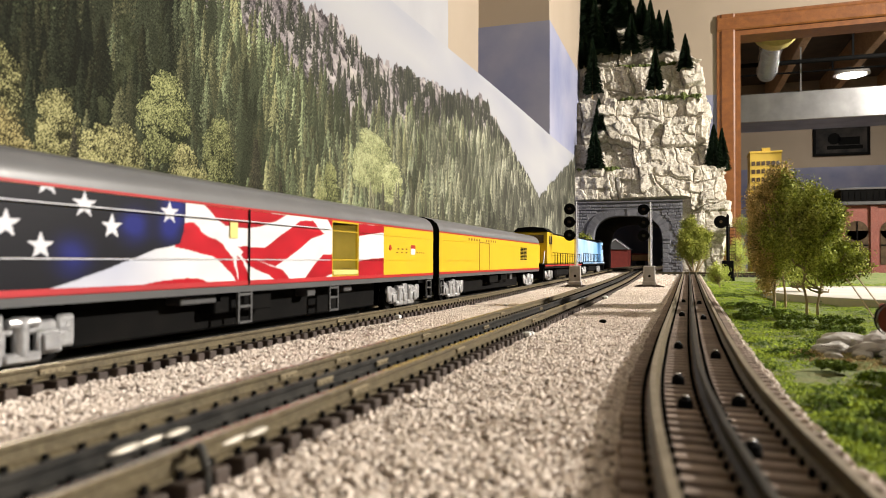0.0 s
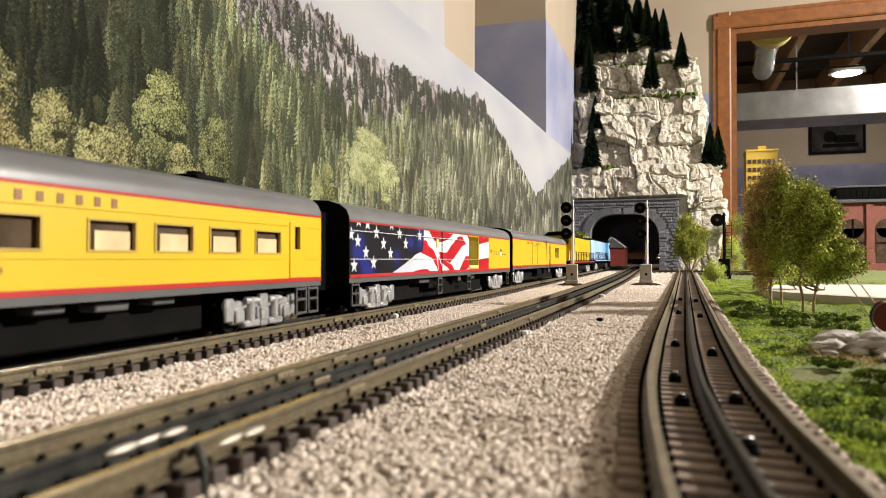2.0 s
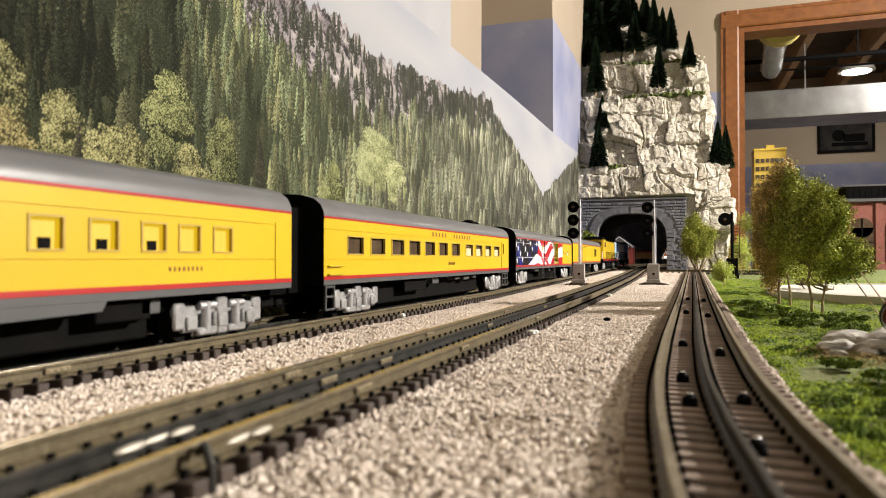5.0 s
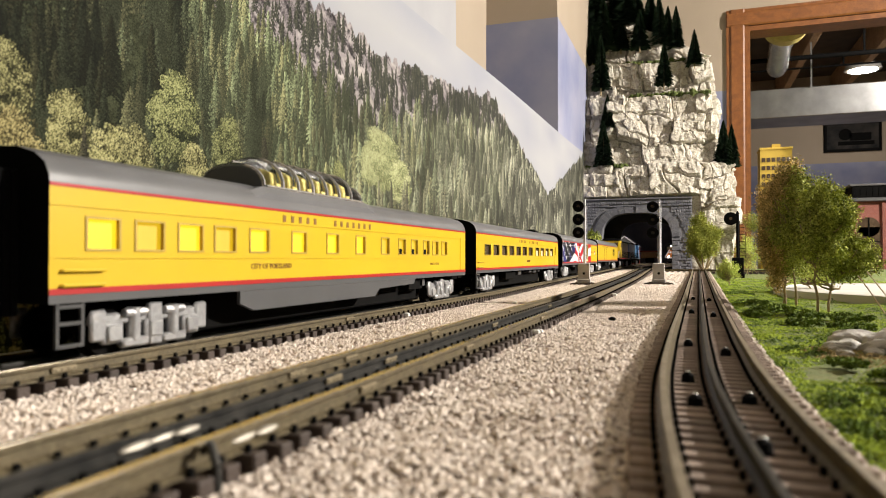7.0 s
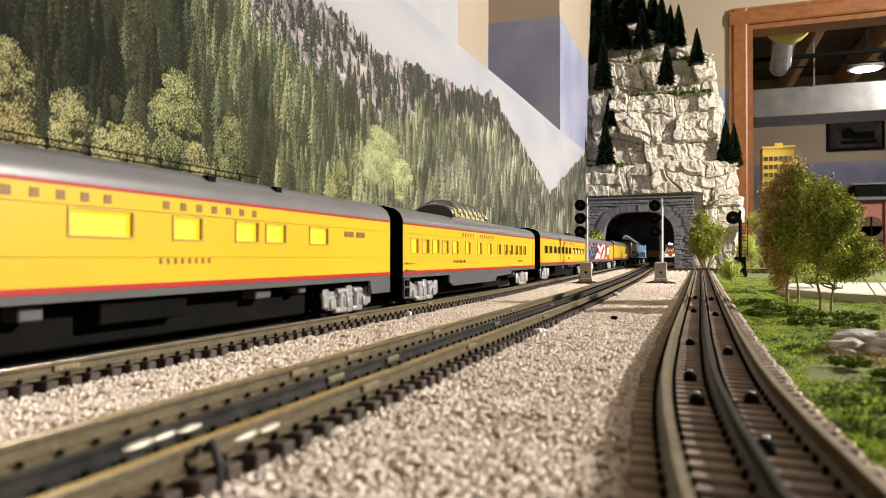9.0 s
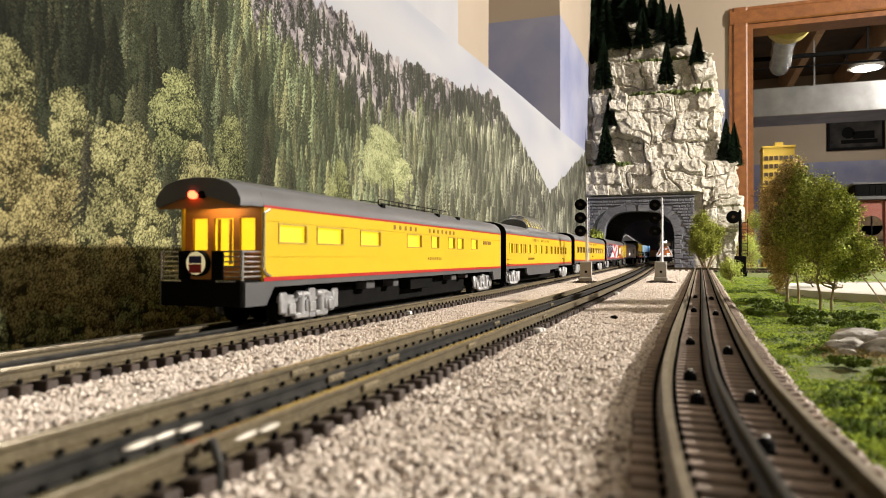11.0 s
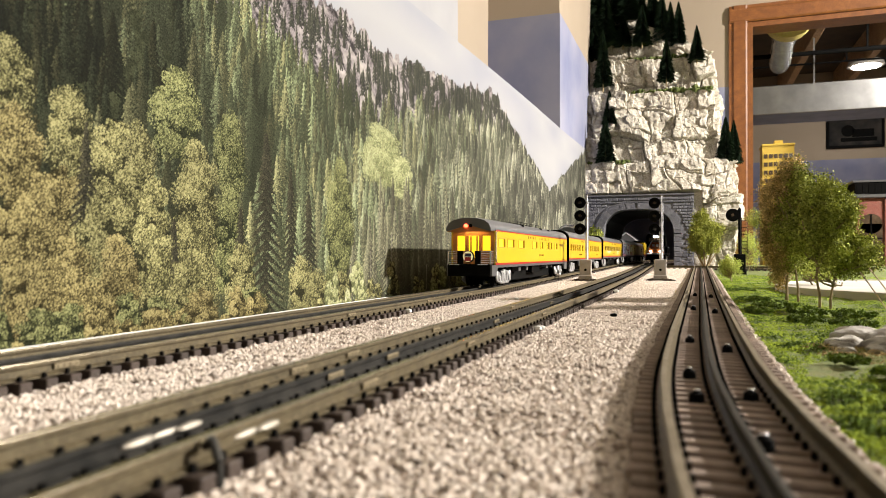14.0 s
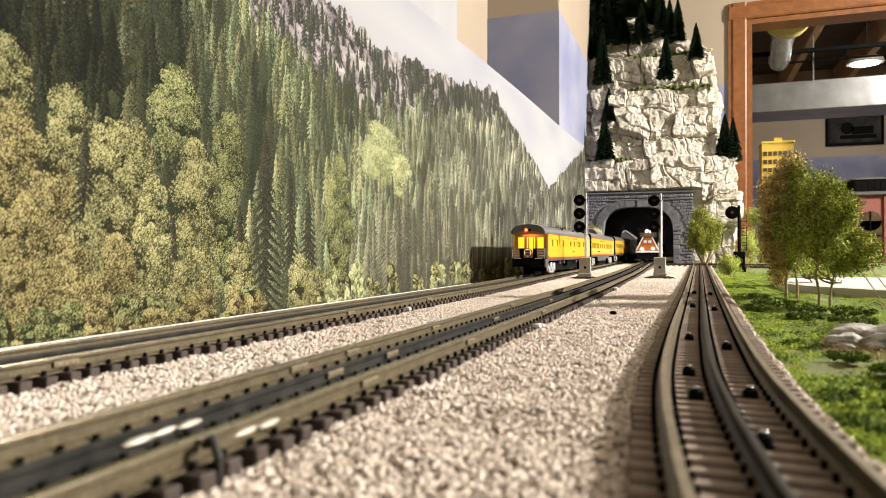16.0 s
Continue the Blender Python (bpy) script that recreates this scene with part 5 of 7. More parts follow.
# ---- the rock mountain ----
LEDGES = ((0.241, 0.000), (0.352, 0.030), (0.362, 0.060), (0.475, 0.085), (0.600, 0.100), (0.612, 0.150), (0.735, 0.165), (0.750, 0.235), (0.86, 0.25), (1.0, 0.30), (1.15, 0.38))


def setback(z):
    last = (-0.1, -0.006)
    for q in LEDGES:
        if z <= q[0]:
            k = (z - last[0]) / (q[0] - last[0])
            return last[1] + (q[1] - last[1]) * k
        last = q
    return last[1]


def right_edge(z):
    """Where the rock turns its flank to the room."""
    edge = ((-0.1, 0.125), (0.30, 0.128), (0.345, 0.115), (0.39, 0.085), (0.60, 0.072), (0.74, 0.055), (0.80, -0.02), (0.86, -0.15), (1.0, -0.30), (1.2, -0.36))
    for (a, b), (c, d) in zip(edge[:-1], edge[1:]):
        if z <= c:
            return b + (d - b) * (z - a) / (c - a)
    return edge[-1][1]


def hashed(*k):
    return noise.cell((k[0] * 7.13 + 0.5, k[1] * 3.71 + 0.5, k[2] * 5.37 + 0.5))


def blocks(a, z, h, w, deep, gap, seed):
    """Broken courses of tilted blocks with open joints."""
    row = math.floor(z / h + 0.5 * noise.noise((a * 3.0, z * 0.6, seed)))
    off = hashed(row, seed, 1.0) * 3.0
    ww = w * (0.75 + 0.6 * abs(hashed(row, seed, 2.0)))
    col = math.floor(a / ww + off)
    fz = (z / h + 0.5 * noise.noise((a * 3.0, z * 0.6, seed))) - row
    fa = a / ww + off - col
    c = hashed(row + 0.3, col, seed)
    d = deep * c + deep * 0.9 * (fa - 0.5) * hashed(row, col, seed + 3) + deep * 0.9 * (fz - 0.5) * hashed(row, col, seed + 5)
    edge = min(fa * ww, (1 - fa) * ww, fz * h, (1 - fz) * h)
    return d - deep * 0.9 * max(0.0, 1 - edge / gap)


def rock_relief(x, y, z):
    p = Vector((x, y, z))
    warp = noise.noise_vector(p * 8) * 0.036 + noise.noise_vector(p * 24) * 0.011 + noise.noise_vector(p * 70) * 0.004
    a, zz = x + 0.8 * y + warp.x, z + warp.z
    big = blocks(a, zz, 0.110, 0.125, 0.019, 0.0040, 2.0)
    mid = blocks(a * 1.03, zz, 0.046, 0.034, 0.0068, 0.0016, 9.0)
    fine = noise.fractal(p * 85, 0.8, 2.0, 4) * 0.0024 + noise.ridged_multi_fractal(Vector((x * 26, y * 26, z * 17)), 0.9, 2.0, 4, 1.0, 2.0) * 0.0035
    return big + mid + fine


def mountain():
    """Front face and right flank in one sheet, with ledges and cracked blocks."""
    us = np.linspace(0, 1, 250)
    zs = np.linspace(GZ - 0.004, 1.15, 380)
    v, top_faces = [], []
    for z in zs:
        xr = right_edge(z) + 0.008 * noise.noise((z * 14, 0, 1))
        for u_ in us:
            if u_ < 0.72:
                x = -0.40 + (xr + 0.40) * (u_ / 0.72)
                y = PYF + 0.012 + setback(z) + 0.02 * max(0.0, (x - 0.02)) * 4
                nx, ny = 0.0, -1.0
                k = max(0.0, (u_ - 0.66) / 0.06)
                nx, ny = k * 0.7, -(1 - 0.3 * k)
            else:
                k = (u_ - 0.72) / 0.28
                x = xr + 0.02 * k
                y = PYF + 0.012 + setback(z) + 0.02 * max(0.0, (xr - 0.02)) * 4 + k * (2.92 - PYF - setback(z) - 0.03)
                nx, ny = 0.9, -0.2
            r = rock_relief(x, y, z)
            if -0.37 < x < 0.03 and z < 0.252:
                r = min(r, 0.0) if z < 0.243 else r
            v.append((x + nx * r, y + ny * r, z + 0.25 * r))
    n_ = len(us)
    f = []
    for j in range(len(zs) - 1):
        zc = zs[j]
        for i in range(n_ - 1):
            a = v[j * n_ + i]
            if zc < 0.233 and -0.335 < a[0] < -0.006 and us[i] < 0.72:
                continue
            f.append((j * n_ + i, j * n_ + i + 1, (j + 1) * n_ + i + 1, (j + 1) * n_ + i))
    m = tagged(new("rock_mountain", big_mesh("rock_mountain", v, f, ROCK, False)), "pale cracked plaster rock mountain above the tunnel", "rock mountain")
    g = Shape()
    random.seed(8)
    for z, x0, x1, w in ((0.356, -0.34, -0.20, 0.055), (0.606, -0.28, 0.02, 0.045), (0.742, -0.34, -0.02, 0.07), (0.602, 0.02, 0.06, 0.05)):
        for k in range(int((x1 - x0) * 420)):
            x, y = random.uniform(x0, x1), PYF + setback(z - 0.004) - 0.006 + random.random() * w + 0.012
            s = random.uniform(0.004, 0.013)
            zz = z + random.uniform(-0.006, 0.004)
            g.add([(x - s, y, zz), (x + s, y, zz), (x, y - s, zz), (x, y + s, zz), (x, y, zz + s * 0.7), (x, y, zz - s)],
                  [(0, 2, 4), (2, 1, 4), (1, 3, 4), (3, 0, 4), (2, 0, 5), (1, 2, 5), (3, 1, 5), (0, 3, 5)])
    part("moss_turf", g, MOSS, m, "dark mossy turf on the ledges", True)


mountain()


# ---- trees ----
def leaf_cloud(rng, n, centre, radii, size, shell=0.45, lumps=26):
    """Small leaf triangles gathered in lumps, with gaps between them."""
    lump = rng.normal(size=(lumps, 3))
    lump /= np.linalg.norm(lump, axis=1)[:, None]
    lump *= (shell + (1 - shell) * rng.random((lumps, 1)))
    which = rng.integers(0, lumps, n)
    off = rng.normal(size=(n, 3)) * (0.62 / math.sqrt(lumps) + 0.05)
    p = (lump[which] + off) * np.asarray(radii) + np.asarray(centre)
    a, b = rng.normal(size=(n, 3)), rng.normal(size=(n, 3))
    a /= np.linalg.norm(a, axis=1)[:, None]
    b /= np.linalg.norm(b, axis=1)[:, None]
    s = size * (0.6 + 0.8 * rng.random((n, 1)))
    v = np.stack([p - a * s, p + a * s, p + b * s * 1.3, p - b * s * 0.9], 1).reshape(-1, 3)
    f = np.array([(0, 2, 1), (0, 1, 3)])[None] + (np.arange(n) * 4)[:, None, None]
    return v, f.reshape(-1, 3)


def leafy_tree(base, height, crown, leaf_mat, label, seed, leaves=5200, lean=0.0, name="model_tree"):
    t = thing(name, base, label, "tree", "model trees")
    rng = np.random.default_rng(seed)
    random.seed(seed)
    g = Shape()
    top = Vector((lean, 0, height * 0.62))
    knots = [Vector((lean * k * k + random.uniform(-1, 1) * 0.0035, random.uniform(-1, 1) * 0.0035, top.z * k)) for k in (0, 0.2, 0.4, 0.6, 0.8, 1)]
    knots[0] = Vector((0, 0, -0.006))
    for i, (p, q) in enumerate(zip(knots[:-1], knots[1:])):
        g.tube(p, q, 0.0014 * (1 - i * 0.15), 0.0014 * (1 - (i + 1) * 0.15), n=7)
    for k in range(22):
        p = knots[2] + (knots[5] - knots[2]) * random.random()
        d = Vector((random.uniform(-1, 1), random.uniform(-1, 1), random.uniform(0.1, 1.1)))
        q = p + Vector((d.x * crown[0], d.y * crown[1], d.z * crown[2])) * 0.75
        mid = p.lerp(q, 0.5) + Vector((random.uniform(-1, 1), random.uniform(-1, 1), -0.4)) * 0.004
        g.tube(p, mid, 0.0011, 0.0008, n=5).tube(mid, q, 0.0008, 0.0004, n=5)
    part("trunk", g, BARK, t, "thin pale trunk and limbs")
    v, f = leaf_cloud(rng, leaves * 2, (lean, 0, height * 0.60), crown, 0.00092, shell=0.30, lumps=64)
    o = new("crown", big_mesh("crown", v, f, leaf_mat))
    o.parent = t
    return t


leafy_tree((0.095, 0.815, -0.012), 0.158, (0.029, 0.026, 0.054), LEAFRED, "olive and reddish model tree with thin trunks", 3, 16000)
leafy_tree((0.103, 0.800, -0.012), 0.146, (0.030, 0.028, 0.052), LEAF, "green model tree on thin trunks", 4, 17000, 0.003)
leafy_tree((0.108, 0.705, -0.012), 0.126, (0.025, 0.026, 0.045), LEAF, "yellow green model tree beside the pit", 6, 17000, 0.006)
leafy_tree((0.118, 0.712, -0.012), 0.088, (0.028, 0.024, 0.024), LEAF, "low yellow green model tree beside the pit", 16, 7000, 0.016)
leafy_tree((0.092, 0.82, -0.012), 0.09, (0.020, 0.024, 0.036), LEAFRED, "low olive model tree with thin trunk", 17, 6000, -0.006)
leafy_tree((0.062, 1.30, -0.012), 0.05, (0.020, 0.020, 0.022), LEAFLIGHT, "small light green bush by the signal", 7, 2500, 0, "bush")
leafy_tree((0.140, 1.95, -0.006), 0.105, (0.040, 0.035, 0.045), LEAFLIGHT, "light green bush behind the signal", 9, 5000, 0, "bush")
leafy_tree((0.188, 2.35, -0.006), 0.27, (0.036, 0.03, 0.034), LEAF, "dark green round tree by the doorway", 10, 3500)
leafy_tree((0.16, 1.10, -0.012), 0.055, (0.028, 0.03, 0.018), LEAFLIGHT, "low yellow green bush on the grass", 12, 3000, 0, "bush")


def round_bush():
    t = thing("round_tree", (0.036, 2.20, 0.0), "rounded bright olive green bushy tree before the portal", "tree", "model trees")
    rng = np.random.default_rng(21)
    g = Shape()
    for k in range(7):
        a = k * 0.9
        g.tube((0, 0, -0.006), (0.045 * math.cos(a), 0.03 * math.sin(a), 0.075 + 0.01 * (k % 3)), 0.0028, 0.0012, n=6)
    part("trunk", g, BARK, t)
    v, f = leaf_cloud(rng, 48000, (0, 0, 0.100), (0.052, 0.045, 0.066), 0.0015, shell=0.40, lumps=60)
    o = new("crown", big_mesh("crown", v, f, mat("olive_foam_clumps", (0.34, 0.35, 0.05), (0.15, 0.18, 0.02), rough=0.9, scale=30, random_by="island")))
    o.parent = t
    v, f = leaf_cloud(rng, 1500, (-0.30, 0.02, 0.10), (0.018, 0.03, 0.028), 0.0030, shell=0.3, lumps=14)
    tagged(new("bush", big_mesh("bush", v + np.array((0.0, 2.28, 0.0)), f, LEAF)), "small dark bush by the portal's corner", "bush")


round_bush()


def shrub(x, y, r, seed):
    v, f = leaf_cloud(np.random.default_rng(seed), 700, (0, 0, 0.003), (r, r * 1.3, r * 0.42), 0.0009, shell=0.15, lumps=14)
    ob = tagged(new("low_shrub", big_mesh("low_shrub", v, f, SHRUB)), "low dark green foam shrub on the turf", "shrub", "low shrubs")
    ob.location = (x, y, -0.0115)


SHRUB = mat("dark_foam_shrub", (0.22, 0.31, 0.03), (0.03, 0.055, 0.008), rough=0.9, scale=40, random_by="island")
for k, q in enumerate(((0.072, 0.74, 0.016), (0.088, 0.66, 0.014), (0.060, 0.83, 0.014), (0.120, 0.64, 0.014), (0.078, 0.58, 0.012), (0.105, 0.56, 0.013), (0.052, 0.66, 0.010), (0.066, 0.36, 0.007), (0.078, 0.33, 0.007), (0.070, 0.285, 0.006), (0.058, 1.02, 0.018))):
    for i, (dx, dy, s) in enumerate(((-0.5, 0.2, 0.55), (0.45, 0.35, 0.5), (0.1, -0.6, 0.45), (0.9, -0.4, 0.35))):
        shrub(q[0] + dx * q[2], q[1] + 1.6 * dy * q[2], q[2] * s, 100 + 7 * k + i)


def fir_mesh(seed):
    rng = np.random.default_rng(seed)
    vs, fs, o = [], [], 0
    rings = 30
    for k in range(rings):
        z = 0.06 + 0.94 * k / rings
        r = 0.24 * (1 - z) ** 0.85 + 0.012
        m = 19
        for i in range(m):
            a = 6.283 * (i + rng.random()) / m
            rr = r * (0.75 + 0.45 * rng.random())
            d = np.array((math.cos(a), math.sin(a), 0))
            s = np.array((-math.sin(a), math.cos(a), 0)) * r * 0.34
            p = np.array((0, 0, z + 0.03))
            tip = p + d * rr - np.array((0, 0, 0.045 + 0.02 * rng.random()))
            mid = p + d * rr * 0.55 - np.array((0, 0, 0.002))
            vs += [p, mid + s, tip, mid - s]
            fs += [(o, o + 1, o + 2), (o, o + 2, o + 3)]
            o += 4
    return big_mesh("crown", vs, fs, FIR)


FIRS = [fir_mesh(k) for k in (1, 2, 3)]
FIRTRUNK = Shape().tube((0, 0, -0.06), (0, 0, 0.9), 0.018, 0.004, n=6).mesh("trunk", BARK)


def fir(x, y, z, h, k, wide=1.0):
    t = thing("fir_tree", pose(x, y, z, 0, 0, 40 * k), "dark green model fir tree on a rock ledge", "tree", "fir trees")
    for name, me in (("crown", FIRS[k % 3]), ("trunk", FIRTRUNK)):
        o = part(name, me, None, t)
        o.scale = (h * wide, h * wide, h)


for k, q in enumerate(((-0.280, 2.395, 0.346, 0.165, 1.0), (-0.272, 2.450, 0.490, 0.122, 1.0), (-0.299, 2.490, 0.630, 0.205, 0.8), (-0.085, 2.490, 0.632, 0.155, 0.9), (0.014, 2.520, 0.700, 0.130, 1.0),
                       (0.102, 2.445, 0.343, 0.152, 1.0), (0.130, 2.500, 0.341, 0.150, 0.9), (-0.171, 2.570, 0.790, 0.150, 1.1), (-0.047, 2.610, 0.785, 0.165, 0.9), (-0.105, 2.610, 0.800, 0.195, 0.9),
                       (-0.075, 2.615, 0.800, 0.155, 0.9), (-0.301, 2.570, 0.800, 0.210, 1.0), (-0.335, 2.590, 0.850, 0.253, 1.1), (-0.227, 2.640, 0.890, 0.215, 1.2), (-0.26, 2.66, 0.85, 0.24, 1.2),
                       (-0.19, 2.66, 0.84, 0.22, 1.2), (-0.30, 2.68, 0.86, 0.26, 1.3), (-0.14, 2.68, 0.84, 0.20, 1.1), (-0.24, 2.60, 0.80, 0.12, 1.3), (-0.335, 2.54, 0.74, 0.15, 1.1))):
    fir(q[0], q[1], q[2], q[3], k, q[4])


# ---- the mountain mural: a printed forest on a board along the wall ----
# ridge and tree line are set to fit the camera's view
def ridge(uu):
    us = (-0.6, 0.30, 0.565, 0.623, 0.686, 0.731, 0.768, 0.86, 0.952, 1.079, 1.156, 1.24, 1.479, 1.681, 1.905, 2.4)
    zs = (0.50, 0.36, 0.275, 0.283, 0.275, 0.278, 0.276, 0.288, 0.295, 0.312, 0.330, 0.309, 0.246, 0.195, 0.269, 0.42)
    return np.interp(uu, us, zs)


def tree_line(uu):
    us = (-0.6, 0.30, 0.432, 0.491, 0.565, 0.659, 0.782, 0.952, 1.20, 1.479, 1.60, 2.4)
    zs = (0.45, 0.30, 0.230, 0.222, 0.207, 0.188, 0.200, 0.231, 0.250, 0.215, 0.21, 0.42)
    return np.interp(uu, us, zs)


def along(q):
    """Place along the wall of a point of the print: stretched towards its far end to fit the camera's view."""
    q = np.asarray(q, float)
    return np.where(q > 0, (np.exp(1.9 * np.clip(q, 0, None)) - 1) / 1.9, q)


def paint_mural(u0, u1, z0, z1, du, dz):
    """The printed photograph: cliffs over a conifer slope, a dark wood and sunlit aspens at its foot."""
    rng = np.random.default_rng(77)
    nu, nz = int((u1 - u0) / du), int((z1 - z0) / dz)
    uu, zz = u0 + (np.arange(nu) + 0.5) * du, z0 + (np.arange(nz) + 0.5) * dz
    shape = (nz, nu)
    wall_u = along(uu)
    n1, n2, n3 = soft_noise(rng, shape, (7, 8)), soft_noise(rng, shape, (26, 24)), soft_noise(rng, shape, (80, 90))
    grain = rng.random(shape)
    cloud = np.clip(n3 * 1.5 - 0.25, 0, 1)[..., None]
    img = np.array((0.235, 0.240, 0.275)) * (1 - cloud) + np.array((0.285, 0.285, 0.300)) * cloud
    edge = ridge(wall_u) + (soft_noise(rng, (1, nu), (1, 14))[0] - 0.5) * 0.016 + (soft_noise(rng, (1, nu), (1, 4))[0] - 0.5) * 0.008
    land = zz[:, None] < edge[None]
    # cliffs: slanting cracks at three scales
    iy, ix = np.mgrid[0:nz, 0:nu]
    cracks = np.zeros(shape)
    for cell, lean, k in (((44, 15), 0.55, 0.45), ((20, 7), 0.8, 0.35), ((9, 4), -0.4, 0.30)):
        field = soft_noise(rng, (nz, nu + nz), cell)
        cracks += k * (1 - 2 * np.abs(field[iy, np.clip(ix + (lean * iy).astype(int), 0, nu + nz - 1)] - 0.5))
    tone = np.clip((cracks - 0.42) * 1.9, 0.04, 1.3) * (0.55 + 0.9 * n2) + 0.16 * (grain - 0.5)
    rock = np.array((0.170, 0.149, 0.156)) * np.clip(tone, 0.08, 2)[..., None]
    pale = np.clip((cracks * 0.8 + n2 * 0.55 + n1 * 0.2 - 0.95) * 5, 0, 1)[..., None]
    rock = rock * (1 - pale) + np.array((0.185, 0.168, 0.165)) * (0.5 + 0.7 * n1)[..., None] * pale
    img = np.where(land[..., None], rock, img)
    under = zz[:, None] < (tree_line(wall_u) - 0.004 + 0.02 * (soft_noise(rng, (1, nu), (1, 25))[0] - 0.5))[None]
    img = np.where((land & under)[..., None], np.array((0.016, 0.018, 0.009)) * (0.5 + n1)[..., None], img)
    # pale streaks, placed to fit the camera's view
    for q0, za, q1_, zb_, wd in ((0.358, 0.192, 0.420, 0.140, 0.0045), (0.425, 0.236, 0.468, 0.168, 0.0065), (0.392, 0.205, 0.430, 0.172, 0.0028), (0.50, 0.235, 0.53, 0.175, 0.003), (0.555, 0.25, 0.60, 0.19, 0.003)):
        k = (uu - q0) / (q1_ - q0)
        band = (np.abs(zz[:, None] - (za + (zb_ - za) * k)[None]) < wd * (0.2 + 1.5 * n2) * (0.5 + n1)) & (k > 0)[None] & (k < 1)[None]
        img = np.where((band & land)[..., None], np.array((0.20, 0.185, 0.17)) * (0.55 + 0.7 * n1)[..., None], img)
    dots = []

    def dab(q, z, col, tall=1, wide=1):
        """Flecks of ink, later ones over earlier ones."""
        i, j = ((q - u0) / du).astype(int), ((z - z0) / dz).astype(int)
        for a in range(wide):
            for b in range(tall):
                dots.append((i + a, j + b, col))

    def fir(qc, zb, h, w, col, tip, lean_light=0.35):
        n = int(np.clip(1.7 * (h / dz) * (w / du), 30, 16000))
        t = np.sort(rng.random(n) ** 1.25)
        saw = 0.42 + 0.58 * ((-t * h / (0.0030 + 0.035 * h) + qc * 37) % 1.0)
        a = rng.uniform(-1, 1, n)
        q = qc + a * w * ((1 - t) ** 0.85 * saw + 0.05)
        light = np.clip(0.02 + 1.05 * rng.random(n) ** 1.8 * saw - lean_light * a + 0.25 * (t - 0.4), 0.0, 1.5)
        dab(q, zb + t * h - 0.10 * h * np.abs(a) * (1 - t), col * (1 - light[:, None]) + tip * light[:, None], 2, 1)

    def aspen(qc, zb, h, w, dark, mid, bright, lumps):
        w = 1.04 * w
        n = int(np.clip(1.6 * (h / dz) * (w / du), 60, 12000))
        ang, rad = rng.random(n) * 6.283, np.sqrt(rng.random(n))
        top_ = np.sin(ang)
        dab(qc + 0.86 * w * rad * np.cos(ang) * np.where(top_ > 0, 1 - 0.35 * top_ * rad, 1.0), zb + h * (0.48 + 0.48 * rad * top_), dark * (0.35 + 0.8 * rng.random((n, 1))), 2, 2)
        lumps = int(lumps * 2.2)
        cz = rng.random(lumps) ** 0.9
        tint = rng.uniform(0.75, 1.15)
        for t in np.sort(cz)[::-1]:
            half = math.sqrt(max(0.02, 1 - max(0.0, (t - 0.42) / 0.58) ** 2.2)) * (0.80 + 0.20 * min(1.0, t / 0.3))
            side_ = rng.uniform(-1, 1)
            cq, m = qc + side_ * half * w * 0.88, int(1.5 * n / lumps) + 8
            r = rng.uniform(0.10, 0.24)
            ang, rad = rng.random(m) * 6.283, rng.random(m) ** 0.6 * 1.7
            dq, dh = rad * np.cos(ang) * r * w, rad * np.sin(ang) * r * 0.30 * h * (0.5 + 2.0 * w / h)
            lit = rng.uniform(0.05, 0.75) * (0.60 + 0.45 * t) - 0.16 * side_
            light = np.clip(lit + 0.09 * np.sin(ang) * rad + 1.05 * (rng.random(m) ** 1.5 - 0.36), 0, 1)[:, None]
            c = np.where(light < 0.5, dark + (mid - dark) * light * 2, mid + (bright - mid) * (light * 2 - 1))
            dab(cq + dq, zb + t * h * 0.97 + dh, c * tint, 2, 1)

    def arr(*c):
        return np.array(c)

    trees = []
    for k in range(5600):
        qc = rng.uniform(u0, u1)
        uc = float(along(qc))
        line_z = min(float(ridge(uc)), float(tree_line(uc)))
        high = float(ridge(uc)) - 0.014
        on_rock = rng.random() < 0.17 and high > line_z
        zb = rng.uniform(line_z - 0.01, high) if on_rock else z0 - 0.02 + (line_z - z0 + 0.012) * rng.random() ** 0.85
        far_ = float(np.clip((qc - 0.36) / 0.35, 0, 1))
        h = rng.choice((0.016, 0.024, 0.036, 0.046)) * rng.uniform(0.85, 1.15) * (1 + 0.9 * far_) * (0.55 if on_rock else 1) * (1.5 if zb < 0.08 else 1.0)
        if not on_rock:
            zb = min(zb, line_z + rng.normal() * 0.012 - 0.7 * h)
        w = h * rng.uniform(0.10, 0.17)
        gloom = float(np.clip((0.315 - qc) / 0.03, 0, 1)) * (1.0 if zb > 0.085 else 0.4)
        if 0.232 < qc < 0.285 and zb > 0.165 + 0.02 * math.sin(qc * 90):
            gloom *= 0.25
        col, tip = arr(0.016, 0.018, 0.010), arr(0.098, 0.103, 0.058) * rng.choice((0.35, 0.7, 1.0, 1.4)) * rng.uniform(0.8, 1.2)
        stand = n3[min(nz - 1, max(0, int((zb - z0) / dz))), int((qc - u0) / du) % nu] + 0.7 * (n2[min(nz - 1, max(0, int((zb - z0) / dz))), int((qc - u0) / du) % nu] - 0.5)
        tip = tip * np.clip(0.2 + 1.9 * (stand - 0.12), 0.25, 2.0)
        tip = tip * (arr(1.06, 1.0, 0.90) if rng.random() < 0.4 else arr(0.93, 1.03, 1.0))
        col, tip = col * (1 - 0.72 * gloom), tip * (1 - 0.78 * gloom)
        tip = tip * (1 - far_) + arr(0.105, 0.104, 0.078) * rng.choice((0.3, 0.8, 1.2, 2.0)) * np.clip(0.3 + 1.5 * stand, 0.4, 1.8) * far_
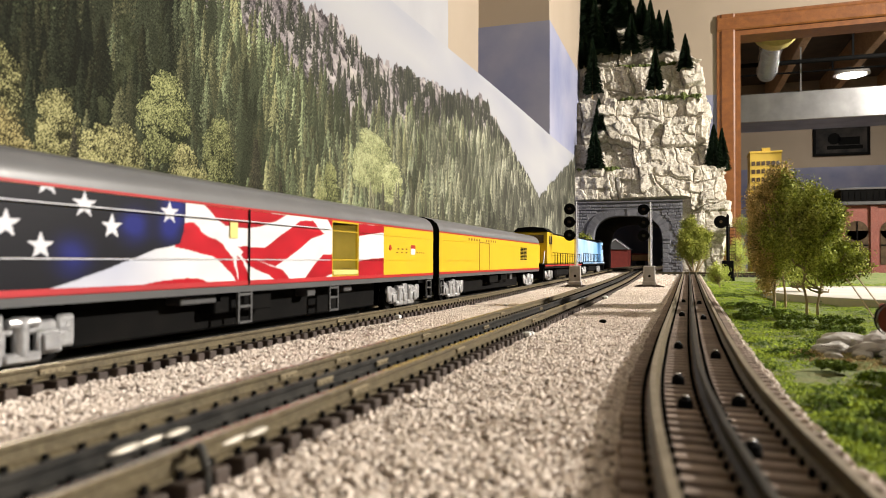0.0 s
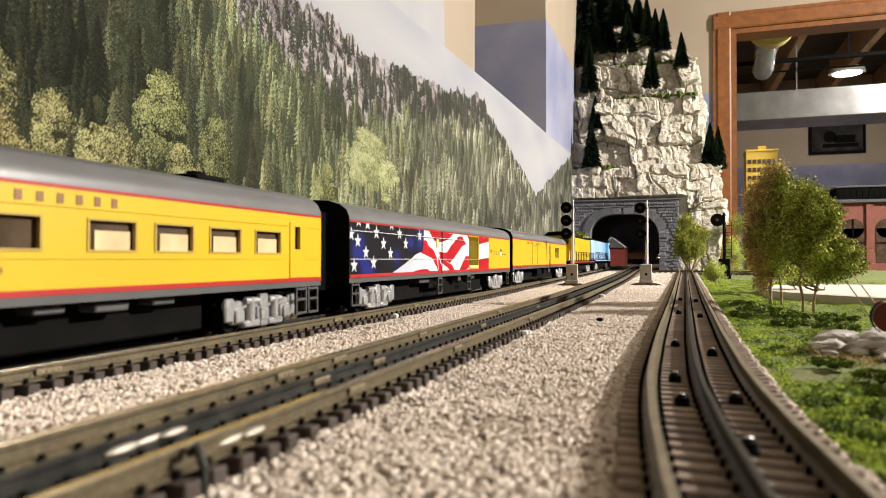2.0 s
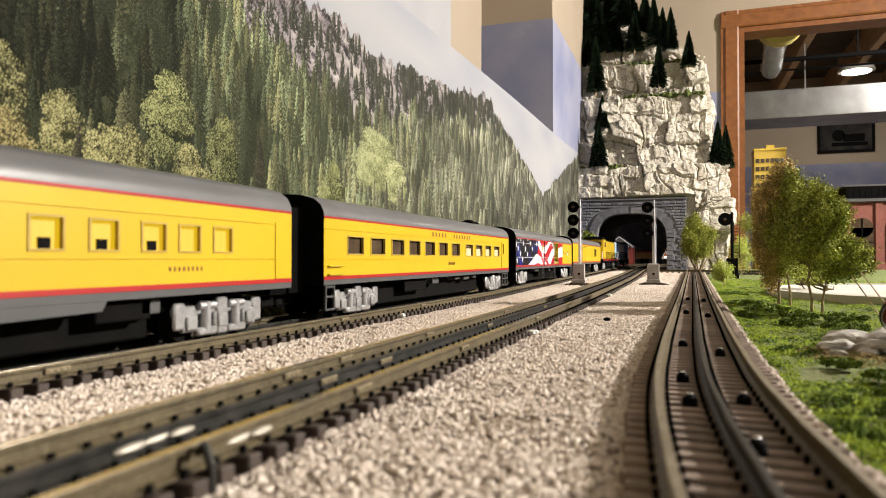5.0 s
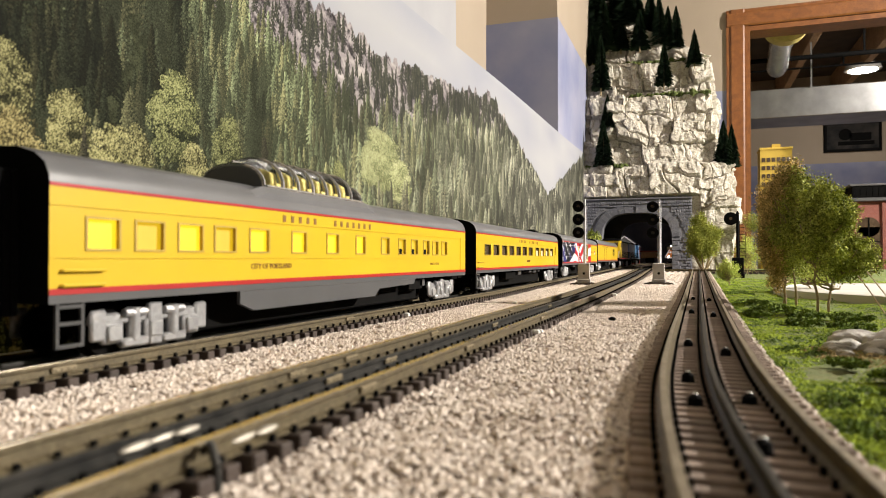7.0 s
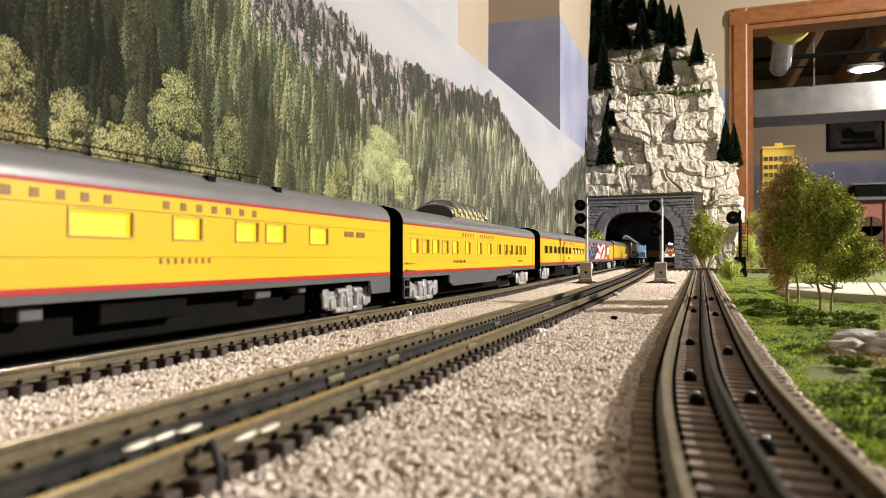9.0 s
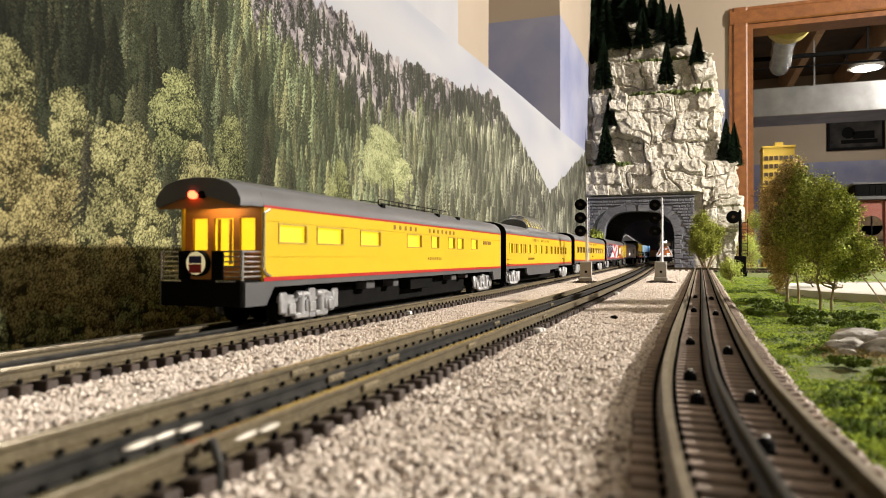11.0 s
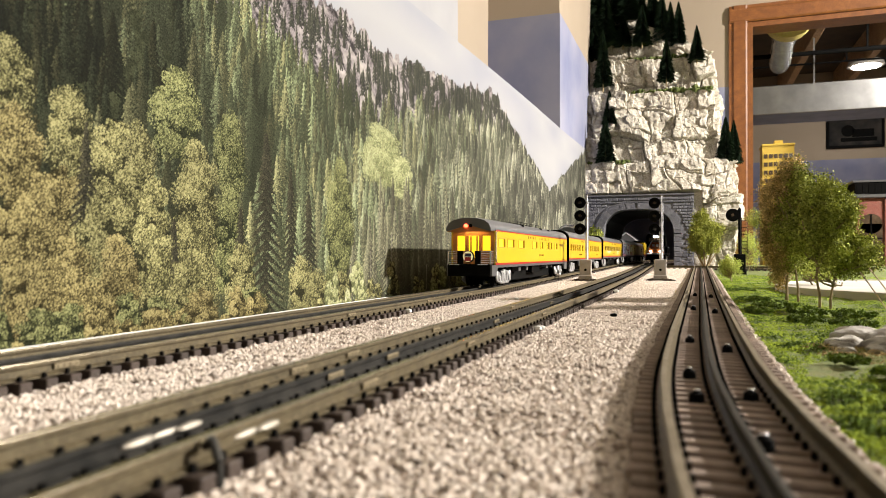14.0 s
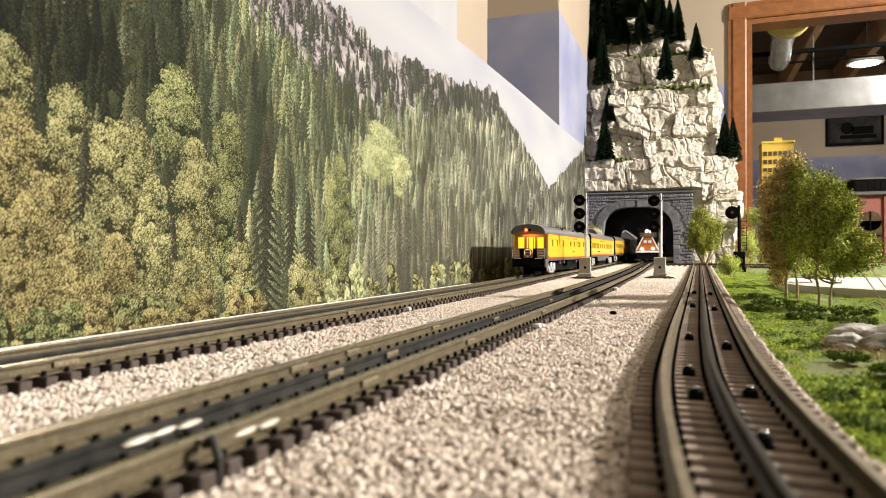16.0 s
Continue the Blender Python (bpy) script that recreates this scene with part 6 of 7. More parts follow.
        col = col * (1 - far_) + arr(0.022, 0.022, 0.018) * far_
        if on_rock:
            col, tip = arr(0.013, 0.013, 0.012), arr(0.040, 0.042, 0.028)
        trees.append((zb, qc, h, w, col, tip))
    trees.sort(key=lambda p: -p[0])
    for zb, qc, h, w, col, tip in trees:
        fir(qc, zb, h, w, col, tip)
    olive = (arr(0.015, 0.015, 0.007), arr(0.088, 0.084, 0.035), arr(0.230, 0.218, 0.105))
    gold = (arr(0.020, 0.017, 0.007), arr(0.102, 0.086, 0.036), arr(0.225, 0.195, 0.090))
    green = (arr(0.011, 0.013, 0.006), arr(0.062, 0.066, 0.026), arr(0.160, 0.165, 0.075))
    pale_g = (arr(0.065, 0.070, 0.032), arr(0.170, 0.180, 0.085), arr(0.300, 0.312, 0.175))
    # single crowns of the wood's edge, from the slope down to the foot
    # these crowns and those below are placed to fit the camera's view
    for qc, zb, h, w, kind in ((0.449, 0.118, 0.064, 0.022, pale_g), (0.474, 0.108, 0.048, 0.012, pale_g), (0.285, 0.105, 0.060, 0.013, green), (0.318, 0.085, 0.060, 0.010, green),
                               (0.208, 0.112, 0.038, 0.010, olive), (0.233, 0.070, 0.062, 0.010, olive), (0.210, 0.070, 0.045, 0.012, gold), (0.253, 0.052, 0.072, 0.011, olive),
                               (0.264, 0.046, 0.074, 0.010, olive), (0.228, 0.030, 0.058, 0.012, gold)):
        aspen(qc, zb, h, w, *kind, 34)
    for k in range(150):
        qc = rng.uniform(0.40, 0.76)
        zb, h = rng.uniform(-0.02, 0.05), rng.uniform(0.05, 0.10)
        dk = rng.random() < 0.55
        fir(qc, zb, h, rng.uniform(0.004, 0.0075), arr(0.022, 0.021, 0.015), arr(0.055, 0.053, 0.036) if dk else arr(0.150, 0.148, 0.095))
        if rng.random() < 0.6:
            m = int(0.6 * h / dz)
            dab(np.full(m, qc + rng.uniform(-0.004, 0.004)), zb + np.arange(m) * dz, arr(0.15, 0.14, 0.115) * (0.4 + 0.8 * rng.random((m, 1))))
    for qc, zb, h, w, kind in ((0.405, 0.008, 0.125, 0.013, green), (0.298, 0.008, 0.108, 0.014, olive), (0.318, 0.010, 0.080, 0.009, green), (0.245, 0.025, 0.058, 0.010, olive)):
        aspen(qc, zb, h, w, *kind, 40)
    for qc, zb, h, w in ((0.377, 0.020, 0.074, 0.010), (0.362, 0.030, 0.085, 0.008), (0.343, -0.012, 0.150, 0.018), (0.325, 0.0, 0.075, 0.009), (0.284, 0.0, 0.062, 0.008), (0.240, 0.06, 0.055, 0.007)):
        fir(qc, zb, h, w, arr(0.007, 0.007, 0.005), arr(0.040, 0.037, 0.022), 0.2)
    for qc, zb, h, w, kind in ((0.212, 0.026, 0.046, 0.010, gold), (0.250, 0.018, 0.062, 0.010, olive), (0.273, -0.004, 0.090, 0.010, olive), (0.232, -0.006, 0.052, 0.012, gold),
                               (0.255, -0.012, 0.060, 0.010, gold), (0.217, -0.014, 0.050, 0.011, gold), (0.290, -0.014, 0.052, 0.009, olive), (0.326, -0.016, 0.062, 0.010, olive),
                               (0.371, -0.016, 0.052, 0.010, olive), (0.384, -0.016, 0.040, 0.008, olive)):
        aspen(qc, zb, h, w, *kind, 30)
    for k in range(46):
        qc = rng.uniform(0.385, 0.76)
        kind = pale_g if rng.random() < 0.35 else olive
        aspen(qc, rng.uniform(-0.018, -0.004), rng.uniform(0.018, 0.040), rng.uniform(0.003, 0.0065), *kind, 10)
    for k in range(60):
        aspen(rng.uniform(u0, 0.34), rng.uniform(-0.026, -0.008), rng.uniform(0.014, 0.030), rng.uniform(0.006, 0.010), *(gold if rng.random() < 0.5 else green), 10)
    i, j, c = np.concatenate([p[0] for p in dots]), np.concatenate([p[1] for p in dots]), np.concatenate([p[2] for p in dots])
    ok = (i >= 0) & (i < nu) & (j >= 0) & (j < nz)
    i, j, c = i[ok], j[ok], c[ok]
    ok = land[j, i]
    img[j[ok], i[ok]] = c[ok]
    patch = 1.06 + 0.90 * (0.5 * n3 + 0.5 * n2)
    return np.clip(img * np.where(land, patch, 1.0)[..., None], 0, 0.42)


def mural():
    u0, q0, q1, z0, z1, du, dz = -0.5, 0.12, 0.8805, -0.012, 0.392, 0.0004, 0.0005
    u1 = float(along(q1))
    img = paint_mural(q0, q1, z0, z1, du, dz)
    nz, nu = img.shape[:2]
    qs = np.concatenate([np.arange(u0, 0.185, 0.006), np.arange(0.19, 0.46, 0.00042), np.arange(0.46, q1, 0.00075), [q1]])
    us = along(qs)
    zs = np.concatenate([np.arange(z0, 0.20, 0.00062), np.linspace(0.20, z1, 175)])
    top = 0.338 + 0.021 * us
    U = np.broadcast_to(us, (len(zs), len(us)))
    Q = np.broadcast_to(qs, (len(zs), len(us)))
    Z = z0 + (zs - z0)[:, None] / (z1 - z0) * (top - z0)[None]
    sway = -0.330 + 0.0015 * np.sin(U * 5.1 + 1) * (Z / 0.35)
    v = np.stack([sway, U, Z], -1).reshape(-1, 3)
    m, n_ = len(zs), len(us)
    ij = (np.arange(m - 1)[:, None] * n_ + np.arange(n_ - 1)[None]).ravel()
    f = np.stack([ij, ij + 1, ij + n_ + 1, ij + n_], -1)
    me = big_mesh("print", v, f, printed("mural_print_ink", grain=True), True)
    a = np.clip((np.abs(Q - q0) / du).astype(int), 0, nu - 1)
    b = np.clip(((Z - z0) / dz).astype(int), 0, nz - 1)
    rgba = np.concatenate([img[b, a], np.ones((*U.shape, 1))], -1).reshape(-1, 4)
    layer = me.color_attributes.new("ink", "FLOAT_COLOR", "POINT")
    layer.data.foreach_set("color", np.clip(rgba, 0, 1).astype(np.float32).ravel())
    t = thing("mountain_mural", (0, 0, 0), "printed mural of a mountain forest along the wall", "mural")
    o = new("print", me)
    o.parent = t
    part("backing_board", Shape().box(-0.337, -0.3335, u0, u1, -0.019, 0.345), mat("white_card", (0.78, 0.77, 0.74), rough=0.7), t)
    part("paper_edge", Shape().box(-0.3335, -0.3285, -0.4, 1.9, -0.0125, -0.0095), mat("white_paper_edge", (0.8, 0.8, 0.8), rough=0.6), t, "white paper edge along the bottom")
    s = Shape().plate([(0.60, 0.30), (1.0, 0.30), (1.0, 0.385), (0.995, 0.60), (0.60, 0.60)], -0.3395, 0.0008)
    tagged(part("paper_sheet", s, mat("pale_sky_paper", (0.215, 0.215, 0.235), (0.26, 0.26, 0.275), rough=0.7, scale=8)), "spare pale sky paper behind the mural", "paper sheet")


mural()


# ---- the green side of the layout ----
def turf_z(x, y):
    return -0.0118 + 0.0025 * noise.noise((x * 22, y * 22, 1)) + 0.0012 * noise.noise((x * 90, y * 90, 4)) + grade(y)


sheet("lawn", np.linspace(0.034, 1.6, 160), np.concatenate([np.linspace(-0.2, 0.12, 12), np.linspace(0.13, 1.2, 160), np.linspace(1.22, 2.9, 60)]), turf_z,
      mat("turf_ground", (0.10, 0.15, 0.018), (0.13, 0.13, 0.04), rough=0.95, scale=16, bump=0.8, bump_scale=260, fine=(0.05, 0.09, 0.01)), "green turf and bare earth beside the track", category="grass")
PIT = (0.385, 1.07, 0.275)


def turf():
    rng = np.random.default_rng(31)
    n_ = 230000
    y = 0.13 + 1.5 * rng.random(n_) ** 1.7
    x = np.array([t3_x(b) for b in y]) + 0.0255 + rng.random(n_) ** 1.5 * 0.5
    patch = np.array([noise.noise((a * 26, b * 26, 7)) for a, b in zip(x, y)])
    keep = ((x - PIT[0]) ** 2 + (y - PIT[1]) ** 2 > (PIT[2] + 0.004) ** 2) & (patch > -0.50 + 0.15 * rng.random(n_)) & (x - np.array([t3_x(b) for b in y]) > 0.0255 + 0.008 * rng.random(n_))
    x, y, patch = x[keep], y[keep], patch[keep]
    n_ = len(x)
    z = np.array([turf_z(a, b) for a, b in zip(x, y)])
    clump = np.array([noise.noise((a * 75, b * 75, 2)) for a, b in zip(x, y)])
    s = (0.00035 + 0.0005 * rng.random((n_, 1, 1)) + 0.0006 * np.clip(patch, 0, 1)[:, None, None])
    octa = np.array([(1, 0, 0), (-1, 0, 0), (0, 1, 0), (0, -1, 0), (0, 0, 0.7), (0, 0, -0.7)], float)
    of = np.array([(0, 2, 4), (2, 1, 4), (1, 3, 4), (3, 0, 4)])
    v = octa[None] * s * (0.5 + rng.random((n_, 6, 1)))
    v += np.stack([x, y, z + (0.0035 * np.clip(patch + 0.2, 0, 1) + 0.006 * np.clip(clump - 0.15, 0, 1)) * rng.random(n_)], -1)[:, None]
    dry = ((x - 0.100) / 0.040) ** 2 + ((y - 0.405) / 0.050) ** 2 + 0.8 * clump < 0.8 + 0.4 * rng.random(n_)
    dark = ~dry & (clump + 0.45 * patch + 0.12 * rng.normal(size=n_) > 0.24)
    for name, mask, material, label in (("turf_clumps", ~dry & ~dark, GRASS, "bright green foam turf clumps beside the track"),
                                        ("dark_turf", dark, DARKTURF, "dark green coarse foam clumps on the turf"),
                                        ("dry_turf", dry, DRYTURF, "tan dry grass round the grey rocks")):
        m = int(mask.sum())
        f = of[None] + (np.arange(m) * 6)[:, None, None]
        tagged(new(name, big_mesh(name, v[mask].reshape(-1, 3), f.reshape(-1, 3), material)), label, "grass", kind="stuff")


DARKTURF = mat("dark_coarse_turf", (0.105, 0.165, 0.014), (0.022, 0.042, 0.006), rough=0.95, scale=40, random_by="island", spec=0.1)
DRYTURF = mat("tan_dry_turf", (0.40, 0.29, 0.13), (0.17, 0.13, 0.05), rough=0.95, scale=40, random_by="island", spec=0.1)
turf()


def turntable():
    t = thing("turntable_pit", (PIT[0], PIT[1], -0.012), "round pale concrete turntable pit with a raised rim", "turntable")
    n_, r = 72, PIT[2]
    g, d = Shape(), Shape()
    prof = [(r, -0.004), (r, 0.010), (r - 0.006, 0.011), (r - 0.006, 0.0035)]
    vs = [(a * math.cos(2 * math.pi * k / n_), a * math.sin(2 * math.pi * k / n_), b) for k in range(n_) for a, b in prof]
    g.add(vs, [(k * 4 + i, k * 4 + i + 1, ((k + 1) % n_) * 4 + i + 1, ((k + 1) % n_) * 4 + i) for k in range(n_) for i in range(3)])
    part("rim_wall", g, DISC, t, "pale rim wall", True)
    part("pit_floor", Shape().tube((0, 0, -0.006), (0, 0, 0.0088), r - 0.0055, n=72), DISC, t)
    t.rotation_euler.z = 0.5


turntable()


def boulder(x, y, s, seed, flat=0.6):
    rng = random.Random(seed)
    bm = bmesh.new()
    bmesh.ops.create_icosphere(bm, subdivisions=3, radius=s)
    for v in bm.verts:
        k = 1 + 0.35 * noise.noise(v.co / s * 1.3 + Vector((seed, 0, 0))) + 0.10 * noise.noise(v.co / s * 5)
        v.co = Vector((v.co.x * k * 1.4, v.co.y * k, v.co.z * k * flat))
    me = bpy.data.meshes.new("boulder")
    bm.to_mesh(me)
    bm.free()
    me.materials.append(ROCKGREY)
    ob = new("boulder", me)
    ob.matrix_basis = pose(x, y, -0.011 + s * flat * 0.3, 0, 0, rng.uniform(0, 180))
    tagged(ob, "smooth grey rock half sunk in the turf", "rock", "lawn rocks")


ROCKGREY = mat("grey_field_stone", (0.50, 0.48, 0.45), (0.27, 0.25, 0.22), rough=0.85, scale=60, bump=0.6, bump_scale=200)
for k, q in enumerate(((0.089, 0.462, 0.011), (0.106, 0.452, 0.012), (0.100, 0.430, 0.009), (0.082, 0.437, 0.007), (0.118, 0.47, 0.013))):
    boulder(*q, k)
for k in range(14):
    random.seed(60 + k)
    boulder(0.070 + random.random() * 0.07, 0.37 + random.random() * 0.09, 0.003 + random.random() * 0.002, 20 + k)


def hand_cart():
    t = thing("red_wheel_cart", (0.109, 0.432, -0.002), "small red wheeled cart with thin curved rods", "cart")
    for dx in (0, 0.018):
        o = part("wheel", Shape().tube((dx, -0.002, 0.010), (dx, 0.002, 0.010), 0.0085, n=24), mat("dark_red_wheel", (0.14, 0.012, 0.01), rough=0.4), t, smooth=True)
        part("tyre", Shape().tube((dx, -0.0024, 0.010), (dx, 0.0024, 0.010), 0.0096, n=24, caps=False), BLACK, o)
    part("bed", Shape().box(-0.004, 0.040, 0.003, 0.016, 0.012, 0.018, 0.001), mat("faded_red_paint", (0.32, 0.03, 0.02), rough=0.5), t)
    for q in range(2):
        g = Shape()
        pts_ = [(0.001 + 0.010 * math.sin(k / 9 * 1.5) + 0.006 * q, 0.03 + 0.14 * k / 9, 0.004 + 0.024 * (k / 9) ** 1.5 + 0.003 * q) for k in range(10)]
        for a, b in zip(pts_[:-1], pts_[1:]):
            g.tube(a, b, 0.0005, n=6)
        part("rod", g, BARK, t)


hand_cart()


def brick_house():
    t = thing("brick_station", (0.66, 3.40, 0.0), "dark red brick building with arched windows and grey roof", "building")
    part("wall", Shape().box(0, 0.55, 0, 0.5, -0.016, 0.285), BRICK, t)
    for k in range(4):
        x = 0.015 + k * 0.13
        g = Shape().box(x, x + 0.085, -0.004, 0.001, 0.03, 0.175)
        g.tube((x + 0.0425, -0.004, 0.175), (x + 0.0425, 0.001, 0.175), 0.0425, n=24)
        w = part("window", g, GLASSDK, t, "tall arched window")
        part("window_frame", Shape().box(x + 0.040, x + 0.045, -0.007, -0.0045, 0.03, 0.215).box(x, x + 0.085, -0.007, -0.0045, 0.11, 0.115), DARK, w)
        part("pilaster", Shape().box(x + 0.092, x + 0.118, -0.012, -0.0005, -0.016, 0.285, 0.001), BRICK, t)
        for j in range(18):
            part("brick_course", Shape().box(x + 0.0915, x + 0.1185, -0.0128, -0.0118, -0.012 + j * 0.0165, -0.001 + j * 0.0165), BRICK, t)
    part("cornice", Shape().box(-0.02, 0.57, -0.03, 0.52, 0.285, 0.300, 0.002), GREY, t)
    part("roof", Shape().box(-0.006, 0.556, -0.012, 0.50, 0.300, 0.352, 0.002), DARK, t, "grey panelled attic roof")
    for k in range(24):
        part("attic_panel", Shape().box(0.002 + k * 0.023, 0.016 + k * 0.023, -0.0145, -0.0115, 0.308, 0.344), BLACK, t)
    part("attic_cap", Shape().box(-0.016, 0.566, -0.020, 0.51, 0.352, 0.360, 0.001), GREY, t)


brick_house()


def yellow_block():
    ym = mat("yellow_model_walls", (0.62, 0.42, 0.05), (0.54, 0.36, 0.04), rough=0.6, scale=20)
    t = thing("yellow_building", (0.347, 4.0, -0.016), "tall yellow model office building with dark windows", "building")
    part("wall", Shape().box(0, 0.152, 0, 0.15, 0, 0.630), ym, t)
    part("parapet", Shape().box(-0.004, 0.156, -0.004, 0.154, 0.630, 0.642, 0.002).box(0.06, 0.10, 0.02, 0.08, 0.642, 0.662), ym, t)
    me = Shape().box(-0.009, 0.009, -0.002, 0.001, 0, 0.022).mesh("window", GLASSDK)
    for j in range(13):
        for k in range(6):
            o = new("window", me)
            o.parent = t
            o.location = (0.016 + k * 0.024, -0.0005, 0.05 + j * 0.043)


yellow_block()


def red_shed():
    t = thing("red_shed", (-0.435, 4.15, -0.016), "red wooden shed with white trimmed roof", "building")
    rm = mat("barn_red_boards", (0.22, 0.03, 0.02), (0.16, 0.02, 0.015), rough=0.7, scale=40)
    part("wall", Shape().box(0, 0.14, 0, 0.25, 0, 0.13), rm, t)
    part("roof", Shape().add([(-0.01, -0.02, 0.125), (0.07, -0.02, 0.185), (0.15, -0.02, 0.125), (-0.01, 0.27, 0.125), (0.07, 0.27, 0.185), (0.15, 0.27, 0.125)],
                             [(0, 1, 4, 3), (1, 2, 5, 4), (0, 1, 2), (3, 4, 5)]), ROOF, t)
    part("roof_trim", Shape().tube((-0.01, -0.022, 0.124), (0.07, -0.022, 0.185), 0.003, n=6).tube((0.07, -0.022, 0.185), (0.15, -0.022, 0.124), 0.003, n=6), WHITE, t)
    f = thing("wagon", (-0.262, 4.76, 0.012), "brown wooden freight wagon standing at the track's end", "wagon")
    part("body", Shape().box(-0.05, 0.05, 0, 0.2, 0.03, 0.072, 0.002), JOIST, f)
    part("roof_board", Shape().box(-0.056, 0.056, -0.006, 0.206, 0.0722, 0.080, 0.002), rm, f)
    for y in (0.04, 0.16):
        part("wheelset", Shape().box(-0.024, 0.024, y - 0.02, y + 0.02, 0.002, 0.03, 0.002).tube((-0.02, y, 0.0095), (-0.016, y, 0.0095), 0.0095, n=16).tube((0.016, y, 0.0095), (0.02, y, 0.0095), 0.0095, n=16), DARK, f)


red_shed()


def crossing():
    """A dark cross track and planks before the portal, and dark mounds round the signals."""
    t = thing("cross_track", (0, 0, 0), "dark cross track before the tunnel portal", "track")
    for y in (2.075, 2.125):
        part("rail", Shape().sweep(HEAD, [(-0.09, y + 0.03, grade(2)), (0.10, y, grade(2)), (0.45, y - 0.04, grade(2))]), RAIL, t)
    for k in range(34):
        x = -0.08 + k * 0.0155
        part("tie", Shape().box(x - 0.003, x + 0.003, 2.05 - 0.01, 2.16, grade(2) - 0.0135, grade(2) - 0.0056), TIE, t)
    rng = np.random.default_rng(5)
    for x, y in ((-0.172, 1.19), (-0.0525, 1.24)):
        n_ = 900
        a, r = rng.random(n_) * 6.283, 0.026 * np.sqrt(rng.random(n_))
        p = np.stack([x + r * np.cos(a), y + r * np.sin(a), -0.009 + grade(y) + 0.006 * (1 - r / 0.026)], -1)
        octa = np.array([(1, 0, 0), (-1, 0, 0), (0, 1, 0), (0, -1, 0), (0, 0, 1), (0, 0, -1)], float) * 0.0018
        v = p[:, None] + octa[None] * (0.5 + rng.random((n_, 6, 1)))
        of = np.array([(0, 2, 4), (2, 1, 4), (1, 3, 4), (3, 0, 4), (2, 0, 5), (1, 2, 5), (3, 1, 5), (0, 3, 5)])
        f = of[None] + (np.arange(n_) * 6)[:, None, None]
        tagged(new("dark_soil", big_mesh("dark_soil", v.reshape(-1, 3), f.reshape(-1, 3), DARKSOIL)), "dark crumbly soil round a signal base", "soil", kind="stuff")


crossing()


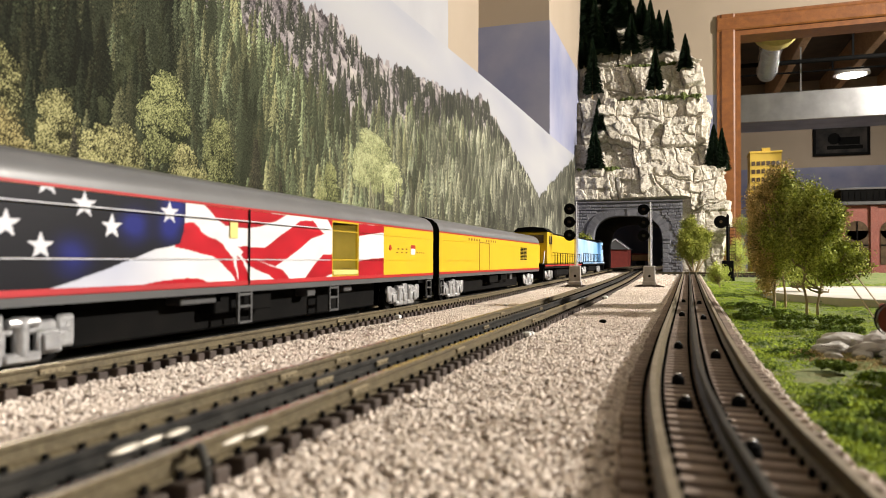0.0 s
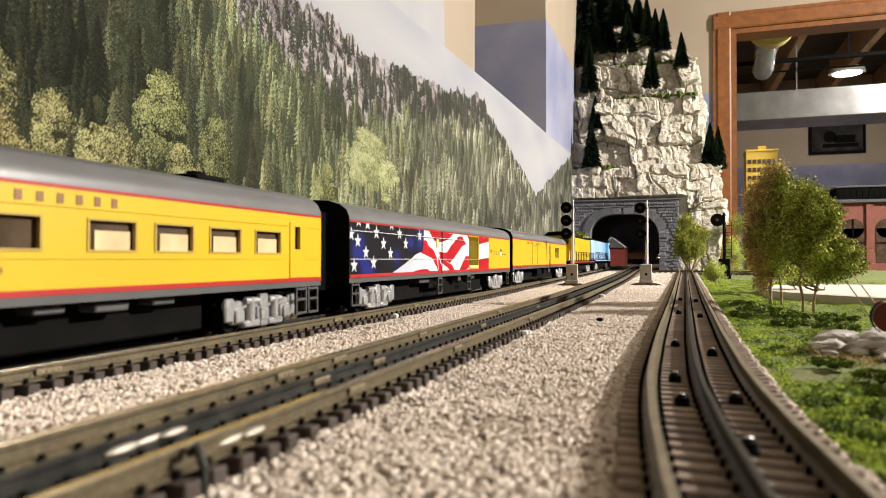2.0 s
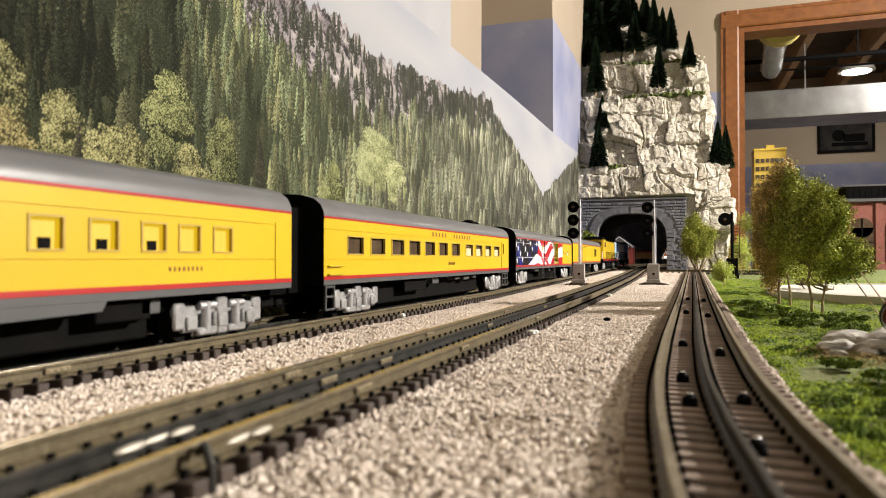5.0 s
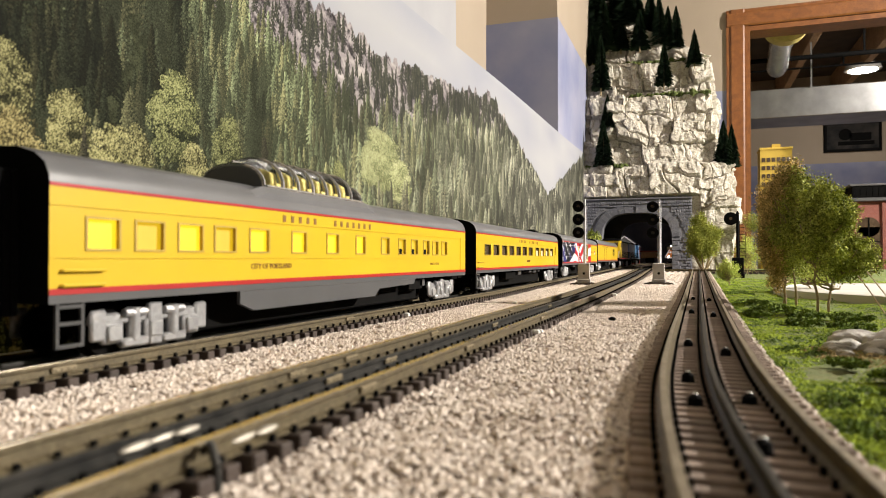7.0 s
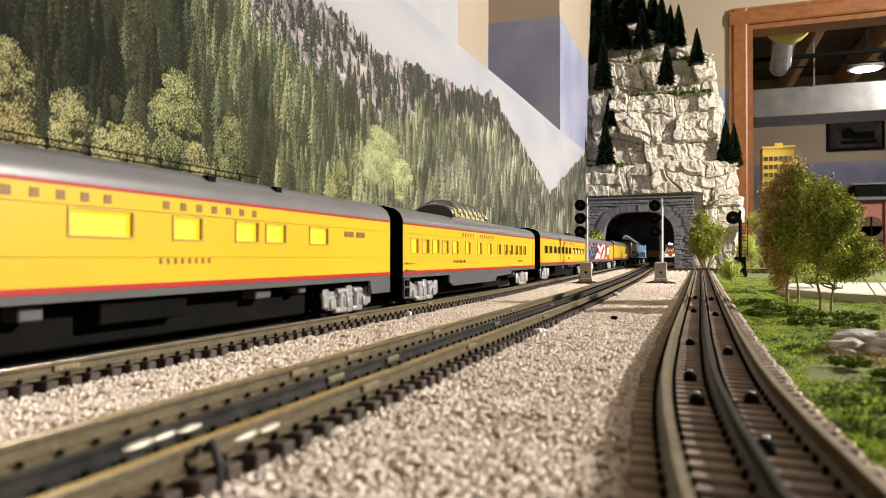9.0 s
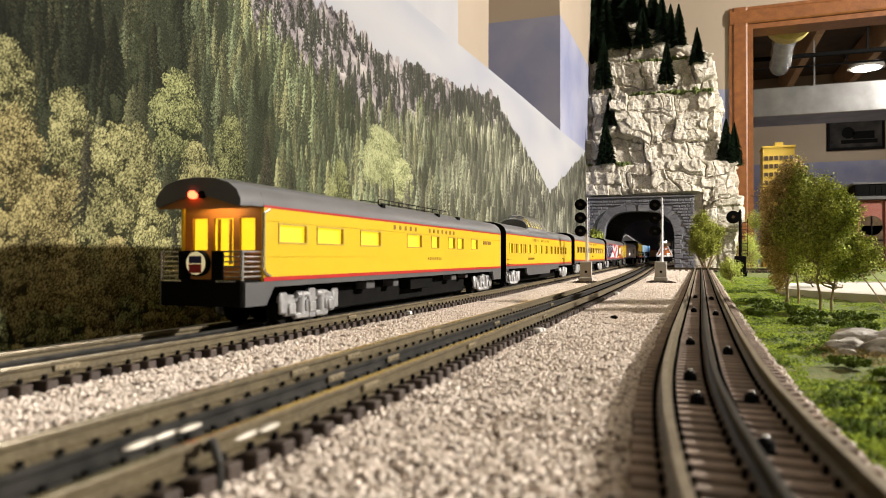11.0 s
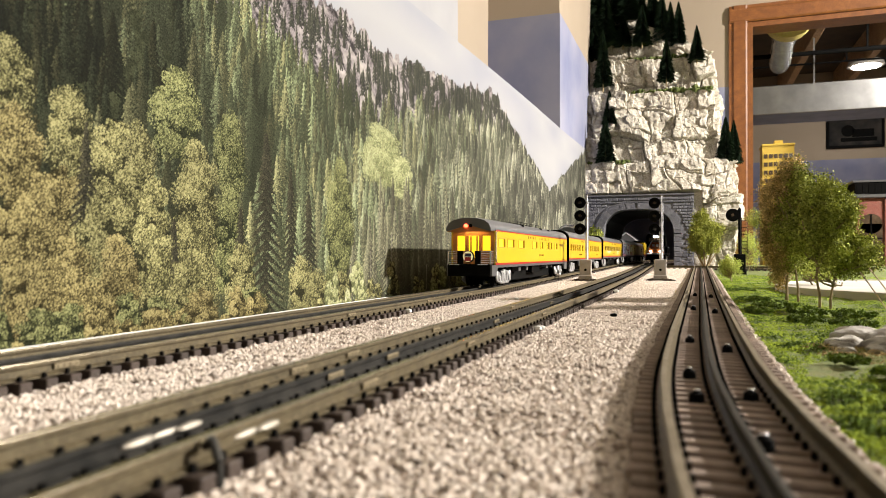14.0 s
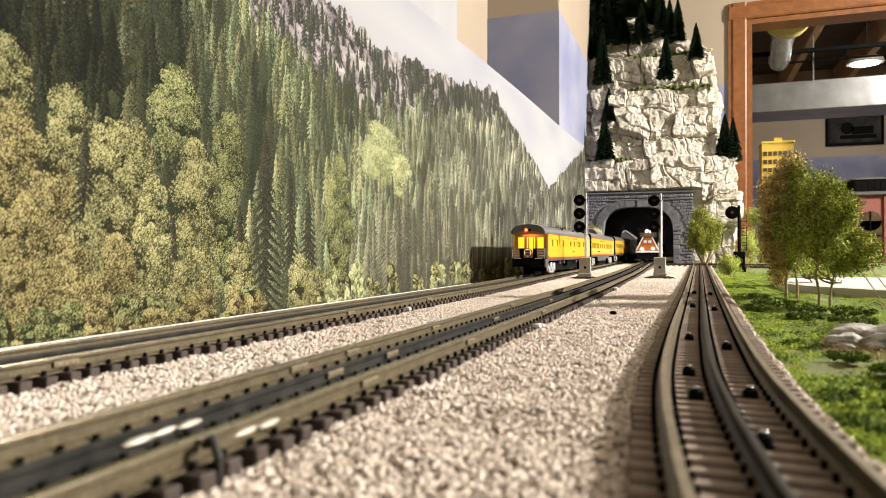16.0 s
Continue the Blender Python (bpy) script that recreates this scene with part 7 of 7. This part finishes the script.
def track_details():
    """Joint bars on the rails, wire feeders with solder, and stray bits on the ballast."""
    for x, ys_ in ((-0.1353, (0.218, 0.260, 0.36, 0.534, 0.745, 0.93)), (-0.1172, (0.212, 0.260, 0.42, 0.60)), (-0.0991, (0.202, 0.31, 0.48)), (-0.2237, (0.197, 0.429, 0.58, 0.70, 0.95))):
        for y in ys_:
            t = thing("rail_joint", (x, y, grade(y)), "pale metal joint bar bolted to the rail", "rail joint", "rail joints")
            part("bar", Shape().box(0.0005, 0.0014, -0.0055, 0.0055, -0.0036, -0.0016, 0.0002), mat("pale_joint_metal", (0.30, 0.25, 0.16), (0.2, 0.16, 0.1), rough=0.45, metal=0.4, scale=200) if y == ys_[0] else bpy.data.materials["pale_joint_metal"], t)
            for k in (-0.0042, -0.0014, 0.0014, 0.0042):
                part("bolt", Shape().tube((0.0014, k, -0.0027), (0.0017, k, -0.0027), 0.0004, n=6), RAIL, t)
    solder = mat("bright_solder", (0.62, 0.58, 0.50), (0.38, 0.34, 0.28), rough=0.45, metal=0.35, scale=90)
    for x, y, s in ((-0.1170, 0.122, 0.0022), (-0.1180, 0.131, 0.0026), (-0.1165, 0.138, 0.0020), (-0.0995, 0.137, 0.0022), (-0.0985, 0.145, 0.0020)):
        bm = bmesh.new()
        bmesh.ops.create_icosphere(bm, subdivisions=2, radius=s)
        for v in bm.verts:
            v.co *= 1 + 0.4 * noise.noise(v.co * 400)
            v.co.z *= 0.4
            v.co.x *= 0.6
            v.co.y *= 2.4
        me = bpy.data.meshes.new("solder_lump")
        bm.to_mesh(me)
        bm.free()
        me.polygons.foreach_set("use_smooth", [True] * len(me.polygons))
        me.materials.append(solder)
        ob = new("solder_lump", me)
        ob.location = (x, y, -0.0030)
        tagged(ob, "shiny solder lump on the rail feeder", "solder", "rail feeders")
    g = Shape()
    pts_ = [(-0.0975, 0.121, -0.002), (-0.095, 0.120, 0.0002), (-0.0925, 0.119, -0.004), (-0.0915, 0.118, -0.012)]
    for p, q in zip(pts_[:-1], pts_[1:]):
        g.tube(p, q, 0.0010, n=8)
    tagged(part("feeder_wire", g, MIDRAIL, smooth=True), "dark feeder wire bent down from the rail", "wire")
    chip = mat("white_glue_chip", (0.8, 0.8, 0.76), rough=0.5)
    for x, y, s, m in ((-0.216, 0.515, 0.0026, chip), (-0.0905, 0.423, 0.0024, chip), (-0.0890, 0.428, 0.0018, chip), (-0.172, 0.70, 0.002, chip), (-0.056, 0.535, 0.0022, DARK), (-0.0895, 0.88, 0.003, chip)):
        o = Shape().loft([[(s * r * math.cos(a * 1.047) * (1.5 if a % 2 else 1.1), s * r * math.sin(a * 1.047), z * s) for a in range(6)] for r, z in ((0.5, -0.6), (1, -0.2), (0.9, 0.4), (0.3, 0.7))])
        ob = tagged(part("loose_chip", o, m), "small loose chip lying on the ballast", "chip", "loose chips")
        ob.location = (x, y, -0.0065 + grade(y))


track_details()


# ---- what moves ----
def motions():
    def slow(t):
        return 0.0 if t < 12.5 else -0.010 * (t - 12.5) / 1.0 if t < 14.5 else -0.020 - 0.003 * (t - 14.5)

    times = (0, 2, 4, 6, 8, 10, 12, 13, 14, 15, 16)
    for car in (obs_car, dome, day_coach, flag, plain_bag, loco_a, loco_b):
        y0 = car.location.y
        walk(car, [(t, pose(T1, y0 + V_TRAIN * t + slow(t), grade(y0 + V_TRAIN * t + slow(t)))) for t in times])
    rows = ((0.0, 5.20), (3.5, 4.68), (7.0, 4.15), (10.0, 3.60), (12.5, 3.11), (14.5, 2.67), (16.0, 2.33))
    walk(oncoming, [(t, pose(t2_x(y + 0.264), y + 0.264, grade(y))) for t, y in rows])


motions()
